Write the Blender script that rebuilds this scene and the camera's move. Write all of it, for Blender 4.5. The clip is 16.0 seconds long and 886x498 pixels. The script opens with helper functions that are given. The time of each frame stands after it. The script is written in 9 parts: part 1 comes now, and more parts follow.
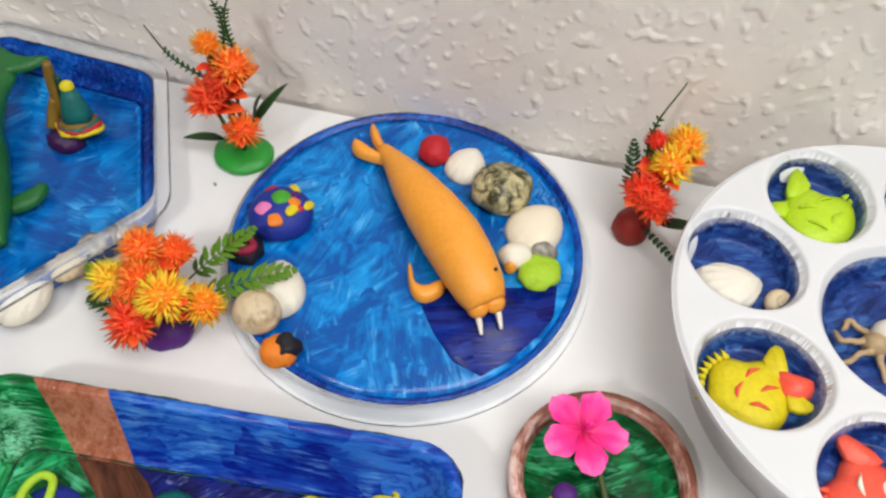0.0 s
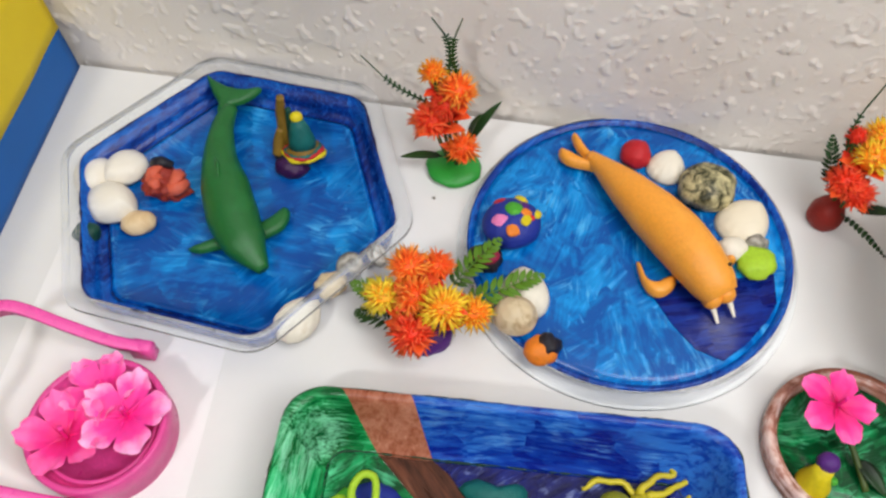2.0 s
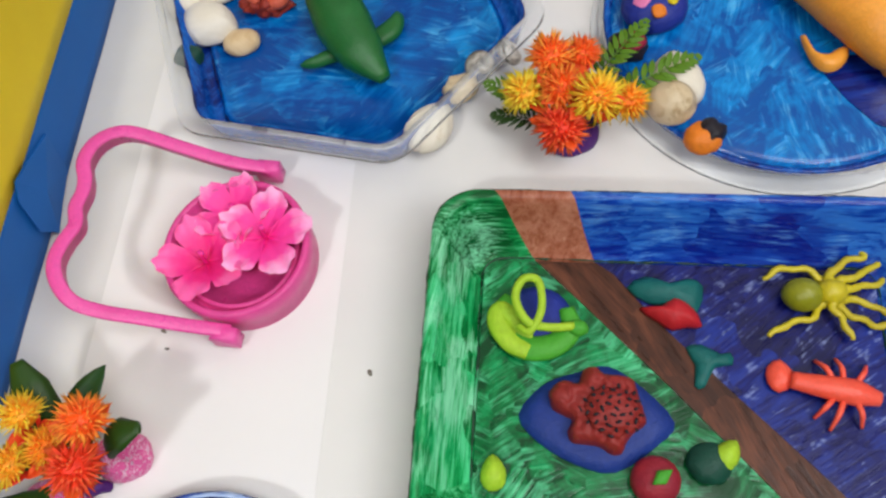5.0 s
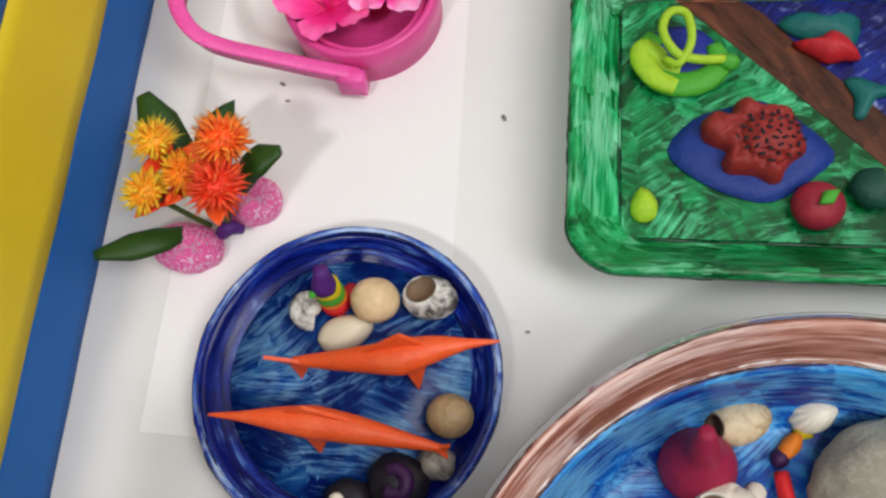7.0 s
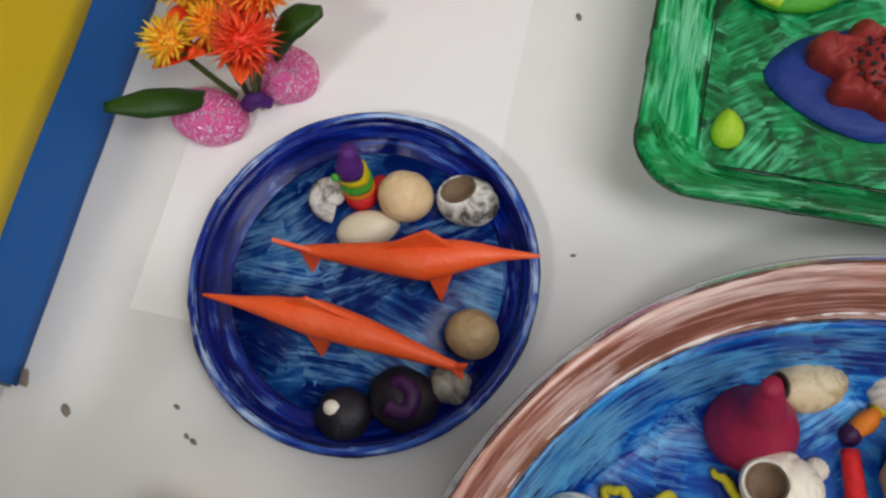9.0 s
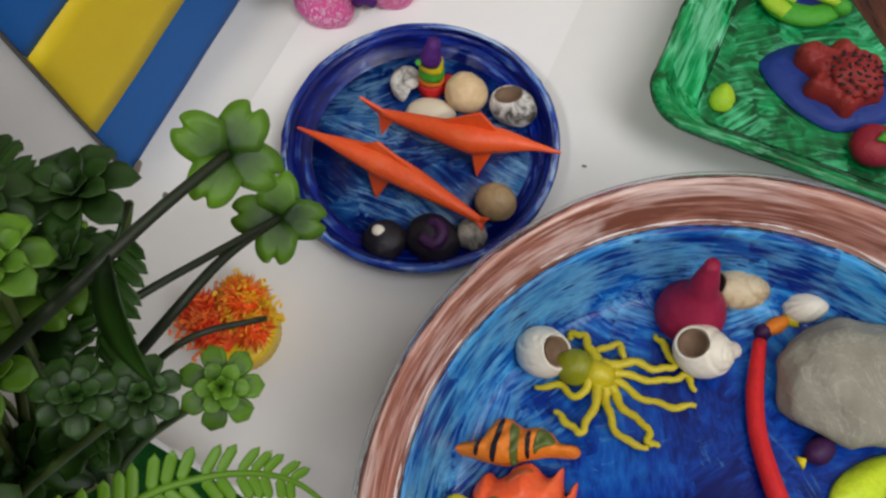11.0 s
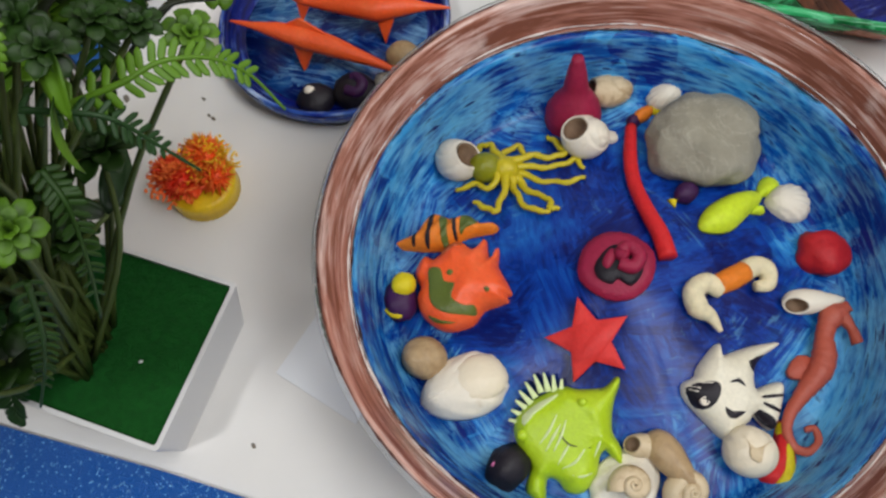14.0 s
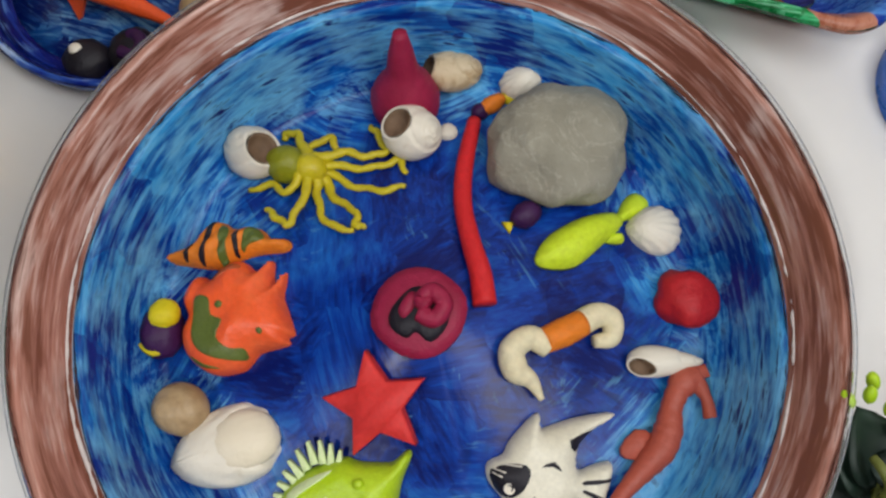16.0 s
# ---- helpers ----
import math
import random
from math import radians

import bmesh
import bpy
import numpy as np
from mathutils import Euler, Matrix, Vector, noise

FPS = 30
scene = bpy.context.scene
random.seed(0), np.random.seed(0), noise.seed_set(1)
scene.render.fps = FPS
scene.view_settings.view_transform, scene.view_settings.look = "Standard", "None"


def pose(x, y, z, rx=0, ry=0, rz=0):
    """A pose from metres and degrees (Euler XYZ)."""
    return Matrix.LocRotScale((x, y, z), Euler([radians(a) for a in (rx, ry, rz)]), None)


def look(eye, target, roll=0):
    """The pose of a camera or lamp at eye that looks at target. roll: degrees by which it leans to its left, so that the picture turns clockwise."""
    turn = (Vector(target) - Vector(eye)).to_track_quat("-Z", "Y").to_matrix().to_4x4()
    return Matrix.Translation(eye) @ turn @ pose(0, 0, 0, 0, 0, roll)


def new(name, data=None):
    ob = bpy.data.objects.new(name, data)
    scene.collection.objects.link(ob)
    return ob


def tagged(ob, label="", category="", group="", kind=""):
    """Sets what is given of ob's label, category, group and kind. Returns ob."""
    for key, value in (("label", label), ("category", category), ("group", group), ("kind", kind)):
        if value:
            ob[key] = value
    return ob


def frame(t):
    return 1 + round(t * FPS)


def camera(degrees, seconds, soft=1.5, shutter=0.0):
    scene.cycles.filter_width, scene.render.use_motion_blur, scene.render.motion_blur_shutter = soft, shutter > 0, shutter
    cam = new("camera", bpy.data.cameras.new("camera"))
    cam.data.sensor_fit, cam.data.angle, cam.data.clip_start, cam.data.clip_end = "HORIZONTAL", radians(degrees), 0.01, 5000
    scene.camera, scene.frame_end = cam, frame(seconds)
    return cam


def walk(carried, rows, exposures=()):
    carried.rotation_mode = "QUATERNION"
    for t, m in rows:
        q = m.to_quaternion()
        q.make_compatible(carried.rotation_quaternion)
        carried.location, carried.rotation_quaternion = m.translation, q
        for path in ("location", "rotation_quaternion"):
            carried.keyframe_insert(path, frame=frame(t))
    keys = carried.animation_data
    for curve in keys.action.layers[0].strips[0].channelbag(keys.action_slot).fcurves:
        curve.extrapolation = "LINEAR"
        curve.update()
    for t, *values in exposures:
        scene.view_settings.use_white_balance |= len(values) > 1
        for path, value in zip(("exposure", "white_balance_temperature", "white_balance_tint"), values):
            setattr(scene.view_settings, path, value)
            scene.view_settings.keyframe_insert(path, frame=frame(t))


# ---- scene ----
from mathutils import geometry

cam = camera(57.5, 16.0, 2.5)
# seconds, eye in metres, turn in degrees
PATH = [
    (0, 0.1162, 0.1820, 0.3434, 34.81, -1.12, 13.68),
    (0.5, 0.0791, 0.1788, 0.3408, 33.22, -0.69, 14.01),
    (1, 0.0486, 0.1711, 0.3473, 32.12, 0.03, 12.42),
    (1.5, 0.0228, 0.1607, 0.3628, 32.20, 0.75, 11.15),
    (2, 0.0006, 0.1515, 0.3869, 32.47, 1.01, 10.75),
    (2.5, -0.0119, 0.1436, 0.4006, 32.47, 1.10, 9.78),
    (3, -0.0085, 0.1416, 0.3828, 31.35, 2.59, 8.83),
    (3.2, -0.0098, 0.1419, 0.3782, 30.53, 3.31, 9.75),
    (5.3, -0.0630, 0.1187, 0.3392, 22.85, 5.80, 7.67),
    (5.5, -0.0746, 0.1100, 0.3365, 22.46, 5.53, 6.88),
    (6, -0.0902, 0.0850, 0.3303, 21.18, 6.36, 6.69),
    (6.5, -0.0915, 0.0688, 0.3287, 19.99, 6.95, 7.48),
    (7, -0.0950, 0.0482, 0.3057, 18.98, 6.21, 8.56),
    (7.5, -0.0987, 0.0376, 0.2796, 17.98, 6.47, 10.18),
    (8, -0.1028, 0.0368, 0.2615, 17.16, 6.75, 11.23),
    (8.5, -0.1036, 0.0388, 0.2541, 17.06, 6.69, 12.74),
    (9, -0.0940, 0.0350, 0.2615, 18.30, 6.84, 16.92),
    (9.5, -0.0830, 0.0147, 0.2786, 18.88, 6.59, 22.39),
    (9.7, -0.0819, 0.0061, 0.2867, 18.64, 6.09, 24.10),
    (11.8, -0.0725, -0.0799, 0.3219, 22.88, 0.46, 28.96),
    (12, -0.0722, -0.0909, 0.3252, 23.23, 0.67, 28.05),
    (12.5, -0.0664, -0.1143, 0.3334, 23.43, 1.47, 26.16),
    (13, -0.0635, -0.1319, 0.3390, 23.18, 1.84, 24.43),
    (13.5, -0.0443, -0.1385, 0.3392, 24.00, 2.95, 22.19),
    (14, -0.0153, -0.1400, 0.3356, 23.69, 2.49, 19.62),
    (14.5, 0.0123, -0.1310, 0.3362, 23.63, 1.15, 17.25),
    (15, 0.0447, -0.0912, 0.3262, 21.20, 0.17, 19.57),
    (15.5, 0.0388, -0.0618, 0.3033, 18.54, -0.10, 20.75),
    (16, 0.0256, -0.0480, 0.2859, 16.28, 0.38, 21.91),
]
EXPOSURES = [(0, 0.0), (3, -0.08), (5, -0.17), (6.5, -0.18), (7, -0.22), (8, -0.38), (9.5, -0.52), (12, -0.5), (13, -0.5), (14, -0.48), (14.5, -0.42), (15, -0.46), (16, -0.55)]
walk(cam, [(row[0], pose(*row[1:])) for row in PATH], EXPOSURES)

# ---- room light: three unseen area lamps, two of them added fill, and a pale world behind the closed room ----
world = bpy.data.worlds.new("room_world")
scene.world = world
world.use_nodes = True
world.node_tree.nodes["Background"].inputs[0].default_value = (0.9, 0.95, 1.0, 1)
world.node_tree.nodes["Background"].inputs[1].default_value = 0.3
scene.view_settings.exposure = 0.0


def area_lamp(name, eye, target, size, watts, colour):
    data = bpy.data.lights.new(name, "AREA")
    data.shape, data.size, data.energy, data.color = "SQUARE", size, watts, colour
    lamp = new(name, data)
    lamp.matrix_world = look(eye, target)
    return lamp


# small lamp follows the cast shadows; the two wide ones are added fill
LAMPS = [((-0.42, -0.80, 1.44), 0.17, 11.5), ((0.35, 0.02, 1.44), 0.6, 9.0), ((1.00, -0.20, 1.44), 0.6, 14.0)]
for spot, size, watts in LAMPS:
    area_lamp("unseen_lamp", spot, (spot[0] * 0.6, spot[1] * 0.6 + 0.05, 0), size, watts, (0.985, 0.99, 1.0))


# ---- materials ----
def rgb(code):
    out = []
    for k in (0, 2, 4):
        v = int(code[k:k + 2], 16) / 255
        out.append(v / 12.92 if v < 0.04045 else ((v + 0.055) / 1.055) ** 2.4)
    return (*out, 1)


class Mat:
    """A node material that is put together step by step."""

    def __init__(self, name, rough=0.5, spec=0.5):
        self.m = bpy.data.materials.new(name)
        self.m.use_nodes = True
        self.t = self.m.node_tree
        self.b = self.t.nodes["Principled BSDF"]
        self.b.inputs["Roughness"].default_value = rough
        self.b.inputs["Specular IOR Level"].default_value = spec

    def node(self, kind, **values):
        n = self.t.nodes.new(kind)
        for k, v in values.items():
            n.inputs[k.replace("_", " ")].default_value = v
        return n

    def link(self, a, b):
        self.t.links.new(a, b)

    def coords(self):
        return self.node("ShaderNodeTexCoord").outputs["Object"]

    def scaled(self, src, s):
        n = self.node("ShaderNodeMapping")
        n.inputs["Scale"].default_value = s
        self.link(src, n.inputs["Vector"])
        return n.outputs[0]

    def maths(self, op, a, b=None):
        n = self.t.nodes.new("ShaderNodeMath")
        n.operation = op
        for i, v in enumerate((a, b)):
            if v is None:
                continue
            if isinstance(v, (int, float)):
                n.inputs[i].default_value = v
            else:
                self.link(v, n.inputs[i])
        return n.outputs[0]

    def polar(self, around, outward):
        """Coordinates that run round the axis and outward, with no seam."""
        sep = self.node("ShaderNodeSeparateXYZ")
        self.link(self.coords(), sep.inputs[0])
        x, y, z = sep.outputs
        r = self.maths("SQRT", self.maths("ADD", self.maths("MULTIPLY", x, x), self.maths("MULTIPLY", y, y)))
        r = self.maths("ADD", r, 0.0005)
        com = self.node("ShaderNodeCombineXYZ")
        self.link(self.maths("MULTIPLY", self.maths("DIVIDE", x, r), around), com.inputs[0])
        self.link(self.maths("MULTIPLY", self.maths("DIVIDE", y, r), around), com.inputs[1])
        self.link(self.maths("MULTIPLY", self.maths("ADD", r, z), outward), com.inputs[2])
        return com.outputs[0], r

    def dabs(self, cell, way, turn, spread, along, across):
        """Coordinates that run along short brush dabs, each turned a little its own way, and a tone for each dab."""
        co = self.coords()
        wob = self.node("ShaderNodeTexNoise", Scale=cell * 1.7, Detail=2.0)
        self.link(co, wob.inputs["Vector"])
        off = self.t.nodes.new("ShaderNodeVectorMath")
        off.operation = "MULTIPLY_ADD"
        self.link(wob.outputs["Color"], off.inputs[0])
        off.inputs[1].default_value = (1.1 / cell,) * 3
        self.link(co, off.inputs[2])
        vor = self.node("ShaderNodeTexVoronoi", Scale=cell)
        self.link(off.outputs[0], vor.inputs["Vector"])
        pick = self.node("ShaderNodeSeparateColor")
        self.link(vor.outputs["Color"], pick.inputs[0])
        angle = self.maths("MULTIPLY", self.maths("SUBTRACT", pick.outputs[0], 0.5), radians(spread))
        if way == "along":
            angle = self.maths("ADD", angle, radians(turn))
        else:
            place = self.node("ShaderNodeSeparateXYZ")
            self.link(vor.outputs["Position"], place.inputs[0])
            angle = self.maths("ADD", angle, self.maths("ARCTAN2", place.outputs[1], place.outputs[0]))
            if way == "round":
                angle = self.maths("ADD", angle, math.pi / 2)
        rot = self.t.nodes.new("ShaderNodeVectorRotate")
        rot.rotation_type = "Z_AXIS"
        self.link(co, rot.inputs["Vector"])
        self.link(vor.outputs["Position"], rot.inputs["Center"])
        self.link(self.maths("MULTIPLY", angle, -1.0), rot.inputs["Angle"])
        return self.scaled(rot.outputs[0], (along, across, across)), pick.outputs[1]

    def noise(self, vec, scale, detail=4.0, rough=0.55, warp=0.0):
        n = self.node("ShaderNodeTexNoise", Scale=scale, Detail=detail, Roughness=rough, Distortion=warp)
        if vec is not None:
            self.link(vec, n.inputs["Vector"])
        return n.outputs["Fac"]

    def curls(self, vec, scale, bands=7.0):
        """Marbled bands, like short brush strokes in all directions, 0 to 1."""
        return self.maths("PINGPONG", self.maths("MULTIPLY", self.noise(vec, scale, 3.0, 0.5, 1.6), bands), 1.0)

    def ramp(self, fac, stops, ease=False):
        n = self.t.nodes.new("ShaderNodeValToRGB")
        e = n.color_ramp.elements
        while len(e) < len(stops):
            e.new(0.5)
        for el, (p, c) in zip(e, stops):
            el.position, el.color = p, (rgb(c) if isinstance(c, str) else (c, c, c, 1))
        if ease:
            n.color_ramp.interpolation = "EASE"
        self.link(fac, n.inputs[0])
        return n.outputs[0]

    def mix(self, fac, a, b, kind="MIX"):
        n = self.t.nodes.new("ShaderNodeMix")
        n.data_type, n.blend_type = "RGBA", kind
        for i, v in ((0, fac), (6, a), (7, b)):
            if isinstance(v, (int, float)):
                n.inputs[i].default_value = v
            elif isinstance(v, str):
                n.inputs[i].default_value = rgb(v)
            else:
                self.link(v, n.inputs[i])
        return n.outputs[2]

    def colour(self, src):
        if isinstance(src, str):
            self.b.inputs["Base Color"].default_value = rgb(src)
        else:
            self.link(src, self.b.inputs["Base Color"])
        return self

    def bump(self, height, dist, strength=1.0):
        n = self.node("ShaderNodeBump", Strength=strength, Distance=dist)
        self.link(height, n.inputs["Height"])
        self.link(n.outputs[0], self.b.inputs["Normal"])
        return self

    def rough(self, src):
        self.link(src, self.b.inputs["Roughness"])
        return self

    def set(self, **values):
        for k, v in values.items():
            self.b.inputs[k.replace("_", " ")].default_value = v
        return self


def clay(name, code, other=None, rough=0.55):
    """Modelling dough: dull, with finger dents and a second colour kneaded in."""
    k = Mat(name, rough, 0.35)
    co = k.coords()
    base = k.mix(k.noise(co, 60, 3), code, other or code)
    tone = k.ramp(k.noise(co, 420, 3), [(0.3, 0.82), (0.75, 1.0)])
    k.colour(k.mix(1.0, base, tone, "MULTIPLY"))
    k.bump(k.maths("ADD", k.noise(co, 180, 4), k.maths("MULTIPLY", k.noise(co, 1100, 2), 0.3)), 0.0012, 0.6)
    k.b.inputs["Subsurface Weight"].default_value = 0.05
    k.b.inputs["Subsurface Radius"].default_value = (0.002, 0.001, 0.0007)
    return k.m


def plastic(name, code, other=None, rough=0.38, low=0.5, high=0.8):
    """Moulded toy plastic with worn, uneven colour."""
    k = Mat(name, rough, 0.5)
    co = k.coords()
    base = k.mix(k.ramp(k.noise(co, 70, 4), [(low, 0.0), (high, 1.0)]), code, other or code)
    tone = k.ramp(k.noise(co, 600, 3), [(0.25, 0.86), (0.7, 1.0)])
    k.colour(k.mix(1.0, base, tone, "MULTIPLY"))
    k.bump(k.noise(co, 700, 4), 0.0006, 0.5)
    k.rough(k.ramp(k.noise(co, 90, 3), [(0.3, rough - 0.08), (0.8, rough + 0.15)]))
    return k.m


def paint(name, dark, mid, light, way, fine, pale="8fc4e8", white=0.62, rough=0.3, turn=0.0, cloud=16.0, curl=0.06, cross=0.0):
    """Marker paint brushed on plastic in short dabs. way: 'out' from the middle, 'round' it, or 'along' a line turned by so many degrees."""
    k = Mat(name, rough, 0.3)
    co = k.coords()
    vec, each = k.dabs(40.0 if cross else 24.0, way, turn, 20.0 + 1.3 * abs(cross), fine * 3.2, fine * 21.0)
    if way == "round":
        vec, _ = k.polar(1.7, fine * 8.0)
    streak = k.noise(vec, 1.0, 4.0, 0.6, 0.5)
    thin = k.noise(k.scaled(vec, (1.7, 3.2, 3.2)), 1.0, 3.0, 0.6, 0.3)
    cloud_n = k.noise(co, cloud * 1.5, 3.0, 0.55, 0.9)
    ws, wc, wt, we = (0.30, 0.44, 0.16, 0.06) if cross else (0.56, 0.08, 0.34, 0.0) if way == "round" else (0.42, 0.26, 0.24, 0.12)
    tone = k.maths("ADD", k.maths("MULTIPLY", streak, ws), k.maths("ADD", k.maths("MULTIPLY", cloud_n, wc), k.maths("MULTIPLY", thin, wt)))
    tone = k.maths("ADD", tone, k.maths("ADD", k.maths("MULTIPLY", each, we), k.maths("MULTIPLY", k.maths("SUBTRACT", k.curls(co, cloud * 1.5), 0.5), curl * 0.5)))
    col = k.ramp(tone, [(0.43, dark), (0.52, mid), (0.61, light)])
    patchy = k.maths("ADD", k.maths("MULTIPLY", k.noise(k.scaled(vec, (1.3, 1.3, 0.22)) if way == "round" else co, 1.0 if way == "round" else cloud * 1.9, 3.0, 0.5, 1.0), 0.42), k.maths("ADD", k.maths("MULTIPLY", streak, 0.26), k.maths("MULTIPLY", thin, 0.36)))
    col = k.mix(k.ramp(patchy, [(white - 0.05, 0.0), (white + 0.08, 0.75)]), col, pale)
    lines = k.maths("MULTIPLY", k.ramp(thin, [(0.56, 0.0), (0.66, 1.0)]), k.ramp(k.noise(co, cloud * 2.3, 3.0), [(0.46, 0.0), (0.60, 0.75)]))
    k.colour(k.mix(lines, col, dark))
    k.bump(k.maths("ADD", streak, k.maths("MULTIPLY", thin, 0.6)), 0.0006, 0.55)
    k.rough(k.ramp(streak, [(0.35, rough - 0.08), (0.7, rough + 0.12)]))
    return k.m


def shell_mat(name, light, dark, amount=0.62, scale=120.0):
    k = Mat(name, 0.42, 0.4)
    co = k.coords()
    spots = k.ramp(k.noise(co, scale, 5, 0.65, 0.6), [(amount - 0.12, 0.0), (amount + 0.1, 1.0)])
    base = k.mix(spots, light, dark)
    k.colour(k.mix(1.0, base, k.ramp(k.noise(co, 30, 3), [(0.3, 0.86), (0.7, 1.0)]), "MULTIPLY"))
    k.bump(k.noise(co, 500, 4), 0.0006, 0.5)
    return k.m


def petal_mat(name, inner, outer, edge, reach, rough=0.5):
    """Colour that changes from the middle of a flower to the tips."""
    k = Mat(name, rough, 0.35)
    co = k.coords()
    length = k.t.nodes.new("ShaderNodeVectorMath")
    length.operation = "LENGTH"
    k.link(co, length.inputs[0])
    d = k.maths("DIVIDE", length.outputs["Value"], reach)
    d = k.maths("ADD", d, k.maths("MULTIPLY", k.maths("SUBTRACT", k.noise(co, 160, 3), 0.5), 0.5))
    k.colour(k.ramp(d, [(0.15, inner), (0.6, outer), (0.95, edge)]))
    k.bump(k.noise(co, 400, 3), 0.0005, 0.4)
    k.b.inputs["Subsurface Weight"].default_value = 0.15
    k.b.inputs["Subsurface Radius"].default_value = (0.004, 0.002, 0.001)
    return k.m


def leaf_mat(name, code, tip, rough=0.5, reach=0.016):
    """Moulded leaf plastic, paler towards its end."""
    k = Mat(name, rough, 0.35)
    co = k.coords()
    length = k.t.nodes.new("ShaderNodeVectorMath")
    length.operation = "LENGTH"
    k.link(co, length.inputs[0])
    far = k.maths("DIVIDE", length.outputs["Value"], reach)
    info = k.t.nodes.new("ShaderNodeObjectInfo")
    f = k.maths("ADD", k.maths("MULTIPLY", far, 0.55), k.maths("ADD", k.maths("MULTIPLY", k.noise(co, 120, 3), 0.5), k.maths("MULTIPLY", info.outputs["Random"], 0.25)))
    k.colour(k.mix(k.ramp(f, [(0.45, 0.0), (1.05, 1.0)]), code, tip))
    k.bump(k.noise(co, 200, 3), 0.0003, 0.3)
    return k.m


def clear_mat():
    """Thin clear plastic: seen through, with gloss where it turns away."""
    k = Mat("clear_plastic", 0.1, 0.5)
    glass = k.node("ShaderNodeBsdfTransparent")
    glass.inputs["Color"].default_value = (0.97, 0.98, 0.985, 1)
    film = k.node("ShaderNodeBsdfDiffuse")
    film.inputs["Color"].default_value = (0.9, 0.9, 0.9, 1)
    haze = k.t.nodes.new("ShaderNodeMixShader")
    haze.inputs[0].default_value = 0.1
    k.link(glass.outputs[0], haze.inputs[1])
    k.link(film.outputs[0], haze.inputs[2])
    shine = k.node("ShaderNodeBsdfGlossy", Roughness=0.12)
    turned = k.node("ShaderNodeFresnel", IOR=1.14)
    wave = k.node("ShaderNodeBump", Strength=0.5, Distance=0.001)
    k.link(k.noise(k.coords(), 90, 3), wave.inputs["Height"])
    for n in (shine, turned):
        k.link(wave.outputs[0], n.inputs["Normal"])
    both = k.t.nodes.new("ShaderNodeMixShader")
    k.link(turned.outputs[0], both.inputs[0])
    k.link(haze.outputs[0], both.inputs[1])
    k.link(shine.outputs[0], both.inputs[2])
    k.link(both.outputs[0], k.t.nodes["Material Output"].inputs["Surface"])
    return k.m


def table_mat():
    k = Mat("white_table_paper", 0.42, 0.4)
    co = k.coords()
    c = k.mix(k.ramp(k.noise(co, 9, 4), [(0.35, 0.0), (0.7, 1.0)]), "e4e2de", "dad9d7")
    c = k.mix(k.ramp(k.noise(co, 170, 6, 0.7), [(0.66, 0.0), (0.8, 0.25)]), c, "b9b3ab")
    k.colour(c)
    k.bump(k.maths("ADD", k.noise(co, 12, 3), k.maths("MULTIPLY", k.noise(co, 900, 3), 0.03)), 0.003, 0.25)
    k.rough(k.ramp(k.noise(co, 14, 3), [(0.3, 0.3), (0.7, 0.5)]))
    return k.m


def stucco_mat():
    k = Mat("stucco_wall_paint", 0.62, 0.35)
    co = k.coords()
    c = k.mix(k.ramp(k.noise(co, 11, 4), [(0.35, 0.0), (0.7, 1.0)]), "f2eae0", "eae1d6")
    c = k.mix(k.ramp(k.noise(co, 150, 4), [(0.64, 0.0), (0.8, 0.3)]), c, "d0c4b9")
    k.colour(c)
    k.bump(k.noise(co, 500, 4, 0.6), 0.0005, 0.4)
    return k.m


def paper_mat(name, code, other, rough=0.6, relief=0.004):
    k = Mat(name, rough, 0.4)
    co = k.coords()
    k.colour(k.mix(k.noise(co, 22, 4), code, other))
    k.bump(k.maths("ADD", k.noise(co, 14, 3, 0.5, 0.6), k.maths("MULTIPLY", k.noise(co, 1200, 3), 0.04)), relief, 0.35)
    return k.m


def turf_mat():
    k = Mat("green_turf", 0.85, 0.2)
    co = k.coords()
    k.colour(k.mix(k.noise(co, 260, 4), "083e11", "176222"))
    k.bump(k.noise(co, 1500, 3), 0.002, 0.8)
    return k.m


def glitter_mat(name, code, spark, amount=0.5):
    k = Mat(name, 0.4, 0.5)
    co = k.coords()
    vor = k.node("ShaderNodeTexVoronoi", Scale=1300.0)
    k.link(co, vor.inputs["Vector"])
    f = k.ramp(vor.outputs["Color"], [(amount, 0.0), (amount + 0.12, 1.0)])
    k.colour(k.mix(f, code, spark))
    k.link(k.maths("MULTIPLY", f, 0.8), k.b.inputs["Metallic"])
    k.bump(vor.outputs["Distance"], 0.001, 0.8)
    return k.m


def stone_mat(name, a, b, vein, scale=60.0):
    k = Mat(name, 0.7, 0.35)
    co = k.coords()
    c = k.mix(k.ramp(k.noise(co, scale, 6, 0.65), [(0.35, 0.0), (0.68, 1.0)]), a, b)
    c = k.mix(k.ramp(k.noise(co, scale * 0.7, 6, 0.6, 2.5), [(0.485, 0.0), (0.5, 0.35), (0.515, 0.0)]), c, vein)
    k.colour(c)
    k.bump(k.noise(co, 500, 5), 0.001, 0.6)
    return k.m


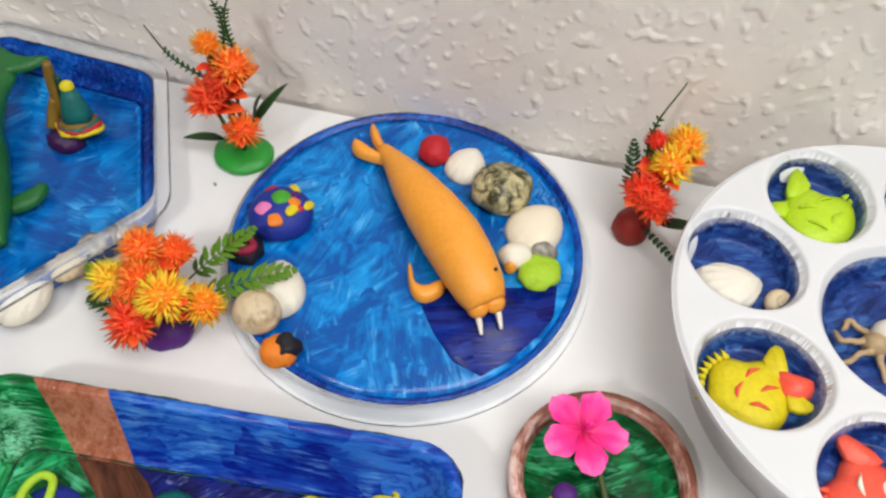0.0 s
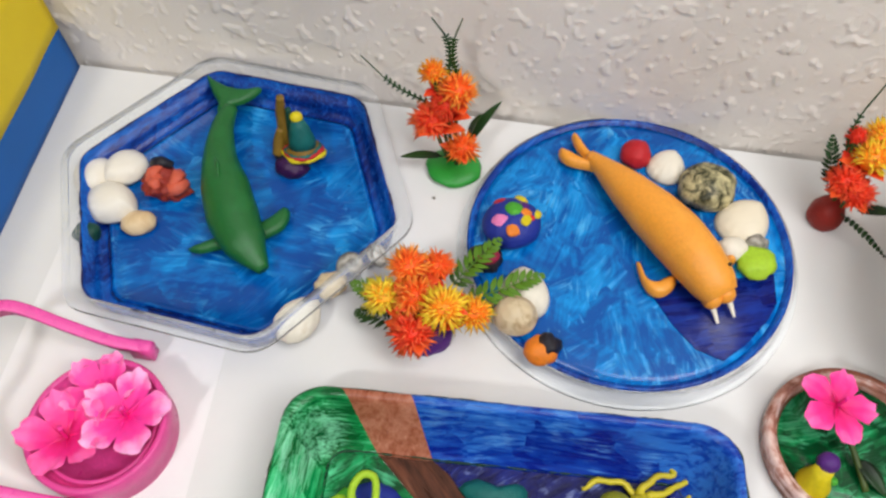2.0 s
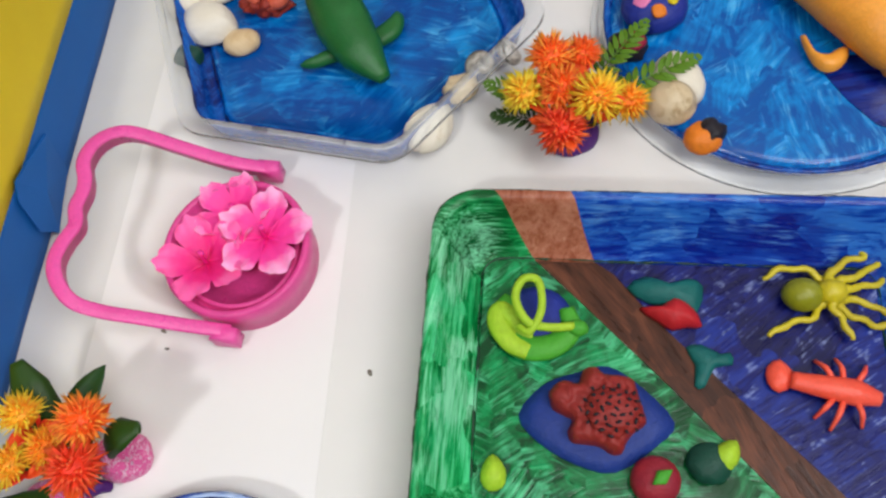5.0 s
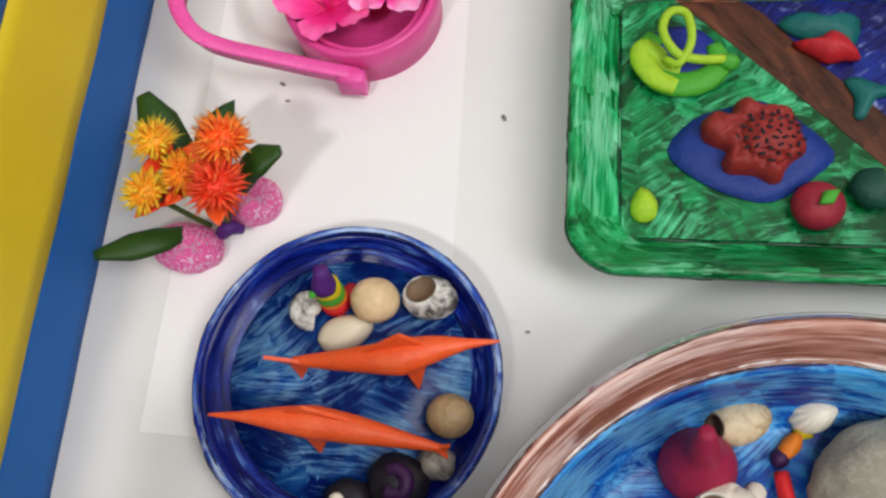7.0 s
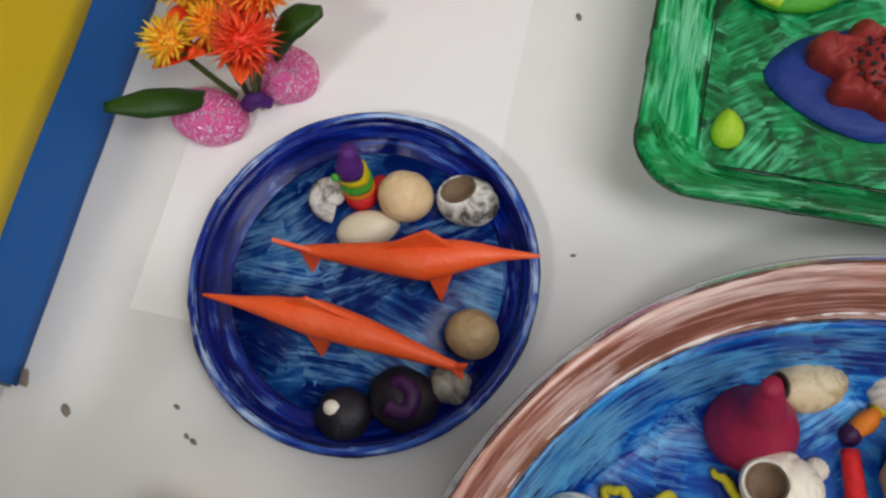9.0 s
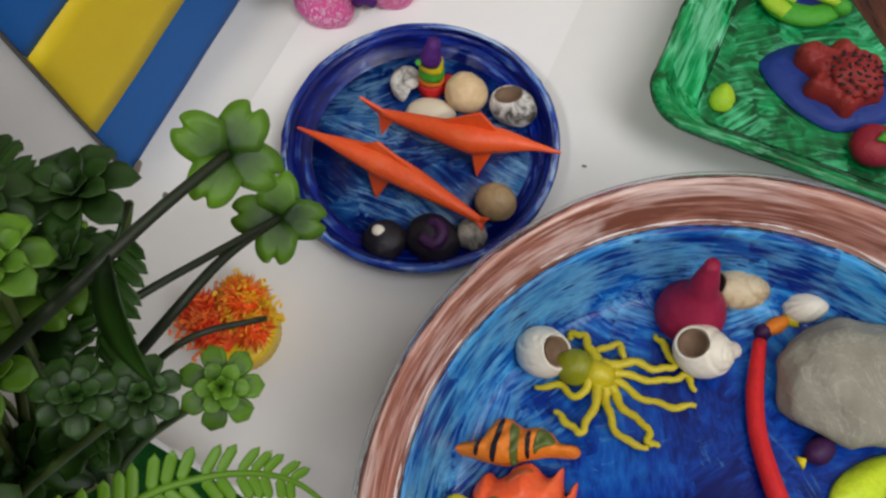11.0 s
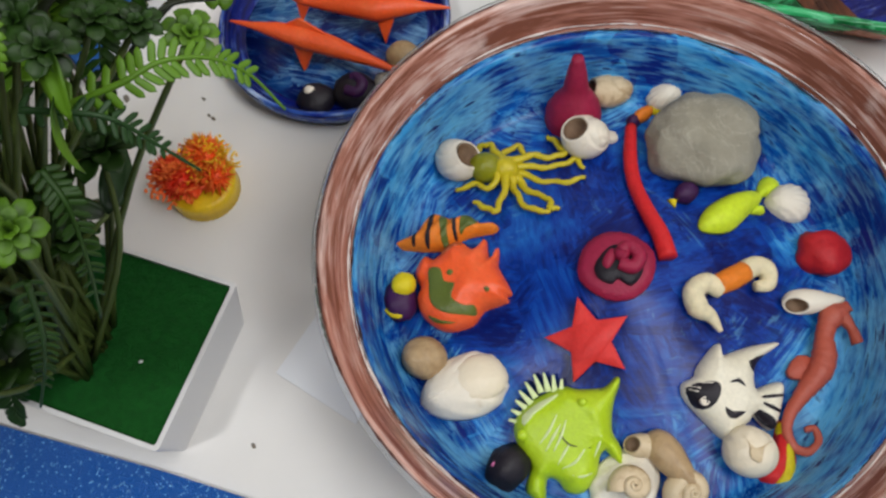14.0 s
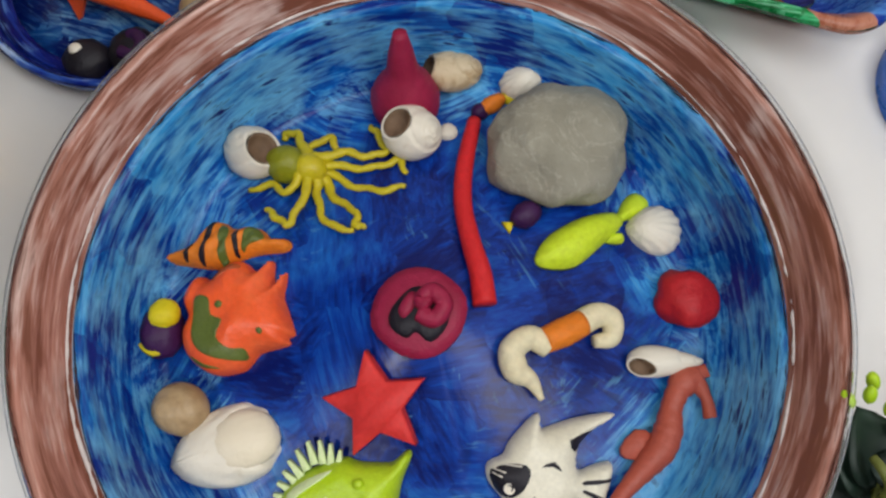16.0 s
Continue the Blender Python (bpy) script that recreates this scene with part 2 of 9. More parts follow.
M = {
    "table": table_mat(), "stucco": stucco_mat(), "clear": clear_mat(), "turf": turf_mat(),
    "blue_paper": paper_mat("blue_crepe_paper", "0c64b4", "0c5aa6"), "yellow_paper": paper_mat("yellow_crepe_paper", "ecd224", "e0c218"),
    "edge_card": paper_mat("grey_card_edge", "5a5654", "74706c"), "white_paper": paper_mat("white_card", "e9ebee", "dfe2e6"), "white_plastic": paper_mat("white_moulded_plastic", "dcdcdc", "d4d4d4", 0.34, 0.0012),
    "room": plastic("plain_wall_paint", "a8a5a1", "9c9995", 0.7), "dark_floor": stone_mat("floor_tile", "9a9188", "857c74", "6b645d", 6.0),
    "basin": None,
    "hexblue": paint("hexagon_blue_paint", "024694", "046cba", "1490d8", "along", 8, "58b8e8", 0.62, 0.22, 20, 16.0, 0.12, 60),
    "hexdark": paint("hexagon_edge_paint", "04206c", "06429c", "0c62bc", "along", 18, "3c84cc", 0.66, 0.2, 70),
    "plateblue": paint("plate_blue_paint", "0250a0", "047cca", "1c9ee6", "along", 8, "70c8f0", 0.615, 0.2, 82, 18.0, 0.15, -60),
    "platedark": paint("plate_dark_paint", "080a58", "08186e", "0c3090", "along", 14, "2c68bc", 0.68, 0.3, 25),
    "dishblue": paint("dish_blue_paint", "081e64", "164a90", "3a78b0", "along", 13, "86b8dc", 0.57, 0.24, 12, 20.0, 0.1, 50),
    "dishwall": paint("dish_wall_paint", "030c4c", "061a74", "0c3696", "round", 30, "7ca8dc", 0.62, 0.24),
    "dishlip": paint("dish_lip_paint", "12288c", "3a62b8", "7ca4dc", "round", 24, "ccdef4", 0.55, 0.22),
    "bare": plastic("bare_pale_plastic", "e6dcd8", "d8c0b8", 0.3), "rimdark": plastic("dark_brown_overrun_paint", "5a3026", "7a4a3c", 0.3), "edgeblue": plastic("dark_blue_overrun_paint", "04104a", "081a60", 0.3), "edgegreen": plastic("dark_green_overrun_paint", "04341c", "0a4426", 0.3), "edgepaint": plastic("dark_overrun_paint", "2a1c30", "3c2428", 0.3),
    "brown": paint("brown_rim_paint", "82503f", "b47c6c", "cfa090", "round", 15, "ecd8d0", 0.565, 0.22, 0.0, 16.0, 0.0),
    "greenpaint": paint("green_paint", "03401f", "08703a", "18985a", "along", 9, "66dca2", 0.585, 0.24, 20, 24.0, 0.22, -60),
    # one green wall paint in two tones: left side lit, others shaded by colour
    "greenwall": paint("green_lit_wall_paint", "04602c", "149a54", "48c886", "along", 12, "9ce8c0", 0.565, 0.26, 88, 16.0, 0.08),
    "greendark": paint("green_shaded_wall_paint", "055024", "0e8444", "36b470", "along", 13, "8ce0b4", 0.58, 0.3, 2),
    "bluepaint": paint("deep_blue_paint", "040640", "06105e", "0a2884", "along", 10, "b0c0ec", 0.635, 0.3, 40, 60.0),
    "bluewall": paint("blue_wall_paint", "061c80", "0c3ca0", "2a6cc4", "along", 13, "6ca4dc", 0.60, 0.28, 2),
    "brownpath": paint("brown_path_paint", "341a10", "4e2a1a", "683a26", "along", 12, "946850", 0.66, 0.35, 125),
    "brownlight": paint("brown_path_wall_paint", "8c4c36", "a6644c", "ba7c64", "along", 12, "d09c88", 0.62, 0.3, 85),
    "pink": plastic("pink_plastic", "f054a8", "e4489a", 0.32), "pinkdark": plastic("pink_cap_plastic", "e84a9a", "da408e", 0.35),
    "petal": petal_mat("pink_petal", "ee1e8c", "fc44a4", "ffaedb", 0.024), "petalhot": petal_mat("hot_pink_petal", "dc126c", "f42a8c", "ff68b0", 0.02),
    "head_orange": petal_mat("orange_spikes", "e83c14", "fa6c20", "ffae3c", 0.0135), "head_red": petal_mat("red_spikes", "dc2c18", "f24824", "fc8038", 0.016), "calyx": petal_mat("red_calyx", "d02a18", "e43a1c", "ee5a24", 0.012),
    "head_yellow": petal_mat("yellow_spikes", "ec5014", "f88c1c", "fcd030", 0.0110), "head_lime": petal_mat("lime_spikes", "ea5c18", "f4a824", "f0d838", 0.0108),
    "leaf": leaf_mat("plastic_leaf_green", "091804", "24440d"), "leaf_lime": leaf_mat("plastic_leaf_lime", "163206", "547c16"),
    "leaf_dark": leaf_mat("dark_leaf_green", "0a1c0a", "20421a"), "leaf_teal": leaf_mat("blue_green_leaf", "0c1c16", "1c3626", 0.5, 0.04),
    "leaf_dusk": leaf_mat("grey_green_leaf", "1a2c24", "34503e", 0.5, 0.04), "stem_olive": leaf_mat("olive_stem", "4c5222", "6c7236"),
    "bud": leaf_mat("lime_bud", "a4c81c", "c8e034"), "stem": leaf_mat("stem_green", "2a3c18", "4a5a28"), "stem_dark": leaf_mat("dark_stem", "10140a", "1c2412"), "stem_pale": leaf_mat("pale_stem", "7c8440", "98a058"),
    "cap_green": plastic("green_cap_plastic", "2a9a34", "208428"), "cap_purple": clay("purple_dough", "4a1a6a", "5a2480"),
    "cap_red": clay("red_dough", "a0281c", "801c14"), "cap_yellow": plastic("yellow_cap_plastic", "f0c818", "e0b010"),
    "cap_blue": plastic("blue_cap_plastic", "1474e0", "0e64cc", 0.3), "glitter_pink": glitter_mat("pink_glitter_foam", "f060a8", "ffd0e8", 0.62),
    "glitter_blue": glitter_mat("blue_glitter_sheet", "0e58ac", "8cc8f8", 0.78),
    "shell": shell_mat("white_shell", "ece4d2", "d2c2a4", 0.70), "shell_smooth": shell_mat("smooth_cream_shell", "eee2c8", "dccaa4", 0.7, 60), "shell_white": shell_mat("smooth_white_shell", "f0e8d8", "e2d6be", 0.7, 50), "shell_peach": shell_mat("peach_tan_shell", "e4c89c", "c49c6a", 0.58, 40), "shell_tan": shell_mat("tan_shell", "d8c4a0", "a88a62", 0.6),
    "shell_grey": shell_mat("grey_shell", "b8b2a6", "5a5248", 0.5), "shell_mott": shell_mat("mottled_shell", "e4e0d8", "4a4640", 0.52, 150),
    "shell_brown": shell_mat("brown_shell", "b89c74", "a08460", 0.55), "cavity": clay("shell_inside", "6c5440", "8c725a", 0.7),
    "stone_grey": stone_mat("grey_river_stone", "8c8878", "a09c8c", "c8c4b4"), "stone_spot": shell_mat("speckled_stone", "34341a", "d0c494", 0.52, 150),
    "dolphin": plastic("dolphin_green_plastic", "176428", "207434", 0.42), "walrus": plastic("walrus_orange_plastic", "f4a034", "f8aa40", 0.42),
    "ivory": plastic("ivory_plastic", "f0e8d8", "e4dac6"), "sword": plastic("orange_toy_plastic", "f25a24", "f8703a", 0.42),
    "octo": plastic("yellow_toy_plastic", "c8b81c", "b8a416", 0.4), "octo_green": plastic("olive_toy_plastic", "8a8c14", "9a9a18", 0.4),
    "lobster": plastic("coral_toy_plastic", "f2543c", "f86a50", 0.4), "lime": plastic("lime_toy_plastic", "b4d41a", "c4e02c", 0.4),
    "palelime": plastic("pale_lime_plastic", "dcecb0", "cfe29a", 0.45), "neon": clay("neon_yellow_dough", "cce41c", "d8ee3c"), "fishorange": plastic("orange_fish_plastic", "f8602c", "f87440", 0.38),
    "fishbrown": plastic("brown_patch_plastic", "b8562c", "a45a30", 0.4), "olive": plastic("olive_patch_plastic", "5c6a2a", "6a7830", 0.4), "starred": plastic("red_foam", "e03430", "d42c2a", 0.6),
    "seahorse": plastic("terracotta_plastic", "b4523e", "c0604a", 0.5), "cream": plastic("cream_plastic", "ece6d0", "ddd6be", 0.45),
    "black": clay("black_dough", "17151c", "241f2a", 0.5), "purple": clay("purple_black_dough", "2c1036", "4a1c58", 0.5),
    "maroon": clay("crimson_dough", "941a3e", "a8244a"), "redclay": clay("scarlet_dough", "c8242c", "b41c24"),
    "red_bright": clay("bright_red_dough", "e02c2c", "d02028"), "creamclay": clay("cream_dough", "f0e6c4", "e6d8ae"),
    "orangeclay": clay("orange_dough", "f08a28", "e67a1c"), "yellowclay": clay("yellow_dough", "e6d41c", "d4be14"),
    "greenclay": clay("green_dough", "3c9a2c", "56b032"), "limeclay": clay("lime_dough", "9cc828", "b8d838"),
    "tealclay": clay("teal_dough", "0e5a58", "14706a"), "blueclay": clay("blue_dough", "1a2a8a", "24389a"), "pond": clay("pond_blue_dough", "16307e", "1c3a8c"),
    "coral_dark": clay("dark_coral_dough", "8c2a22", "a83c2c"), "coral": clay("coral_red_dough", "c8442c", "e2765a"), "turtle": clay("turtle_red_dough", "84201e", "9e302a"), "salmon": clay("salmon_dough", "f0a878", "e89868"),
    "ochre": clay("ochre_dough", "9a7420", "6e5a22"), "sheet_paper": paper_mat("lit_white_paper", "eeecea", "e8e6e4", 0.5, 0.001), "tomato": clay("tomato_dough", "b02428", "6a1838"), "dkgreen": clay("dark_green_dough", "0e3c30", "145040"), "pinkclay": clay("pink_dough", "e87ab0", "f08cc0"),
    "pebble_a": stone_mat("tan_pebble", "8a6844", "a88a64", "c0a884", 90), "pebble_b": stone_mat("brown_pebble", "38281e", "5c4634", "7c6450", 90),
    "pebble_c": stone_mat("pale_pebble", "968c7c", "b0a898", "c8c2b4", 90), "grime": clay("dry_leaf_bit", "7a7266", "8c8478"),
}


def basin_mat():
    """Blue paint: long dark strokes out from the middle, paler short dabs and strokes round the sides."""
    k = Mat("tray_blue_paint", 0.28, 0.25)
    co = k.coords()
    _, r = k.polar(1.0, 1.0)
    cloud = k.noise(co, 17, 3, 0.55, 1.0)
    out, each = k.dabs(30.0, "out", 0.0, 60.0, 30.0, 210.0)
    s1 = k.noise(out, 1.0, 4, 0.55, 0.5)
    t1 = k.noise(k.scaled(out, (1.7, 3.0, 3.0)), 1.0, 4, 0.6, 0.3)
    dab, _ = k.dabs(26.0, "round", 0.0, 120.0, 26.0, 220.0)
    arc, _ = k.polar(3.6, 130.0)
    high = k.ramp(k.maths("ADD", r, k.maths("MULTIPLY", k.maths("SUBTRACT", cloud, 0.5), 0.03)), [(0.094, 0.0), (0.104, 1.0)])
    s2 = k.mix(high, k.noise(dab, 1.0, 4, 0.6, 0.5), k.noise(arc, 1.0, 4, 0.6, 0.6))
    t2 = k.mix(high, k.noise(k.scaled(dab, (1.7, 3.0, 3.0)), 1.0, 3, 0.6, 0.3), k.noise(k.scaled(arc, (2.0, 2.0, 2.6)), 1.0, 3, 0.6, 0.3))
    side = k.ramp(k.maths("ADD", r, k.maths("MULTIPLY", k.maths("SUBTRACT", cloud, 0.5), 0.09)), [(0.062, 0.0), (0.098, 1.0)])

    def tone(s, t, each_by, s_by):
        base = k.maths("ADD", k.maths("MULTIPLY", s, s_by), k.maths("ADD", k.maths("MULTIPLY", t, 0.28), k.maths("MULTIPLY", cloud, 0.72 - s_by)))
        return k.maths("ADD", base, k.maths("MULTIPLY", k.maths("SUBTRACT", each, 0.5), each_by))
    mid = k.ramp(tone(s1, t1, 0.05, 0.26), [(0.43, "06165c"), (0.53, "0a3894"), (0.65, "1a62b8")])
    rim = k.ramp(tone(s2, t2, 0.12, 0.44), [(0.42, "062a84"), (0.50, "0c5cb0"), (0.59, "3a9cdc")])
    c = k.mix(side, mid, rim)
    pale = k.maths("ADD", k.maths("MULTIPLY", k.noise(co, 30, 3, 0.5, 1.2), 0.36), k.maths("ADD", k.maths("MULTIPLY", t2, 0.42), k.maths("MULTIPLY", side, 0.12)))
    c = k.mix(k.ramp(pale, [(0.47, 0.0), (0.60, 0.7)]), c, "7cc6ea")
    lines = k.maths("MULTIPLY", k.ramp(t2, [(0.56, 0.0), (0.66, 1.0)]), k.ramp(k.noise(co, 30, 3), [(0.44, 0.0), (0.58, 0.8)]))
    c = k.mix(k.maths("MULTIPLY", lines, k.maths("ADD", side, 0.3)), c, "08206c")
    c = k.mix(k.maths("MULTIPLY", k.ramp(k.noise(co, 26, 4, 0.55, 1.5), [(0.58, 0.0), (0.70, 0.55)]), k.maths("SUBTRACT", 1.0, k.maths("MULTIPLY", side, 0.7))), c, "07164e")
    k.colour(c)
    k.bump(k.maths("ADD", k.maths("MULTIPLY", s1, 0.35), k.maths("MULTIPLY", k.maths("ADD", s2, k.maths("MULTIPLY", t2, 0.7)), k.maths("ADD", side, 0.25))), 0.0006, 0.5)
    k.rough(k.ramp(cloud, [(0.3, 0.22), (0.7, 0.36)]))
    return k.m


M["basin"] = basin_mat()


# ---- mesh helpers ----
def mesh_of(name, bm, material, smooth=True):
    me = bpy.data.meshes.new(name)
    bmesh.ops.recalc_face_normals(bm, faces=bm.faces)
    bm.to_mesh(me)
    bm.free()
    if smooth:
        for p in me.polygons:
            p.use_smooth = True
    mats = material if isinstance(material, (list, tuple)) else [material]
    for m in mats:
        me.materials.append(M[m] if isinstance(m, str) else m)
    return me


def part(name, bm, material, parent, label="", at=None, smooth=True):
    ob = new(name, mesh_of(name, bm, material, smooth))
    ob.parent = parent
    if at is not None:
        ob.matrix_basis = at
    return tagged(ob, label)


def thing(name, label, category, at, group="", kind=""):
    ob = new(name)
    ob.empty_display_size = 0.01
    ob.matrix_basis = at
    return tagged(ob, label, category, group, kind)


def solid(name, bm, material, label, category, at, group="", kind="", smooth=True):
    ob = new(name, mesh_of(name, bm, material, smooth))
    ob.matrix_basis = at
    return tagged(ob, label, category, group, kind)


def at(x, y, z=0.0, turn=0.0, rx=0.0, ry=0.0):
    return pose(x, y, z, rx, ry, turn)


def lathe(profile, seg=96, sx=1.0, sy=1.0, wobble=0.0, seed=0):
    """A closed profile of (radius, height) turned round the axis; radius 0 becomes a pole."""
    bm = bmesh.new()
    rings = []
    for r, z in profile:
        if r < 1e-6:
            rings.append([bm.verts.new((0, 0, z))])
        else:
            ring = []
            for i in range(seg):
                a = 2 * math.pi * i / seg
                k = r * (1 + wobble * (noise.noise((math.cos(a) * 1.5, math.sin(a) * 1.5, seed + z * 20))))
                ring.append(bm.verts.new((k * math.cos(a) * sx, k * math.sin(a) * sy, z)))
            rings.append(ring)
    for a, b in zip(rings, rings[1:]):
        n = max(len(a), len(b))
        for i in range(n):
            j = (i + 1) % n
            quad = [a[i % len(a)], a[j % len(a)], b[j % len(b)], b[i % len(b)]]
            quad = list(dict.fromkeys(quad))
            if len(quad) > 2:
                try:
                    bm.faces.new(quad)
                except ValueError:
                    pass
    return bm


def sweep(points, wide, high, seg=12, tip=True):
    """A body along points with elliptic sections; wide lies level, high stands."""
    bm = bmesh.new()
    pts = [Vector(p) for p in points]
    rings = []
    for i, p in enumerate(pts):
        t = (pts[min(i + 1, len(pts) - 1)] - pts[max(i - 1, 0)]).normalized()
        side = t.cross(Vector((0, 0, 1)))
        side = side.normalized() if side.length > 0.05 else Vector((1, 0, 0))
        up = side.cross(t).normalized()
        rings.append([bm.verts.new(p + side * (wide[i] * math.cos(2 * math.pi * k / seg)) + up * (high[i] * math.sin(2 * math.pi * k / seg))) for k in range(seg)])
    for a, b in zip(rings, rings[1:]):
        for k in range(seg):
            bm.faces.new((a[k], a[(k + 1) % seg], b[(k + 1) % seg], b[k]))
    if tip:
        for ring, p in ((rings[0], pts[0]), (rings[-1], pts[-1])):
            c = bm.verts.new(p)
            for k in range(seg):
                bm.faces.new((ring[k], ring[(k + 1) % seg], c))
    return bm


def smooth_line(points, n=8):
    """A curve through points."""
    P = [Vector(p) for p in points]
    P = [P[0] * 2 - P[1]] + P + [P[-1] * 2 - P[-2]]
    out = []
    for i in range(1, len(P) - 2):
        for k in range(n):
            t = k / n
            a, b, c, d = P[i - 1], P[i], P[i + 1], P[i + 2]
            out.append(0.5 * ((2 * b) + (c - a) * t + (2 * a - 5 * b + 4 * c - d) * t * t + (3 * b - a - 3 * c + d) * t ** 3))
    out.append(P[-2])
    return out


def taper(n, *knots):
    """n values that run evenly through the knots."""
    return [float(np.interp(i / (n - 1) * (len(knots) - 1), range(len(knots)), knots)) for i in range(n)]


def worm(points, *radii, seg=10, flat=1.0, n=6):
    line = smooth_line(points, n)
    r = taper(len(line), *radii)
    return sweep(line, r, [v * flat for v in r], seg)


def pillow(outline, high, rings=5, centre=None, power=0.5, sole=0.0):
    """A flat-bottomed cushion over an outline."""
    bm = bmesh.new()
    pts = [Vector((x, y, 0)) for x, y in outline]
    c = Vector((*centre, 0)) if centre else sum(pts, Vector()) / len(pts)
    layers = [[bm.verts.new(p) for p in pts]]
    for k in range(1, rings):
        s = 1 - k / rings
        z = sole + (high - sole) * (1 - s ** 2.2) ** power
        if k == 1:
            layers.append([bm.verts.new(p + Vector((0, 0, max(sole, z * 0.5)))) for p in pts])
        layers.append([bm.verts.new(c + (p - c) * s + Vector((0, 0, z))) for p in pts])
    top = bm.verts.new(c + Vector((0, 0, high)))
    n = len(pts)
    for a, b in zip(layers, layers[1:]):
        for i in range(n):
            bm.faces.new((a[i], a[(i + 1) % n], b[(i + 1) % n], b[i]))
    for i in range(n):
        bm.faces.new((layers[-1][i], layers[-1][(i + 1) % n], top))
    bm.faces.new(list(reversed(layers[0])))
    return bm


def shoulder(outline, high, soft, sole=0.0015, extra=None):
    """A height that rises in a round shoulder from an outline's edge to a nearly flat top."""
    P = np.array(outline)
    Q = np.roll(P, -1, axis=0)
    E = Q - P
    L = np.maximum((E ** 2).sum(1), 1e-12)

    def height(x, y):
        w = np.array((x, y))
        f = np.clip(((w - P) * E).sum(1) / L, 0, 1)
        d = float(np.sqrt(((P + E * f[:, None] - w) ** 2).sum(1).min()))
        k = min(1.0, d / soft)
        z = sole + (high - sole) * math.sqrt(max(0.0, 1 - (1 - k) ** 2))
        return z + (extra(x, y) * k if extra else 0.0)
    return height


def draped(outline, height, step=0.0013, over=0.0, floor=None):
    """A sheet inside an outline that follows a height; with a floor it is closed below, else it is a thin skin."""
    n = len(outline)
    xs, ys = [p[0] for p in outline], [p[1] for p in outline]
    pts = [Vector(p) for p in outline]
    rows = int((max(ys) - min(ys)) / (step * 0.87)) + 1
    for j in range(rows + 1):
        for i in range(int((max(xs) - min(xs)) / step) + 2):
            p = Vector((min(xs) + (i + 0.5 * (j % 2)) * step, min(ys) + j * step * 0.87))
            inside = False
            near = 1.0
            for a, b in zip(outline, outline[1:] + outline[:1]):
                if (a[1] > p.y) != (b[1] > p.y) and p.x < (b[0] - a[0]) * (p.y - a[1]) / (b[1] - a[1]) + a[0]:
                    inside = not inside
                near = min(near, math.hypot(p.x - a[0], p.y - a[1]))
            if inside and near > step * 0.45:
                pts.append(p)
    co, _, faces, _, _, _ = geometry.delaunay_2d_cdt(pts, [(i, (i + 1) % n) for i in range(n)], [], 1, 1e-7)
    bm = bmesh.new()
    top = [bm.verts.new((p.x, p.y, height(p.x, p.y) + over)) for p in co]
    for f in faces:
        if len(set(f)) > 2:
            bm.faces.new([top[i] for i in f])
    rim = [e for e in bm.edges if len(e.link_faces) == 1]
    ret = bmesh.ops.extrude_edge_only(bm, edges=rim)
    for v in [g for g in ret["geom"] if isinstance(g, bmesh.types.BMVert)]:
        v.co.z = floor if floor is not None else v.co.z - over - 0.0006
    return bm


def slab(outline, high, bevel=0.0006, z=0.0):
    """A flat plate with softened edges."""
    bm = bmesh.new()
    n = len(outline)
    cx, cy = sum(p[0] for p in outline) / n, sum(p[1] for p in outline) / n
    size = max(math.hypot(p[0] - cx, p[1] - cy) for p in outline)
    s = 1 - bevel / size

    def ring(k, h):
        return [bm.verts.new((cx + (x - cx) * k, cy + (y - cy) * k, h)) for x, y in outline]
    rings = [ring(s, z), ring(1, z + bevel), ring(1, z + high - bevel), ring(s, z + high)]
    for a, b in zip(rings, rings[1:]):
        for i in range(n):
            bm.faces.new((a[i], a[(i + 1) % n], b[(i + 1) % n], b[i]))
    bm.faces.new(list(reversed(rings[0])))
    bm.faces.new(rings[-1])
    return bm


def blob(rx, ry, rz, amp=0.12, freq=1.6, seed=0, sub=3, flat=0.6):
    """A lump that rests on z = 0."""
    bm = bmesh.new()
    bmesh.ops.create_icosphere(bm, subdivisions=sub, radius=1)
    low = -flat
    for v in bm.verts:
        d = v.co.copy()
        k = 1 + amp * noise.noise(d * freq + Vector((seed * 3.1, seed * 1.7, seed))) + amp * 0.4 * noise.noise(d * freq * 2.7 + Vector((seed, 5, 2)))
        d *= k
        d.z = max(d.z, low)
        v.co = (d.x * rx, d.y * ry, (d.z - low) * rz)
    return bm


def box(x0, x1, y0, y1, z0, z1, bevel=0.0):
    bm = bmesh.new()
    bmesh.ops.create_cube(bm, size=1)
    for v in bm.verts:
        v.co = ((x0 + x1) / 2 + v.co.x * (x1 - x0), (y0 + y1) / 2 + v.co.y * (y1 - y0), (z0 + z1) / 2 + v.co.z * (z1 - z0))
    if bevel:
        bmesh.ops.bevel(bm, geom=bm.edges[:], offset=bevel, segments=2, affect="EDGES", profile=0.5)
    return bm


def add(bm, other, m=None):
    """Joins another piece of the same part."""
    me = bpy.data.meshes.new("joined")
    other.to_mesh(me)
    other.free()
    if m is not None:
        me.transform(m)
    bm.from_mesh(me)
    bpy.data.meshes.remove(me)
    return bm


def ring_outline(n, r, sx=1.0, sy=1.0, wave=0.0, waves=5, seed=0, rough=0.0):
    out = []
    for i in range(n):
        a = 2 * math.pi * i / n
        k = r * (1 + wave * math.cos(waves * a) + rough * noise.noise((math.cos(a) * 2, math.sin(a) * 2, seed)))
        out.append((k * math.cos(a) * sx, k * math.sin(a) * sy))
    return out


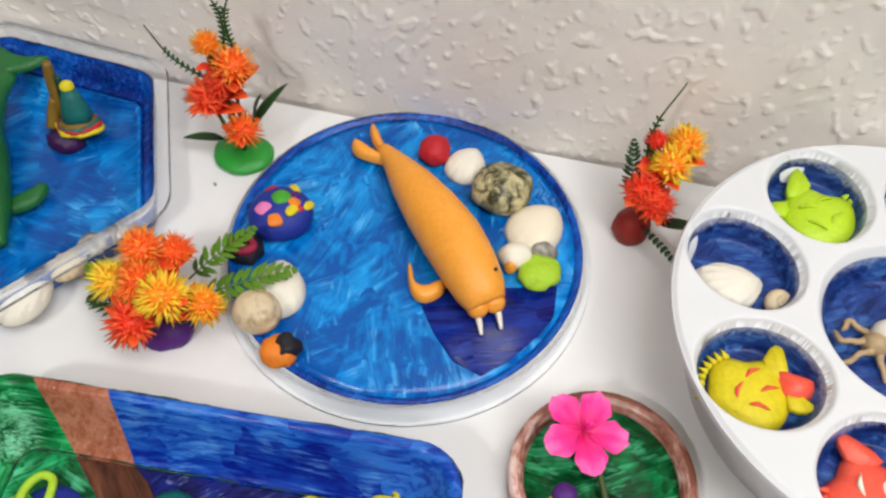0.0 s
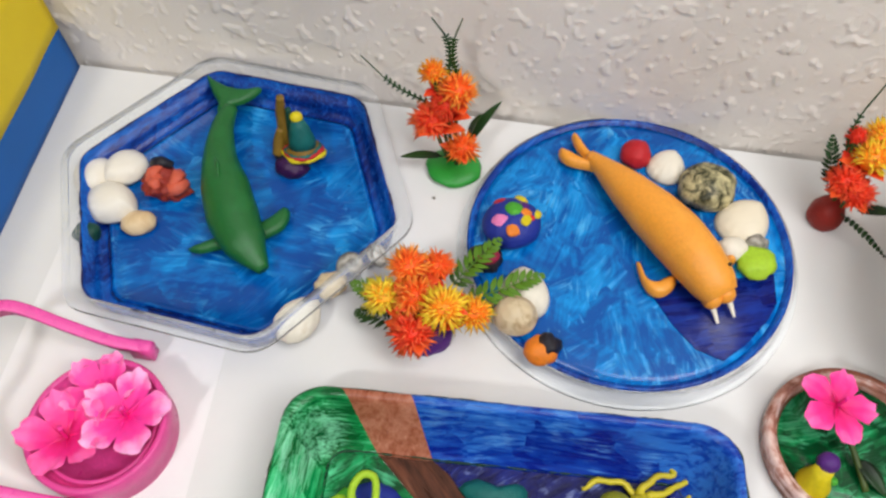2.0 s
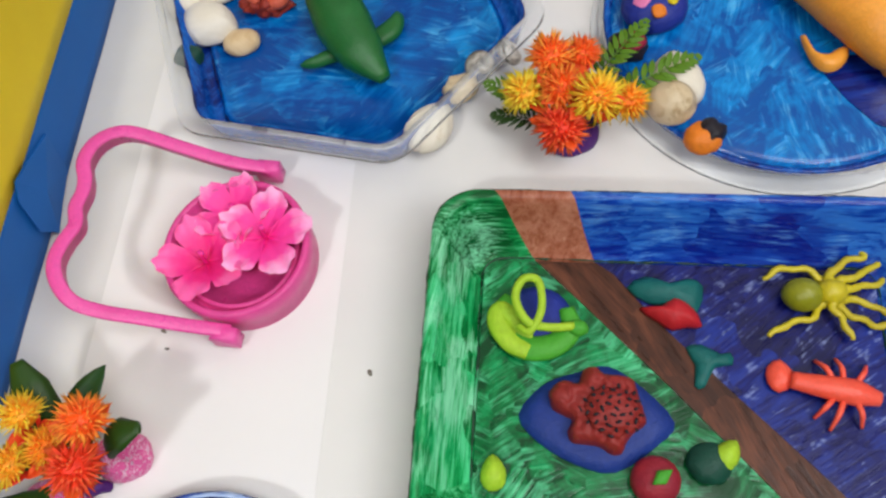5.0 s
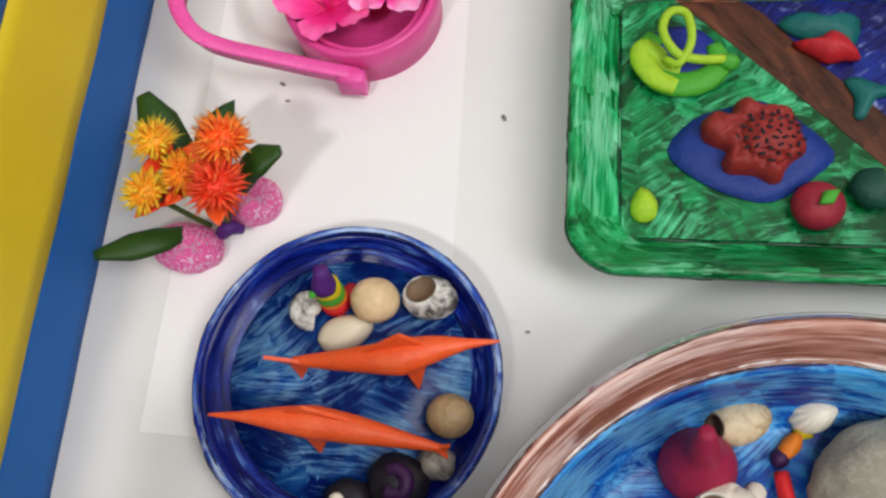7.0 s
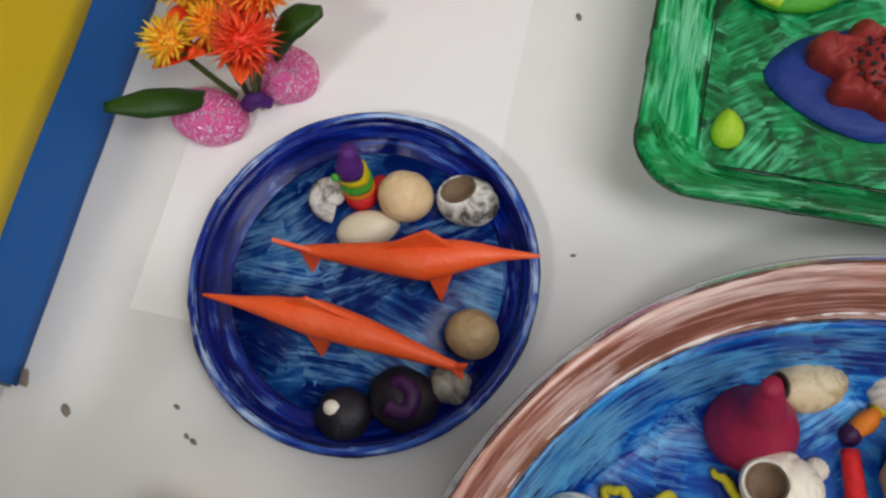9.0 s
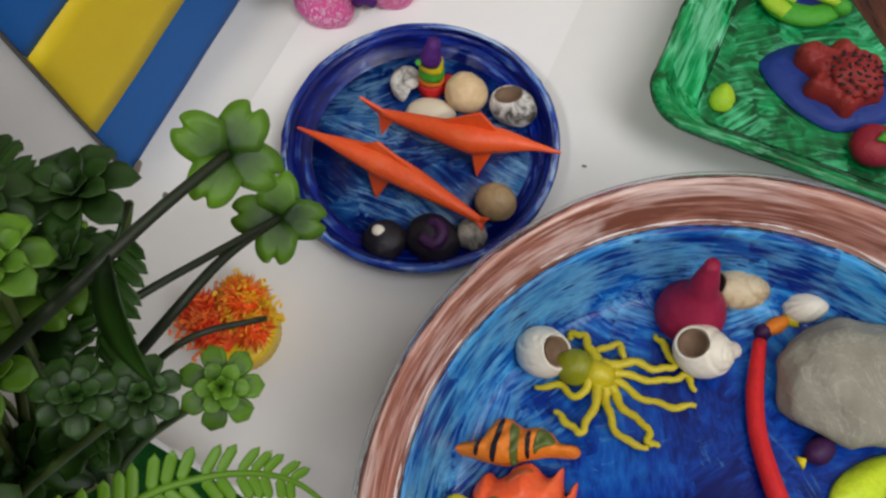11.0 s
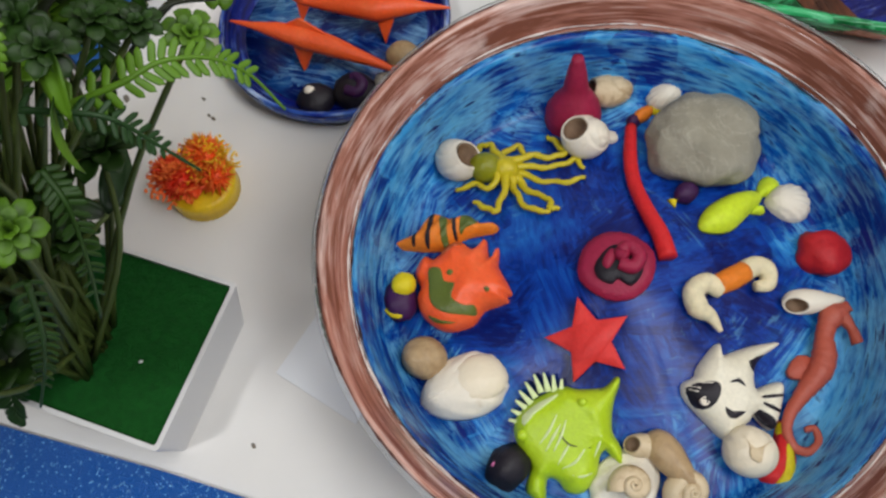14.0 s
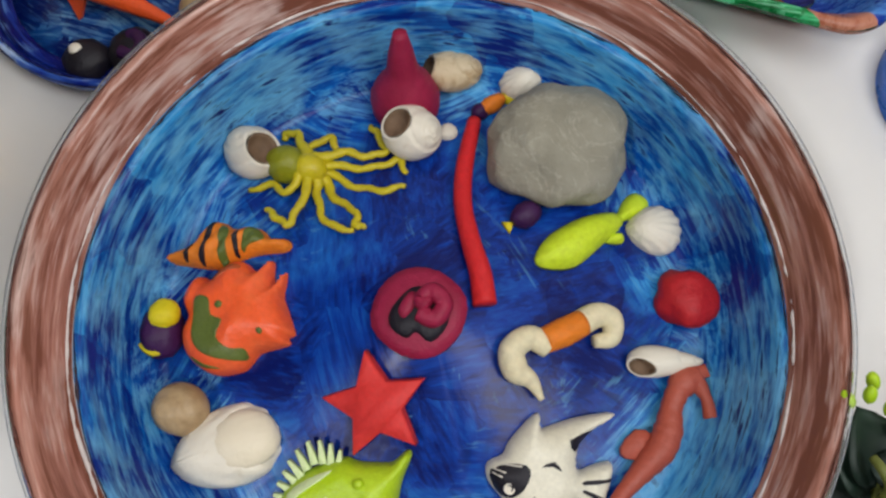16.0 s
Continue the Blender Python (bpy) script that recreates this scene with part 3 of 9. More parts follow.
def rounded_rect(w, h, r, n=8):
    out = []
    for cx, cy, a0 in ((w / 2 - r, h / 2 - r, 0), (-w / 2 + r, h / 2 - r, 90), (-w / 2 + r, -h / 2 + r, 180), (w / 2 - r, -h / 2 + r, 270)):
        for i in range(n + 1):
            a = radians(a0 + 90 * i / n)
            out.append((cx + r * math.cos(a), cy + r * math.sin(a)))
    return out


def hexagon(radius, r, turn, n=6):
    """A regular hexagon with rounded corners."""
    out = []
    for k in range(6):
        a = radians(turn + 60 * k)
        d = radius - r / math.cos(radians(30))
        for i in range(n + 1):
            b = a + radians(-30 + 60 * i / n)
            out.append((d * math.cos(a) + r * math.cos(b), d * math.sin(a) + r * math.sin(b)))
    return out


def skin(rings, close_first=False, close_last=False):
    """Joins rings of equal length, each a list of (x, y, z)."""
    bm = bmesh.new()
    vs = [[bm.verts.new(p) for p in ring] for ring in rings]
    n = len(vs[0])
    for a, b in zip(vs, vs[1:]):
        for i in range(n):
            bm.faces.new((a[i], a[(i + 1) % n], b[(i + 1) % n], b[i]))
    if close_first:
        bm.faces.new(list(reversed(vs[0])))
    if close_last:
        bm.faces.new(vs[-1])
    return bm


def lift(outline, z):
    return [(x, y, z) for x, y in outline]


def mm(points, z=0.0):
    return [(x * 0.001, y * 0.001, z) for x, y in points]


def mm2(points):
    return [(x * 0.001, y * 0.001) for x, y in points]


def dense(points, n=3):
    """A rounded outline through points."""
    P = [Vector((x, y, 0)) for x, y in points]
    out, m = [], len(P)
    for i in range(m):
        a, b, c, d = P[i - 1], P[i], P[(i + 1) % m], P[(i + 2) % m]
        for k in range(n):
            t = k / n
            v = 0.5 * ((2 * b) + (c - a) * t + (2 * a - 5 * b + 4 * c - d) * t * t + (3 * b - a - 3 * c + d) * t ** 3)
            out.append((v.x, v.y))
    return out


# ---- the room, the wall and the table ----
WALL_Y = 0.4965


def stucco_wall():
    """The wall behind the table with its trowelled lumps, fine near the table and plain above."""
    nx, nz = 960, 210
    xs, zs = np.linspace(-0.50, 0.46, nx), np.linspace(-0.01, 0.20, nz)
    verts, faces = [], []

    def step(v, a, b):
        s = max(0.0, min(1.0, (v - a) / (b - a)))
        return s * s * (3 - 2 * s)
    for z in zs:
        for x in xs:
            h = noise.noise(Vector((x * 34, z * 34, 3.0)))
            q = Vector((x * 150, z * 105, 11.0 + h * 1.5))
            lump = step(noise.noise(q), 0.31, 0.5)
            small = step(noise.noise(q * 1.9 + Vector((3, 9, 1))), 0.38, 0.56)
            ridge = step(0.05 - abs(noise.noise(Vector((x * 60, z * 66, 21.0)))), 0.0, 0.05) * step(h, 0.05, 0.3)
            verts.append((x, WALL_Y - 0.0006 * h - 0.0007 * lump - 0.0006 * small - 0.0004 * ridge, z))
    for j in range(nz - 1):
        for i in range(nx - 1):
            a = j * nx + i
            faces.append((a, a + 1, a + nx + 1, a + nx))
    me = bpy.data.meshes.new("wall_north")
    me.from_pydata(verts, [], faces)
    for p in me.polygons:
        p.use_smooth = True
    me.materials.append(M["stucco"])
    ob = new("wall_north", me)
    tagged(ob, "off-white stucco wall with rough trowelled lumps", "wall", kind="structure")
    part("wall_body", box(-2.2, 2.2, WALL_Y + 0.002, WALL_Y + 0.15, -0.75, 1.75), "stucco", ob, smooth=False)


stucco_wall()
for name, b in (("wall_south", (-2.2, 2.2, -2.6, -2.5, -0.75, 1.75)), ("wall_west", (-2.3, -2.2, -2.6, 0.65, -0.75, 1.75)), ("wall_east", (2.2, 2.3, -2.6, 0.65, -0.75, 1.75))):
    solid(name, box(*b), "room", "plain painted wall closing the room", "wall", at(0, 0), kind="structure", smooth=False)
solid("floor", box(-2.3, 2.3, -2.6, 0.65, -0.85, -0.75), "dark_floor", "grey-brown tiled floor below the table", "floor", at(0, 0), kind="structure", smooth=False)
solid("ceiling", box(-2.3, 2.3, -2.6, 0.65, 1.75, 1.85), "room", "plain painted ceiling", "ceiling", at(0, 0), kind="structure", smooth=False)


def table():
    t = thing("table", "long white-covered display table standing against the wall", "table", at(0, 0, -0.75))
    bm = bmesh.new()
    nx, ny = 60, 50
    for iy in range(ny + 1):
        for ix in range(nx + 1):
            x, y = -0.9 + 1.8 * ix / nx, -0.45 + (WALL_Y - 0.003 + 0.45) * iy / ny
            bm.verts.new((x, y, 0.75))
    bm.verts.ensure_lookup_table()
    for iy in range(ny):
        for ix in range(nx):
            a = iy * (nx + 1) + ix
            bm.faces.new([bm.verts[i] for i in (a, a + 1, a + nx + 2, a + nx + 1)])
    part("tablecloth", bm, "table", t, "smooth white table covering")
    part("tabletop", box(-0.9, 0.9, -0.45, WALL_Y - 0.004, 0.715, 0.745, 0.002), "white_plastic", t)
    for x in (-0.84, 0.84):
        for y in (-0.39, WALL_Y - 0.07):
            part("leg", box(x - 0.025, x + 0.025, y - 0.025, y + 0.025, 0, 0.715, 0.003), "white_plastic", t)


table()


SIDE_X, SIDE_SLOPE = -0.2765, -0.085


def side_x(y, z=0.0):
    """The face of the striped panel at the table's end."""
    return SIDE_X + SIDE_SLOPE * y - 0.02 * z


def upright(y0, y1, z0, z1, face, back, ny=30, nz=5, edge=0.0, seed=0):
    """A thin sheet standing along the table's end, with a slightly uneven outline and face."""
    bm = bmesh.new()
    front, rear = [], []
    for i in range(ny + 1):
        y = y0 + (y1 - y0) * i / ny
        lo, hi = z0 + edge * noise.noise((y * 18, seed, 2)) * (z0 > 0.001), z1 + edge * noise.noise((y * 18, seed, 7))
        fr, re = [], []
        for k in range(nz + 1):
            z = lo + (hi - lo) * k / nz
            dx = 0.0005 * noise.noise((y * 26, z * 30, seed + 4))
            fr.append(bm.verts.new((side_x(y, z) + face + dx, y, z)))
            re.append(bm.verts.new((side_x(y, z) + back, y, z)))
        front.append(fr)
        rear.append(re)
    for i in range(ny):
        for k in range(nz):
            bm.faces.new((front[i][k], front[i + 1][k], front[i + 1][k + 1], front[i][k + 1]))
            bm.faces.new((rear[i][k], rear[i][k + 1], rear[i + 1][k + 1], rear[i + 1][k]))
        for k in (0, nz):
            bm.faces.new((front[i][k], front[i + 1][k], rear[i + 1][k], rear[i][k]))
    for row in (0, ny):
        for k in range(nz):
            bm.faces.new((front[row][k], front[row][k + 1], rear[row][k + 1], rear[row][k]))
    return bm


def striped_panel():
    board = upright(-0.075, WALL_Y - 0.004, 0.0004, 0.130, -0.0045, -0.030)
    solid("side_board", board, "white_plastic", "plain white board standing along the table's end", "board", at(0, 0), smooth=False)
    t = thing("striped_panel", "blue and yellow striped card panel standing against the white board", "panel", at(0, 0))
    part("backing", upright(0.0225, WALL_Y - 0.005, 0.0006, 0.128, -0.0022, -0.0042), "edge_card", t, "grey card edge", smooth=False)
    for z0, z1, material, label, seed in ((0.0006, 0.0365, "blue_paper", "blue paper stripe", 1), (0.0345, 0.0860, "yellow_paper", "bright yellow paper stripe", 5), (0.0845, 0.1275, "blue_paper", "wide blue paper stripe", 9)):
        proud = 0.0006 if material == "yellow_paper" else 0.0
        part("stripe", upright(0.0235, WALL_Y - 0.005, z0, z1, proud, -0.0020, 60, 6, 0.0008, seed), material, t, label)
    # a torn flap that hangs loose on the lowest stripe
    flap = bmesh.new()
    line = [(0.300, 0.026), (0.2785, 0.0340), (0.2674, 0.0375), (0.260, 0.031), (0.2540, 0.0130), (0.259, 0.0010), (0.274, 0.0010), (0.293, 0.0030)]
    lift_by = [0.0012, 0.0020, 0.0024, 0.0024, 0.0035, 0.0045, 0.0022, 0.0012]
    rings = [[flap.verts.new((side_x(y, z) + d + off, y, z)) for (y, z), d in zip(line, lift_by)] for off in (0.0, -0.0009)]
    for ring in rings:
        mid = flap.verts.new(sum((v.co for v in ring), Vector()) / len(ring) + Vector((0.0022, 0, 0)))
        for i in range(len(ring)):
            flap.faces.new((ring[i], ring[(i + 1) % len(ring)], mid))
    for i in range(len(line)):
        j = (i + 1) % len(line)
        flap.faces.new((rings[0][i], rings[0][j], rings[1][j], rings[1][i]))
    part("flap", flap, "blue_paper", t, "creased blue paper flap", smooth=False)


striped_panel()


# ---- painted trays ----
TRAY = [(0.0, 0.0272), (0.010, 0.0262), (0.022, 0.0222), (0.045, 0.0142), (0.060, 0.0095), (0.075, 0.0055), (0.088, 0.0028), (0.097, 0.0026), (0.1035, 0.011), (0.1128, 0.0385)]


def on_tray(x, y):
    """The height of the big tray's floor."""
    r = math.hypot(x, y)
    return float(np.interp(r, [p[0] for p in TRAY], [p[1] for p in TRAY])) - 0.0004


def lay(x, y, turn=0.0):
    """A pose on the big tray's floor, tilted with its slope."""
    r = max(1e-4, math.hypot(x, y))
    fall = (on_tray(x * 0.8, y * 0.8) - on_tray(x * 1.2, y * 1.2)) / (0.4 * r) if r < 0.080 else 0.0
    tilt = Matrix.Rotation(math.atan(fall), 4, Vector((-y, x, 0)) / r)
    return Matrix.Translation((x, y, on_tray(x, y))) @ tilt @ pose(0, 0, 0, 0, 0, turn)


def follow(points, over):
    """Points in millimetres laid along the big tray's floor."""
    return [(x * 0.001, y * 0.001, on_tray(x * 0.001, y * 0.001) + over) for x, y in points]


def clear_part(name, bm, parent, label):
    ob = part(name, bm, "clear", parent, label)
    ob.visible_shadow = False
    return ob


def edge_line(outline, z, seed, wide=0.0011, bare=0.0):
    """A thin uneven line of dark paint that runs along the edge of a tray of any outline."""
    pts = [Vector((x, y, 0)) for x, y in outline]
    total = [0.0]
    for a, b in zip(pts, pts[1:] + pts[:1]):
        total.append(total[-1] + (b - a).length)
    n = 520
    bm = bmesh.new()
    ring = []
    for i in range(n):
        d = total[-1] * i / n
        k = max(j for j in range(len(pts)) if total[j] <= d)
        a, b = pts[k], pts[(k + 1) % len(pts)]
        f = (d - total[k]) / max(1e-9, total[k + 1] - total[k])
        p, side = a.lerp(b, f), (b - a).normalized()
        out = Vector((side.y, -side.x, 0))
        w = wide * max(0.05, min(1.0, 0.45 - bare + 1.3 * noise.noise((p.x * 70, p.y * 70, seed)) + 0.7 * noise.noise((p.x * 300, p.y * 300, seed + 3))))
        c = p + out * (0.4 * wide * noise.noise((p.x * 60, p.y * 60, seed + 7)))
        ring.append([bm.verts.new(c + out * o + Vector((0, 0, z + up))) for o, up in ((-w / 2, 0.0001), (0, 0.0005), (w / 2, 0.0001), (0, -0.0007))])
    for i in range(n):
        a, b = ring[i], ring[(i + 1) % n]
        for k in range(4):
            bm.faces.new((a[k], b[k], b[(k + 1) % 4], a[(k + 1) % 4]))
    return bm


def round_tray():
    t = thing("round_tray", "large round tray painted sea blue with a brown brushed rim", "tray", at(0, 0) @ Matrix.Diagonal((0.985, 0.985, 1, 1)))
    line = [(float(r), float(np.interp(r, [p[0] for p in TRAY], [p[1] for p in TRAY]))) for r in np.linspace(0.0, 0.1128, 60)]
    under = [(0.1122, 0.0365), (0.104, 0.0085), (0.100, 0.0), (0.084, 0.0), (0.06, 0.0070), (0.022, 0.0195), (0.0, 0.0245)]
    bm = lathe(line + under, 160)
    for v in bm.verts:
        r, a = math.hypot(v.co.x, v.co.y), math.atan2(v.co.y, v.co.x)
        if r > 0.01 and v.co.z > 0.004:
            crease = math.exp(-(((a * 6 / math.pi + 0.3) % 1.0 - 0.5) / 0.02) ** 2)
            v.co.z += 0.0007 * noise.noise((v.co.x * 40, v.co.y * 40, 2)) - 0.0004 * crease * min(1, r / 0.08)
    part("basin", bm, "basin", t, "sea-blue brushed paint, paler towards the sides")
    part("rim", lathe([(0.1129, 0.0384), (0.1150, 0.0430), (0.1180, 0.0500), (0.1210, 0.0552), (0.1236, 0.0575), (0.1236, 0.0562), (0.1200, 0.0520), (0.1165, 0.0440), (0.1140, 0.0380), (0.1129, 0.0384)], 160, wobble=0.004), "brown", t, "brown brushed paint with pale scratches")
    part("paint_edge", edge_line(ring_outline(200, 0.1127), 0.0380, 1, 0.0016, 0.25), "edgepaint", t, "thin dark line of overrun paint")
    part("bare_edge", edge_line(ring_outline(200, 0.1138), 0.0404, 11, 0.0020, 0.12), "bare", t, "pale unpainted line along the rim's foot")
    part("paint_edge", edge_line(ring_outline(200, 0.1233), 0.0575, 5, 0.0013, 0.0), "rimdark", t, "thin dark brown line of paint")
    clear_part("lip", lathe([(0.1237, 0.0576), (0.1250, 0.0578), (0.1256, 0.0564), (0.1254, 0.0540), (0.1250, 0.0540), (0.1249, 0.0560), (0.1237, 0.0564), (0.1237, 0.0576)], 160, wobble=0.004), t, "clear plastic lip")


def small_dish():
    t = thing("round_dish", "small round dish brushed with dark and light blue paint", "dish", at(-0.1708, 0.0908, 0, 12.7) @ Matrix.Scale(0.974, 4))
    part("dish_floor", lathe([(0, 0.0035), (0.020, 0.0035), (0.048, 0.0042), (0.0482, 0.0), (0, 0.0)], 96), "dishblue", t, "light blue streaked paint")
    part("dish_wall", lathe([(0.0480, 0.0046), (0.0500, 0.0058), (0.0535, 0.0068), (0.0552, 0.0105), (0.0572, 0.0132), (0.0590, 0.006), (0.056, 0.0002), (0.049, 0.0), (0.0480, 0.0046)], 128, wobble=0.004), "dishwall", t, "dark blue stepped side with scraped paint")
    part("lip", lathe([(0.0571, 0.0126), (0.0573, 0.0137), (0.0592, 0.0140), (0.0605, 0.0122), (0.0592, 0.0064), (0.0586, 0.0064), (0.0571, 0.0126)], 128, wobble=0.004), "dishlip", t, "rolled lip with thin scraped blue paint")
    part("paint_edge", edge_line(ring_outline(120, 0.0600), 0.0127, 4, 0.0014), "edgeblue", t, "thin dark blue line of paint")
    part("paint_edge", edge_line(ring_outline(120, 0.0577), 0.0136, 8, 0.0012), "edgeblue", t, "thin dark blue line of paint")


def hex_tray():
    t = thing("hexagonal_tray", "clear hexagonal plastic tray painted bright blue inside", "tray", at(-0.1728, 0.3962))
    turn = -4.5
    floor = [lift(hexagon(r, q, turn), z) for r, q, z in ((0.0005, 0.0001, 0.0050), (0.060, 0.010, 0.0050), (0.0815, 0.010, 0.0052), (0.0828, 0.0105, 0.0072), (0.0850, 0.011, 0.0072))]
    part("tray_floor", skin(floor + [lift(hexagon(0.085, 0.011, turn), 0.0), lift(hexagon(0.0005, 0.0001, turn), 0.0)]), "hexblue", t, "bright blue brushed paint")
    wall = [lift(hexagon(r, q, turn), z) for r, q, z in ((0.0851, 0.011, 0.0073), (0.0868, 0.011, 0.0058), (0.0905, 0.012, 0.0062), (0.0935, 0.013, 0.0100), (0.0972, 0.015, 0.0225), (0.0976, 0.015, 0.0222), (0.0942, 0.013, 0.0050), (0.086, 0.012, 0.0), (0.0851, 0.011, 0.0073))]
    part("tray_wall", skin(wall), "hexdark", t, "dark blue painted stepped side")
    clear = [lift(hexagon(r, q, turn), z) for r, q, z in ((0.0978, 0.015, 0.0215), (0.1000, 0.016, 0.0300), (0.1020, 0.017, 0.0305), (0.1040, 0.018, 0.0260), (0.1078, 0.020, 0.0255), (0.1080, 0.020, 0.0247), (0.1034, 0.018, 0.0250), (0.1012, 0.017, 0.0292), (0.0990, 0.015, 0.0210), (0.0978, 0.015, 0.0215))]
    clear_part("flange", skin(clear), t, "clear plastic edge")
    part("paint_edge", edge_line(hexagon(0.0974, 0.015, turn), 0.0226, 2, 0.0016, 0.1), "edgeblue", t, "ragged dark line of paint")
    part("paint_edge", edge_line(hexagon(0.0862, 0.011, turn), 0.0066, 6, 0.0012, 0.1), "edgeblue", t, "ragged dark line of paint")


def round_plate():
    """A clear lid lying upside down, its raised top painted blue."""
    t = thing("round_plate", "round clear plastic lid painted bright blue on top", "plate", at(0.0490, 0.4080))
    part("painted_top", lathe([(0, 0.0115), (0.03, 0.0115), (0.06, 0.0115), (0.080, 0.0114), (0.0846, 0.0100), (0.0850, 0.0090), (0.05, 0.0095), (0, 0.0095)], 128), "plateblue", t, "bright blue brushed paint")
    part("painted_edge", lathe([(0.0847, 0.0101), (0.0866, 0.0122), (0.0880, 0.0124), (0.0887, 0.0112), (0.0886, 0.0090), (0.0851, 0.0088), (0.0847, 0.0101)], 128), "hexdark", t, "dark blue painted ridge")
    clear_part("rim", lathe([(0.0889, 0.0118), (0.0903, 0.0108), (0.0912, 0.0050), (0.0922, 0.0026), (0.0942, 0.0024), (0.0946, 0.0006), (0.0915, 0.0004), (0.0900, 0.0050), (0.0888, 0.0090), (0.0889, 0.0118)], 128, wobble=0.003), t, "clear plastic rim")
    patch = [(0.016, -0.034), (0.022, -0.024), (0.045, -0.018), (0.078, -0.008), (0.079, -0.026), (0.074, -0.037), (0.063, -0.053), (0.052, -0.064), (0.038, -0.060), (0.026, -0.048)]
    part("dark_patch", slab(patch, 0.0006, 0.0002, 0.0115), "platedark", t, "dark indigo painted patch")


def oblong_tray():
    t = thing("oblong_tray", "oblong tray painted as green shore, brown path and deep blue sea", "tray", at(0.0048, 0.2183, 0, 4.3))
    W2, H2 = 0.1054, 0.0765
    fw, fh = 0.0835, 0.0535

    def field(material, name, label, cells, z, low):
        part(name, slab(cells, z, 0.0002, low), material, t, label, smooth=False)

    # the path's two borders, in the tray's own axes
    green = [(-fw, -fh), (0.047, -fh), (0.034, -0.040), (-0.004, -0.001), (-0.040, 0.034), (-0.0605, fh), (-fw, fh)]
    path = [(0.0472, -fh), (0.073, -fh), (0.052, -0.032), (0.022, -0.003), (-0.009, 0.028), (-0.026, 0.048), (-0.034, fh), (-0.0603, fh), (-0.0398, 0.034), (-0.0038, -0.001), (0.0342, -0.040)]
    sea = [(0.0732, -fh), (fw, -fh), (fw, fh), (-0.0338, fh), (-0.0258, 0.048), (-0.0088, 0.028), (0.0222, -0.003), (0.0522, -0.032)]
    field("greenpaint", "shore", "streaked green paint", green, 0.0048, 0.001)
    field("brownpath", "path", "dark brown painted path", path, 0.0050, 0.001)
    field("bluepaint", "sea", "deep blue painted sea with white flecks", sea, 0.0048, 0.001)

    dash = random.Random(8)
    for line in ([(0.047, -fh), (0.034, -0.040), (-0.004, -0.001), (-0.040, 0.034), (-0.0605, fh)], [(0.073, -fh), (0.052, -0.032), (0.022, -0.003), (-0.009, 0.028), (-0.034, fh)]):
        pts = [p for a, b in zip(line, line[1:]) for p in [Vector((*a, 0)).lerp(Vector((*b, 0)), k / 9) for k in range(9)]]
        for a, b in zip(pts, pts[1:]):
            if dash.random() < 0.5:
                d = b - a
                length, w = d.length * dash.uniform(0.3, 0.9), dash.uniform(0.0002, 0.0006)
                part("bare_dash", slab([(-length / 2, -w), (0, -w * 1.4), (length / 2, -w * 0.6), (length / 2, w * 0.6), (0, w), (-length / 2, w)], 0.0004, 0.0001, 0.0051), "bare", t, "pale unpainted dash beside the path", at(*a.lerp(b, 0.5).xy, 0, math.degrees(math.atan2(d.y, d.x))))
    outer, inner = rounded_rect(2 * W2, 2 * H2, 0.020, 10), rounded_rect(2 * fw, 2 * fh, 0.010, 10)
    steps = [(0.0, 0.0050), (0.10, 0.0062), (0.22, 0.0090), (0.36, 0.0135), (0.50, 0.0185), (0.64, 0.0245), (0.74, 0.0290), (0.80, 0.0312), (0.88, 0.0322), (0.96, 0.0318), (1.0, 0.0302), (1.01, 0.0288), (0.98, 0.0285), (0.82, 0.0290), (0.70, 0.0240), (0.40, 0.0110), (0.20, 0.0040), (0.02, 0.001)]
    loops = [[(a[0] + (b[0] - a[0]) * s, a[1] + (b[1] - a[1]) * s, z) for a, b in zip(inner, outer)] for s, z in steps]

    names = {1: ("green_side", "greenwall", "streaked green side, painted paler as the lit side"), 2: ("green_front", "greendark", "streaked green side, painted darker as a less lit side"), 6: ("green_front", "greendark", "streaked green side, painted darker as a less lit side"), 3: ("blue_side", "bluewall", "bright blue streaked side"), 4: ("brown_side", "brownlight", "reddish brown painted side"), 5: ("brown_side", "brownlight", "reddish brown painted side")}
    n = len(inner)
    COUNT = 100

    def corner(i):
        return abs(outer[i][0]) < W2 - 0.006

    def edge_points(a, b, knots):
        """Points from a to b whose x runs through the knots (index, x)."""
        at_i, at_x = [0] + [k for k, _ in knots] + [COUNT], [a.x] + [x for _, x in knots] + [b.x]
        return [Vector((float(np.interp(i, at_i, at_x)), a.y + (b.y - a.y) * i / COUNT, a.z)) for i in range(COUNT)]

    def dense_loop(loop, s):
        out, tags = [], []
        u = 1 - min(1.0, s)
        for i in range(n):
            a, b = Vector(loop[i]), Vector(loop[(i + 1) % n])
            flat = abs(a.y - b.y) < 1e-6 and abs(a.x - b.x) > 0.05
            if flat and a.y > 0:
                out += edge_points(a, b, [(60, -0.047 + 0.013 * u), (80, -0.080 + 0.0197 * u)])
                tags += [3] * 60 + [4] * 20 + [2] * 20
            elif flat:
                out += edge_points(a, b, [(80, 0.080 - 0.033 * u)])
                tags += [6] * 80 + [5] * 20
            elif abs(a.y - b.y) > 0.05:
                out += [a.lerp(b, k / COUNT) for k in range(COUNT)]
                tags += [1 if a.x < 0 else 3] * COUNT
            else:
                out.append(a)
                tags.append((5 if a.y < 0 and corner(i) else 3) if a.x > 0 else (2 if a.y > 0 else 6))
        return out, tags
    made = [dense_loop(loop, step[0]) for loop, step in zip(loops, steps)]
    loops, tags = [m[0] for m in made], made[0][1]
    N = len(tags)
    sides = {}
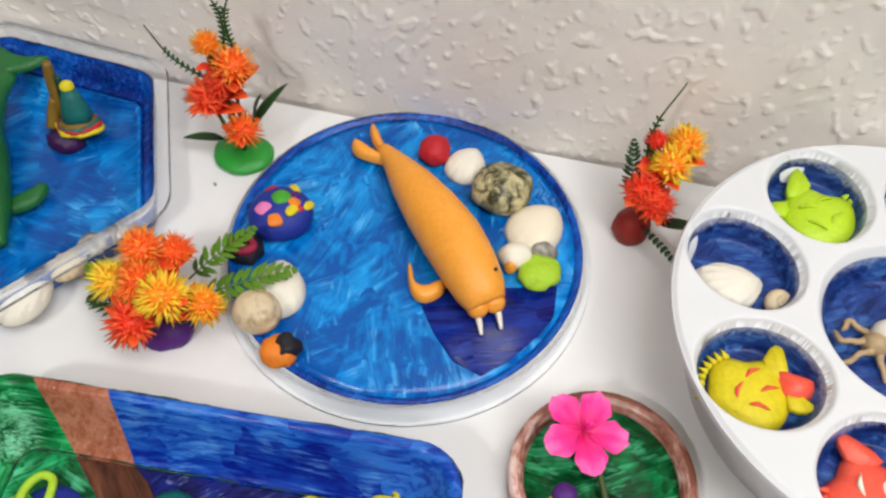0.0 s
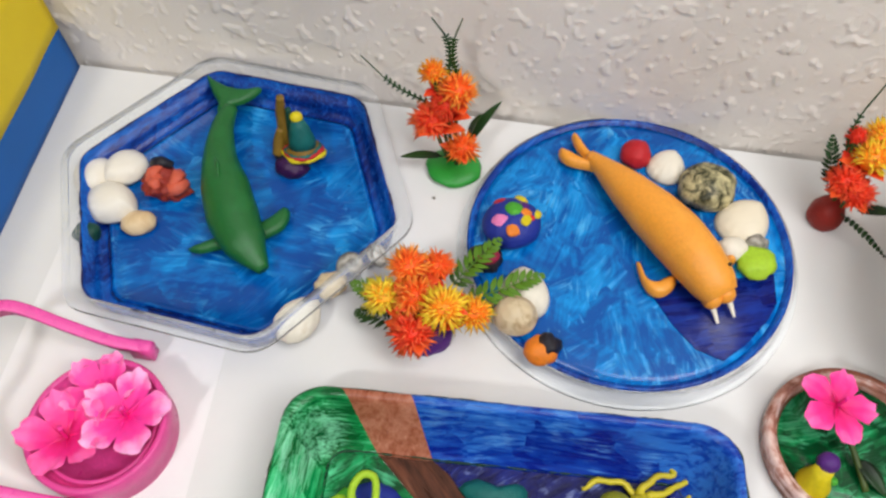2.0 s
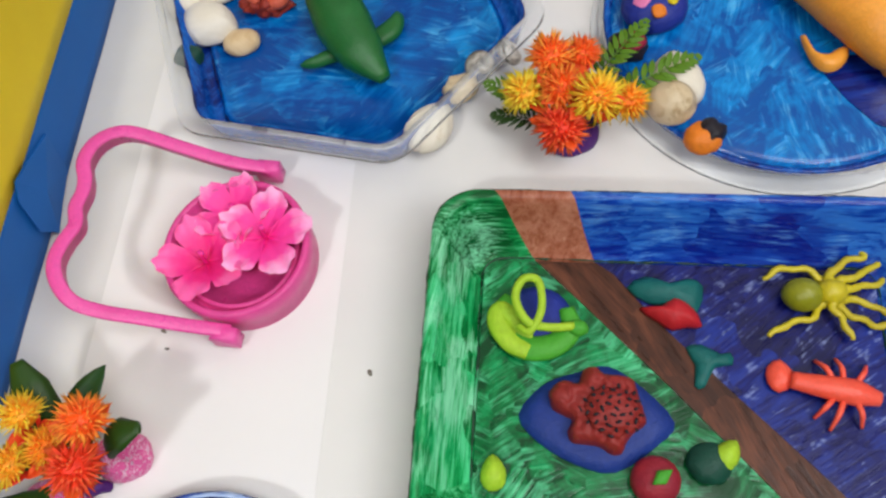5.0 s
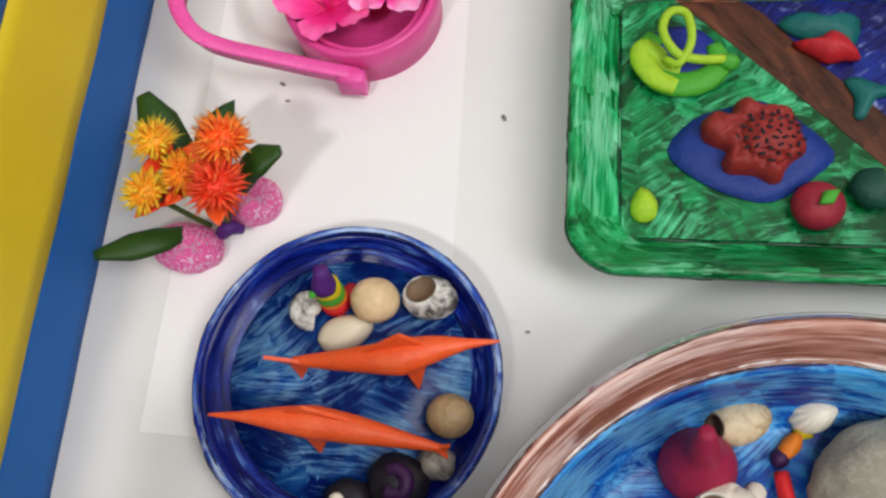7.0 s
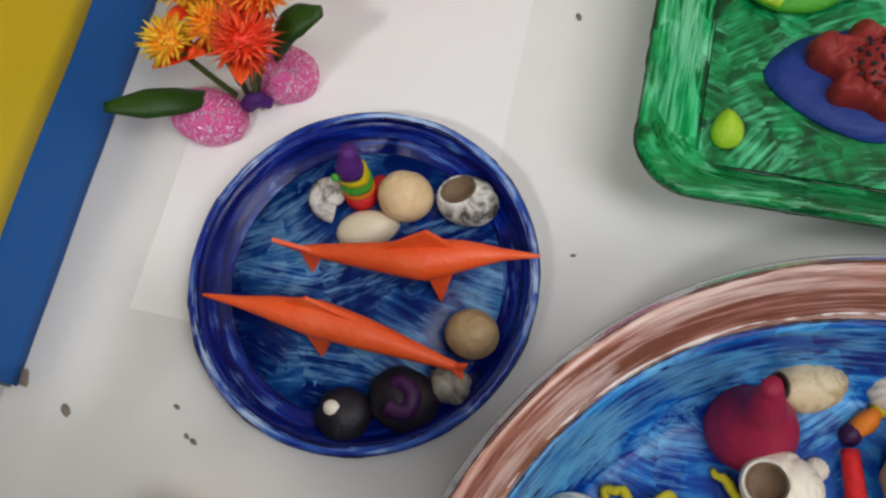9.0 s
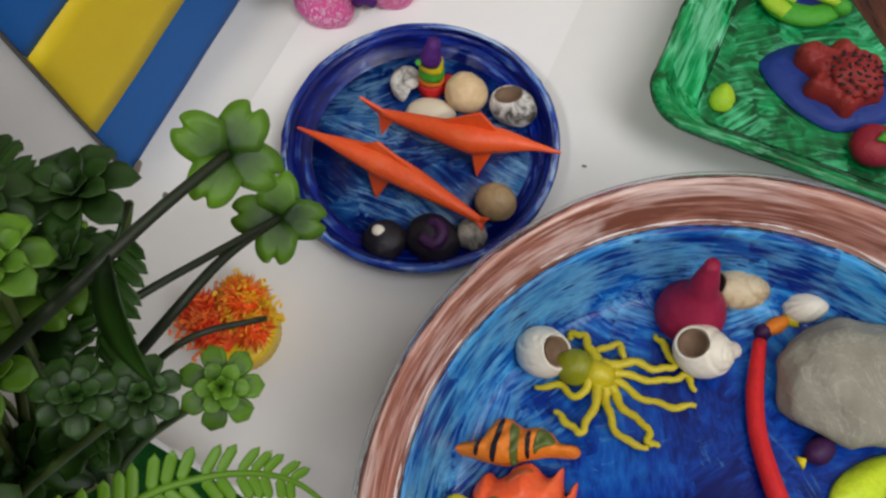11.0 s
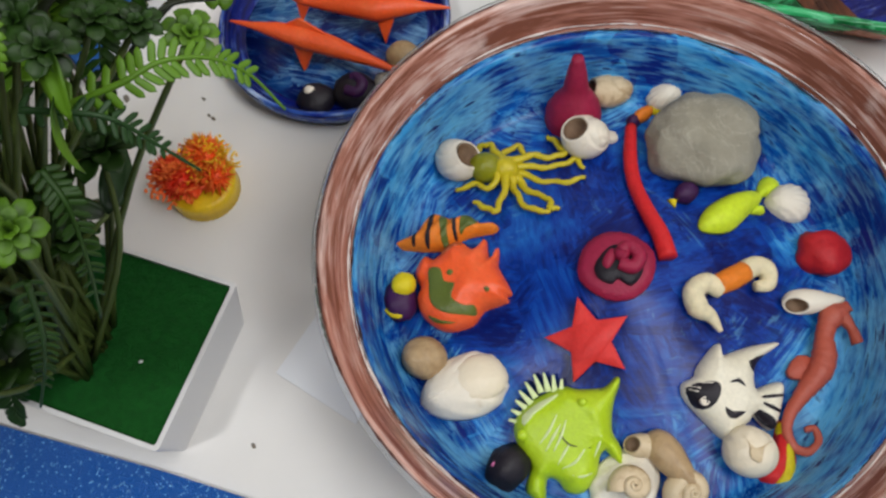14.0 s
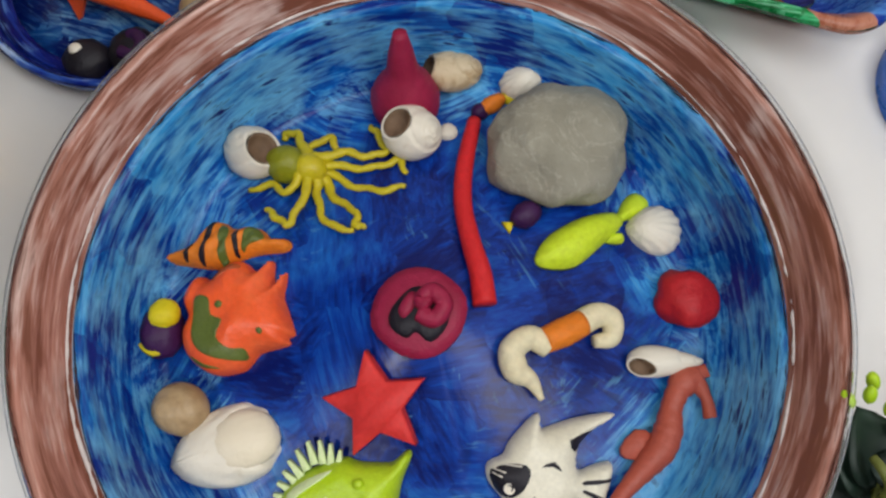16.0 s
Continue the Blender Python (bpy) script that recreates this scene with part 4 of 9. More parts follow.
    for i, tag in enumerate(tags):
        for a in range(len(loops)):
            sides.setdefault(tag, []).append((i, a))
    for k, idx in sides.items():
        bm = bmesh.new()
        seen = {}

        def vert(a, i):
            key = (a, i % N)
            if key not in seen:
                seen[key] = bm.verts.new(loops[a][i % N])
            return seen[key]
        for i, a in idx:
            b = (a + 1) % len(loops)
            bm.faces.new((vert(a, i), vert(a, i + 1), vert(b, i + 1), vert(b, i)))
        part(names[k][0], bm, names[k][1], t, names[k][2])
    part("paint_edge", edge_line(rounded_rect(2 * W2, 2 * H2, 0.020, 10), 0.0300, 3, 0.0014, 0.1), "edgegreen", t, "thin dark green line of paint")
    part("paint_edge", edge_line(rounded_rect(2 * fw + 0.002, 2 * fh + 0.002, 0.010, 10), 0.0056, 9, 0.0018), "edgegreen", t, "thin dark green line of paint")


round_tray()
small_dish()
hex_tray()
round_plate()
oblong_tray()


# ---- kinds of small things ----
def snail_shell(name, label, where, size, material="shell", turn=0.0, tilt=0.0, group="", turns=2.6, roll=0.0):
    """A coiled shell with an open mouth."""
    n = 54
    pts, rad = [], []
    for i in range(n):
        f = i / (n - 1)
        a = f * turns * 2 * math.pi
        g = math.exp(2.1 * (f - 1))
        pts.append((size * 0.62 * g * math.cos(a), size * 0.62 * g * math.sin(a), size * (0.95 - 0.72 * g)))
        rad.append(size * 0.50 * g)
    bm = sweep(pts, rad, rad, 14, tip=False)
    low = min(v.co.z for v in bm.verts)
    x, y, z = where
    s = solid(name, bm, material, label, "shell", at(x, y, z - low * math.cos(radians(tilt)) * 0.9, turn, tilt, roll), group)
    end = Vector(pts[-1])
    back = (Vector(pts[-2]) - end).normalized()
    cave = bmesh.new()
    bmesh.ops.create_icosphere(cave, subdivisions=2, radius=size * 0.46)
    for v in cave.verts:
        v.co = end + back * size * 0.10 + v.co - back * v.co.dot(back) * 0.75
    part("mouth", cave, "cavity", s, "dark shell opening")
    return s


def moon_shell(name, label, where, size, material="shell_tan", turn=0.0, group="", apex=(0.3, 0.1, 0.9), mouth=None, gape=0.62, stretch=1.0, narrow=0.0):
    """A smooth globe-like shell with a shallow coil round its apex; mouth is the direction of an open side."""
    A = Vector(apex).normalized()
    S = A.orthogonal().normalized()
    T = A.cross(S)
    D = Vector(mouth).normalized() if mouth else None
    def squeeze(p):
        slim = 1 - narrow * (p.x * 0.5 + 0.5)
        return Vector((p.x * stretch, p.y * 0.92 * slim, max(p.z * 0.86 * slim, -0.70))) * size
    src = bmesh.new()
    bmesh.ops.create_icosphere(src, subdivisions=5 if mouth else 4, radius=1)
    for v in src.verts:
        d = v.co.copy()
        polar = max(0.05, math.acos(max(-1, min(1, d.dot(A)))))
        turns = math.atan2(d.dot(T), d.dot(S)) / (2 * math.pi)
        phase = (turns + 1.35 * math.log(polar)) % 1.0
        fade = max(0.0, min(1.0, (1.7 - polar) / 0.7))
        groove = math.exp(-((min(phase, 1 - phase)) / 0.09) ** 2)
        k = 1 - 0.06 * groove * fade - 0.05 * phase * fade
        p = d * k + A * 0.10 * max(0, 1 - polar)
        if D is not None:
            off = math.acos(max(-1, min(1, d.dot(D))))
            f = max(0.0, min(1.0, (gape - off) / (gape * 0.55)))
            p -= D * (0.85 * f * f * (3 - 2 * f))
            p += D * 0.05 * math.exp(-((off - gape - 0.05) / 0.10) ** 2)
        v.co = squeeze(p)
    low = min(v.co.z for v in src.verts)
    x, y, z = where
    s = solid(name, src, material, label, "shell", at(x, y, z - low, turn), group)
    if D is not None:
        rim = math.sin(gape) * 0.86
        bowl = lathe([(0, -0.42), (rim * 0.5, -0.36), (rim * 0.82, -0.18), (rim, 0.02), (rim * 1.02, 0.0), (rim * 0.84, -0.22), (0, -0.48)], 40)
        turn_to = D.to_track_quat("Z", "Y")
        for v in bowl.verts:
            v.co = squeeze(turn_to @ v.co + D * (math.cos(gape) + 0.02))
        part("mouth", bowl, "cavity", s, "brown shell opening")
    return s


def cockle(name, label, where, length, width, turn, material="shell", high=0.45, group="", tilt=0.0, ribbed=1.0):
    """A domed fan shell lying on its open side, its hinge towards -x."""
    bm = bmesh.new()
    n, rings = 120, 12
    loops = []
    for j in range(1, rings + 1):
        f = math.sin(j / rings * math.pi / 2)
        ring = []
        for i in range(n):
            a = 2 * math.pi * i / n
            s = math.copysign(abs(math.sin(a)) ** (1.0 if math.cos(a) > 0 else 1.0 - 0.35 * math.cos(a)), math.sin(a))
            ex, ey = length * 0.5 * math.cos(a), width * 0.5 * s * (1 + 0.16 * math.cos(a))
            x, y = -0.14 * length * (1 - f) + ex * f, ey * f
            fan = math.atan2(y, x + 0.56 * length)
            rib = ribbed * (0.045 * math.cos(fan * 34) * f + 0.016 * math.sin(f * 22 + math.cos(a)))
            z = high * width * (math.sqrt(max(0.0, 1 - f * f)) ** 0.9 + rib * min(1.0, f * 1.6))
            ring.append(bm.verts.new((x * (1 + 0.020 * ribbed * math.cos(fan * 34) * f), y, max(0.0, z) if j < rings else 0.0)))
        loops.append(ring)
    top = bm.verts.new((-0.14 * length, 0, high * width))
    for i in range(n):
        bm.faces.new((top, loops[0][i], loops[0][(i + 1) % n]))
    for a, b in zip(loops, loops[1:]):
        for i in range(n):
            bm.faces.new((a[i], b[i], b[(i + 1) % n], a[(i + 1) % n]))
    bm.faces.new(list(reversed(loops[-1])))
    x, y, z = where
    return solid(name, bm, material, label, "shell", at(x, y, z, turn, 0, tilt), group)


def lump(name, label, category, where, size, material, turn=0.0, amp=0.12, seed=0, flat=0.6, sub=3, group=""):
    return solid(name, blob(*size, amp, 1.6, seed, sub, flat), material, label, category, at(*where, turn), group)


def spikes(r, n, seed, spread=1.0, squash=1.0):
    """A thistle-like head: a core with layers of narrow pointed petals, splayed below and upright in the middle."""
    rnd = random.Random(seed)
    bm = bmesh.new()
    bmesh.ops.create_icosphere(bm, subdivisions=2, radius=r * 0.52)
    for i in range(n):
        z = 1 - (i + 0.5) / n * (1.25 * spread)
        a = i * 2.39996 + rnd.uniform(-0.25, 0.25)
        q = math.sqrt(max(0.0, 1 - z * z))
        d = Vector((q * math.cos(a), q * math.sin(a), z * squash)).normalized()
        s = d.cross(Vector((0.3, 0.2, 1))).normalized()
        u = d.cross(s)
        w = r * rnd.uniform(0.055, 0.095)
        length = r * rnd.uniform(0.78, 1.06)
        curl = s * rnd.uniform(-0.22, 0.22) * r + u * rnd.uniform(-0.22, 0.22) * r
        base = [bm.verts.new(d * r * 0.2 + k) for k in (s * w * 0.6, u * w * 0.3, -s * w * 0.6, -u * w * 0.3)]
        m = [bm.verts.new(d * length * 0.6 + curl * 0.25 + k) for k in (s * w, u * w * 0.35, -s * w, -u * w * 0.35)]
        e = bm.verts.new(d * length + curl)
        for k in range(4):
            bm.faces.new((base[k], base[(k + 1) % 4], m[(k + 1) % 4], m[k]))
            bm.faces.new((m[k], m[(k + 1) % 4], e))
    return bm


def blade(length, width, bend=0.3, fold=0.25, point=1.0, n=8, lobes=0.0):
    """A leaf along +x with a folded midrib."""
    bm = bmesh.new()
    rows = []
    for i in range(n + 1):
        f = i / n
        w = width * 0.5 * math.sin(math.pi * min(1.0, f ** 0.8)) ** (0.75 if point < 1.5 else 1.2)
        if point >= 3:
            w = width * 0.5 * max(0.0, 1 - abs(2 * f - 1) ** 5) ** 0.5
        if lobes:
            w = width * 0.5 * (f ** 0.7) * (1.15 if f < 0.9 else 0.85)
        x = length * (f - (0.10 if lobes and i == n else 0.0))
        z = length * bend * (f - 1.6 * f * f)
        row = []
        for k, s in enumerate((-1, -0.5, 0, 0.5, 1)):
            row.append(bm.verts.new((x + (length * 0.12 * (abs(s) - 0.5) if lobes and i > n - 2 else 0), w * s, z + abs(s) * w * fold)))
        rows.append(row)
    for a, b in zip(rows, rows[1:]):
        for k in range(4):
            bm.faces.new((a[k], a[k + 1], b[k + 1], b[k]))
    bmesh.ops.remove_doubles(bm, verts=bm.verts, dist=1e-6)
    ret = bmesh.ops.extrude_face_region(bm, geom=bm.faces[:])
    for v in [g for g in ret["geom"] if isinstance(g, bmesh.types.BMVert)]:
        v.co.z -= max(0.0003, width * 0.03)
    return bm


def fern(length, wide, pairs=12, bend=0.35, seed=0, plump=1.0, point=1):
    """A fern frond along +x: a stalk with paired leaflets."""
    rnd = random.Random(seed)
    line = [(length * f, 0, length * bend * (f - 1.5 * f * f)) for f in (i / 14 for i in range(15))]
    bm = sweep(line, taper(15, length * 0.014, length * 0.004), taper(15, length * 0.014, length * 0.004), 6)
    for i in range(pairs):
        f = 0.12 + 0.86 * i / (pairs - 1)
        size = wide * (math.sin(math.pi * min(1, 0.18 + f * 0.80)) ** 0.8) + wide * 0.08
        p = Vector((length * f, 0, length * bend * (f - 1.5 * f * f)))
        for side in (-1, 1):
            m = Matrix.Translation(p) @ pose(0, 0, 0, rnd.uniform(-14, 14), rnd.uniform(-16, 8), side * (62 - 24 * f) + rnd.uniform(-6, 6))
            add(bm, blade(size, length * 0.07 * plump, 0.12, 0.2, point, 4 if point < 3 else 5), m)
    return bm


def hibiscus(parent, name, where, r, material, turn=0.0, tip=0.0, label="", cup=0.35):
    """Five broad petals with notched ends and a stamen."""
    bm = bmesh.new()
    for k in range(5):
        n, mrow = 10, 9
        rows = []
        for i in range(n + 1):
            f = i / n
            w = r * 0.47 * (f ** 0.55) * (1.0 if f < 0.72 else 1.0 - (f - 0.72) * 1.1)
            row = []
            for j in range(mrow):
                s = j / (mrow - 1) * 2 - 1
                x = r * f - r * 0.24 * s * s * f ** 3 + 0.02 * r * math.sin(9 * s + k) * f
                z = r * cup * f ** 1.4 + 0.07 * r * math.sin(7 * s + k) * f * f - (0.28 * r * (f - 0.65) if f > 0.65 else 0)
                row.append(bm.verts.new((x, w * s, z + 0.08 * r * s * s * (1 - f))))
            rows.append(row)
        for a, b in zip(rows, rows[1:]):
            for j in range(mrow - 1):
                bm.faces.new((a[j], a[j + 1], b[j + 1], b[j]))
        me_new = [v for row in rows for v in row]
        bmesh.ops.rotate(bm, verts=me_new, cent=(0, 0, 0), matrix=Matrix.Rotation(2 * math.pi * k / 5, 3, "Z"))
    ob = part(name, bm, material, parent, label, at(*where, turn, tip))
    st = worm([(0, 0, 0), (0, 0, r * 0.25), (0.05 * r, 0, r * 0.5)], r * 0.05, r * 0.035, r * 0.06, seg=6, n=3)
    part("stamen", st, "petal", ob)
    return ob


def cap_bm(r, h, ribs=44):
    """A ribbed bottle cap lying open side down."""
    bm = lathe([(0, h), (r * 0.86, h), (r * 0.97, h * 0.93), (r, h * 0.8), (r * 1.01, 0.0004), (r * 0.95, 0), (0, 0)], ribs * 2)
    for v in bm.verts:
        rr = math.hypot(v.co.x, v.co.y)
        if rr > r * 0.92:
            a = math.atan2(v.co.y, v.co.x)
            k = 1 + 0.014 * math.cos(a * ribs)
            v.co.x *= k
            v.co.y *= k
    return bm


def flower_pot(label, where, pot, pot_label, heads, leaves, ferns, stalk_from=0.008, turn=0.0):
    """A small made-up bunch: spiky heads and plastic leaves stuck in a cap or a lump of dough."""
    x0, y0, z0 = where
    t = thing("flower_bunch", label, "artificial flowers", at(x0, y0, z0), "little flower bunches on the table")
    pot(t, pot_label)
    for i, (x, y, z, r, material) in enumerate(heads):
        p = Vector((x - x0, y - y0, z - z0))
        stem = worm([(p.x * 0.25, p.y * 0.25, stalk_from), (p.x * 0.6, p.y * 0.6, p.z * 0.55), p], 0.0012, 0.0011, n=4, seg=6)
        part("stem", stem, "stem", t)
        for k in range(3):
            side = Vector((math.cos(2.1 * k + i), math.sin(2.1 * k + i), 0.35 + 0.2 * k)).normalized()
            part("calyx", blade(r * 1.05, r * 0.62, 0.2, 0.3, 1.0, 6), "calyx", t, "red fleshy petal under a flower head", Matrix.Translation(p * 0.82) @ side.to_track_quat("X", "Z").to_matrix().to_4x4())
        lean = Vector((p.x, p.y, p.z * 0.9 + 0.01)).normalized().to_track_quat("Z", "Y").to_matrix().to_4x4()
        part("flower_head", spikes(r * 0.90, 150, i + int(abs(x0) * 1000), 1.0), material, t, "", Matrix.Translation(p) @ lean)
    for (x, y, z, tx, ty, tz, w, material) in leaves:
        a, b = Vector((x - x0, y - y0, z - z0)), Vector((tx - x0, ty - y0, tz - z0))
        m = Matrix.Translation(a) @ (b - a).to_track_quat("X", "Z").to_matrix().to_4x4()
        part("leaf", blade((b - a).length, w, 0.12, 0.25), material, t, "", m)
    for i, (x, y, z, tx, ty, tz, w, material) in enumerate(ferns):
        a, b = Vector((x - x0, y - y0, z - z0)), Vector((tx - x0, ty - y0, tz - z0))
        if w < 0.003:
            # a thin curled tendril with a few leaflets near its foot
            out = (b - a).cross(Vector((0, 0, 1)))
            out = (out.normalized() if out.length > 1e-6 else Vector((1, 0, 0))) * (b - a).length * (0.16 if i % 2 else -0.14)
            line = smooth_line([a, a.lerp(b, 0.5) + out * 0.6 + Vector((0, 0, 0.003)), b - out * 0.4], 9)
            bm = sweep(line, taper(len(line), 0.0009, 0.0006, 0.0004), taper(len(line), 0.0009, 0.0006, 0.0004), 6)
            for k in range(3, 12):
                d = (line[k + 1] - line[k]).normalized()
                for way in (-1, 1):
                    x = (d.cross(Vector((0.2, -0.9, 0.4))).normalized() * way + d * 0.8).normalized()
                    add(bm, blade(0.0030, 0.0014, 0.1, 0.2, 3, 4), Matrix.Translation(line[k]) @ x.to_track_quat("X", "Z").to_matrix().to_4x4())
            part("tendril", bm, material, t)
            continue
        m = Matrix.Translation(a) @ (b - a).to_track_quat("X", "Z").to_matrix().to_4x4()
        part("fern_leaf", fern((b - a).length, w, 11, 0.12, i), material, t, "", m)
    return t


def octopus(label, where, arms, head, size, arm_mat, head_mat, group):
    t = thing("toy_octopus", label, "toy octopus", where if isinstance(where, Matrix) else at(*where), group)
    for i, pts in enumerate(arms):
        n = len(pts)
        line = [(0, 0, size * 0.62)] + [(x * 0.001, y * 0.001, size * (0.34 + 0.30 * math.sin(2.5 * k / n + i)) * (1 - 0.4 * k / n)) for k, (x, y) in enumerate(pts)]
        fine = smooth_line(line, 7)
        m = len(fine)
        for k in range(1, m - 1):
            d = (fine[k + 1] - fine[k - 1]).normalized()
            fine[k] = fine[k] + Vector((-d.y, d.x, 0)) * (size * 0.07 * math.sin(k * 0.75 + i * 1.7)) * min(1, k / 6)
        r = [v * (1 + 0.10 * math.sin(k * 2.1)) for k, v in enumerate(taper(m, size * 0.46, size * 0.25, size * 0.18, size * 0.16, size * 0.15, size * 0.17, size * 0.10))]
        part("arm", sweep(fine, r, [v * 0.9 for v in r], 10), arm_mat, t)
    part("body", blob(size * 0.70, size * 0.62, size * 0.66, 0.08, 1.5, 2, 3, 0.7), arm_mat, t)
    part("head", blob(size * 0.90, size * 0.78, size * 0.82, 0.06, 1.4, 4, 3, 0.7), head_mat, t, "darker olive head", at(head[0] * 0.001, head[1] * 0.001, 0))
    return t


IN_TRAY = "sea animals in the big tray"
SHELLS = "shells and stones in the big tray"


def tray_things():
    def here(x, y, lift_by=0.0):
        return (x, y, on_tray(x, y) + lift_by)

    octopus("yellow plastic octopus with curling arms on the blue tray", lay(-0.0620, 0.0360),
            [[(-6.0, 4.0), (-2.0, 12.0), (3.0, 14.0), (6.0, 9.0)], [(-7.0, 8.0), (-12.0, 12.0), (-16.0, 11.0), (-17.0, 9.0)], [(1.0, 4.0), (10.0, 10.0), (19.0, 12.0), (23.0, 17.0), (16.0, 23.0), (12.0, 26.0)], [(2.0, 3.0), (13.0, 6.0), (23.0, 10.0), (28.0, 15.0), (34.0, 11.0)], [(4.0, 2.0), (17.0, 0.0), (27.0, 1.0), (36.0, 5.0)], [(6.0, -2.0), (15.0, -8.0), (23.0, -10.0), (26.0, -15.0), (30.0, -16.0)], [(5.0, -5.0), (10.0, -13.0), (18.0, -19.0), (27.0, -18.0)], [(2.0, -4.0), (4.0, -17.0), (3.0, -24.0), (-3.0, -22.0), (-9.0, -20.0)], [(-2.0, -5.0), (-3.0, -12.0), (-11.0, -10.0), (-20.0, -14.0)]],
            (-9.0, -1.5), 0.0090, "octo", "octo_green", IN_TRAY)
    # crimson cone and the shells round it
    t = thing("dough_cone", "crimson dough cone with a leaning tip beside shells", "dough figure", at(*here(-0.0420, 0.0765)), IN_TRAY)
    part("cone", sweep(smooth_line([(0, 0, 0), (0.0, 0.0004, 0.009), (-0.0006, 0.0018, 0.018), (-0.0020, 0.0044, 0.028), (-0.0034, 0.0078, 0.038)], 5), taper(21, 0.0132, 0.0132, 0.0108, 0.0060, 0.0046, 0.0024), taper(21, 0.0128, 0.0128, 0.0102, 0.0058, 0.0046, 0.0024), 18), "maroon", t)
    moon_shell("sea_shell", "white globe-like shell with a broken side", here(-0.0853, 0.0345), 0.0108, "shell", 0, SHELLS, (-0.5, 0.2, 0.8), (0.55, 0.15, 0.75), 0.70)
    moon_shell("sea_shell", "cream globe-like shell with a round open mouth", here(-0.0328, 0.0618), 0.0112, "shell", 0, SHELLS, (0.7, 0.1, 0.6), (-0.55, -0.10, 0.75), 0.66)
    moon_shell("sea_shell", "short cream shell lying on its side with a brown mouth", here(-0.0296, 0.0930), 0.0088, "shell_tan", 20, SHELLS, (0.8, 0.1, 0.4), (-0.85, 0.0, 0.35), 0.62, 1.3)
    cockle("sea_shell", "small grey-white shell standing behind the stone", here(-0.0034, 0.0998), 0.017, 0.013, 200, "shell", 0.6, SHELLS, 25)
    cockle("sea_shell", "small chip of pale shell", here(-0.0222, 0.0700), 0.008, 0.007, 60, "shell", 0.5, SHELLS)
    lump("river_stone", "large smooth grey river stone with pale veins", "stone", here(0.0182, 0.0759), (0.0258, 0.0232, 0.0150), "stone_grey", 25, 0.16, 5, 0.75, 4, SHELLS)
    # little dough fish at the stone
    t = thing("dough_fish", "tiny yellow, orange and purple dough fish at the stone", "dough figure", lay(-0.0109, 0.0876, 55), IN_TRAY)
    part("body", blob(0.0062, 0.0034, 0.0044, 0.1, 1.5, 2, 2), "orangeclay", t)
    part("tail", pillow(dense(mm2([(4, 0), (9, 4.5), (8, 0), (9, -4.5)])), 0.004, 4), "yellowclay", t, "yellow tail")
    part("head", blob(0.0035, 0.0034, 0.0040, 0.1, 1.5, 4, 2), "purple", t, "purple head", at(-0.0055, 0, 0))
    t = thing("dough_fish", "tiny purple dough fish with a yellow tail under the stone", "dough figure", lay(0.0167, 0.0462, 235), IN_TRAY)
    part("body", blob(0.0062, 0.0048, 0.0050, 0.1, 1.5, 2, 2), "purple", t)
    part("tail", pillow(mm2([(5, 0), (8.5, 2.5), (8.5, -2.5)]), 0.003, 3), "yellowclay", t, "yellow tail")
    # red worm
    solid("dough_worm", worm(follow([(-14.3, 78.0), (-10.3, 57.6), (-4.9, 41.9), (3.3, 28.4), (10.2, 19.0), (15.6, 9.2)], 0.0034), 0.0026, 0.0032, 0.0032, 0.0034, 0.0038, 0.0040, seg=12), "red_bright", "long red dough worm lying curved", "dough figure", at(0, 0), IN_TRAY)
    # neon fish
    t = thing("dough_fish", "neon yellow dough fish with a rounded tail", "dough figure", lay(0.0378, 0.0477), IN_TRAY)
    part("body", pillow(dense(mm2([(-13.1, -15.6), (-11.4, -5.2), (-2.3, 7.6), (8.3, 15.3), (12.8, 12.6), (7.5, -0.1), (1.1, -12.0), (-8.4, -17.2)])), 0.0085, 6), "neon", t)
    part("tail", pillow(dense(mm2([(10.5, 13.0), (10.5, 22.0), (14.0, 28.0), (20.0, 26.5), (19.8, 20.0), (13.5, 15.0)])), 0.0055, 4), "neon", t)
    part("fin", pillow(dense(mm2([(10, 7), (14, 9), (15, 5.5), (9, 3)])), 0.004, 3), "neon", t)
    cockle("sea_shell", "round white ribbed shell", here(0.0618, 0.0627), 0.0205, 0.0185, 20, "shell", 0.5, SHELLS)
    lump("dough_ball", "faceted red dough ball", "dough ball", here(0.0802, 0.0422), (0.0107, 0.0107, 0.0088), "redclay", 10, 0.22, 8, 0.45, 3, IN_TRAY)
    # rose
    t = thing("dough_rose", "flat crimson dough rose with a dark rolled middle", "dough figure", lay(-0.0033, -0.0016, 19), IN_TRAY)
    part("disc", pillow(dense(mm2([(-15.4, -5.0), (-13.5, 7.5), (-5, 14.6), (6, 14.0), (15.2, 5.6), (14.0, -6.0), (6.0, -14.0), (-5, -14.0)])), 0.0050, 5), "maroon", t)
    part("dark_fold", pillow(dense(mm2([(-9, -1), (-5, 5), (0, 8), (9, 4), (10, -4), (5, -10), (0, -7), (-3, -9), (-8, -6)])), 0.0024, 4), "black", t, "dark kneaded fold", at(0.0, 0.0, 0.0042))
    part("roll", worm([(0.001, -0.001, 0), (0.006, -0.003, 0), (0.009, 0.002, 0), (0.005, 0.006, 0), (0.0015, 0.003, 0), (0.004, 0.001, 0.001)], 0.0030, 0.0030, 0.0026, seg=8), "maroon", t, "rolled middle", at(0, 0, 0.0072))
    part("petal", pillow(dense(mm2([(-6, 0), (-3, 5.5), (0, 5), (-1, 0), (-4, -3)])), 0.0022, 3), "maroon", t, "", at(0, 0.0, 0.0055))
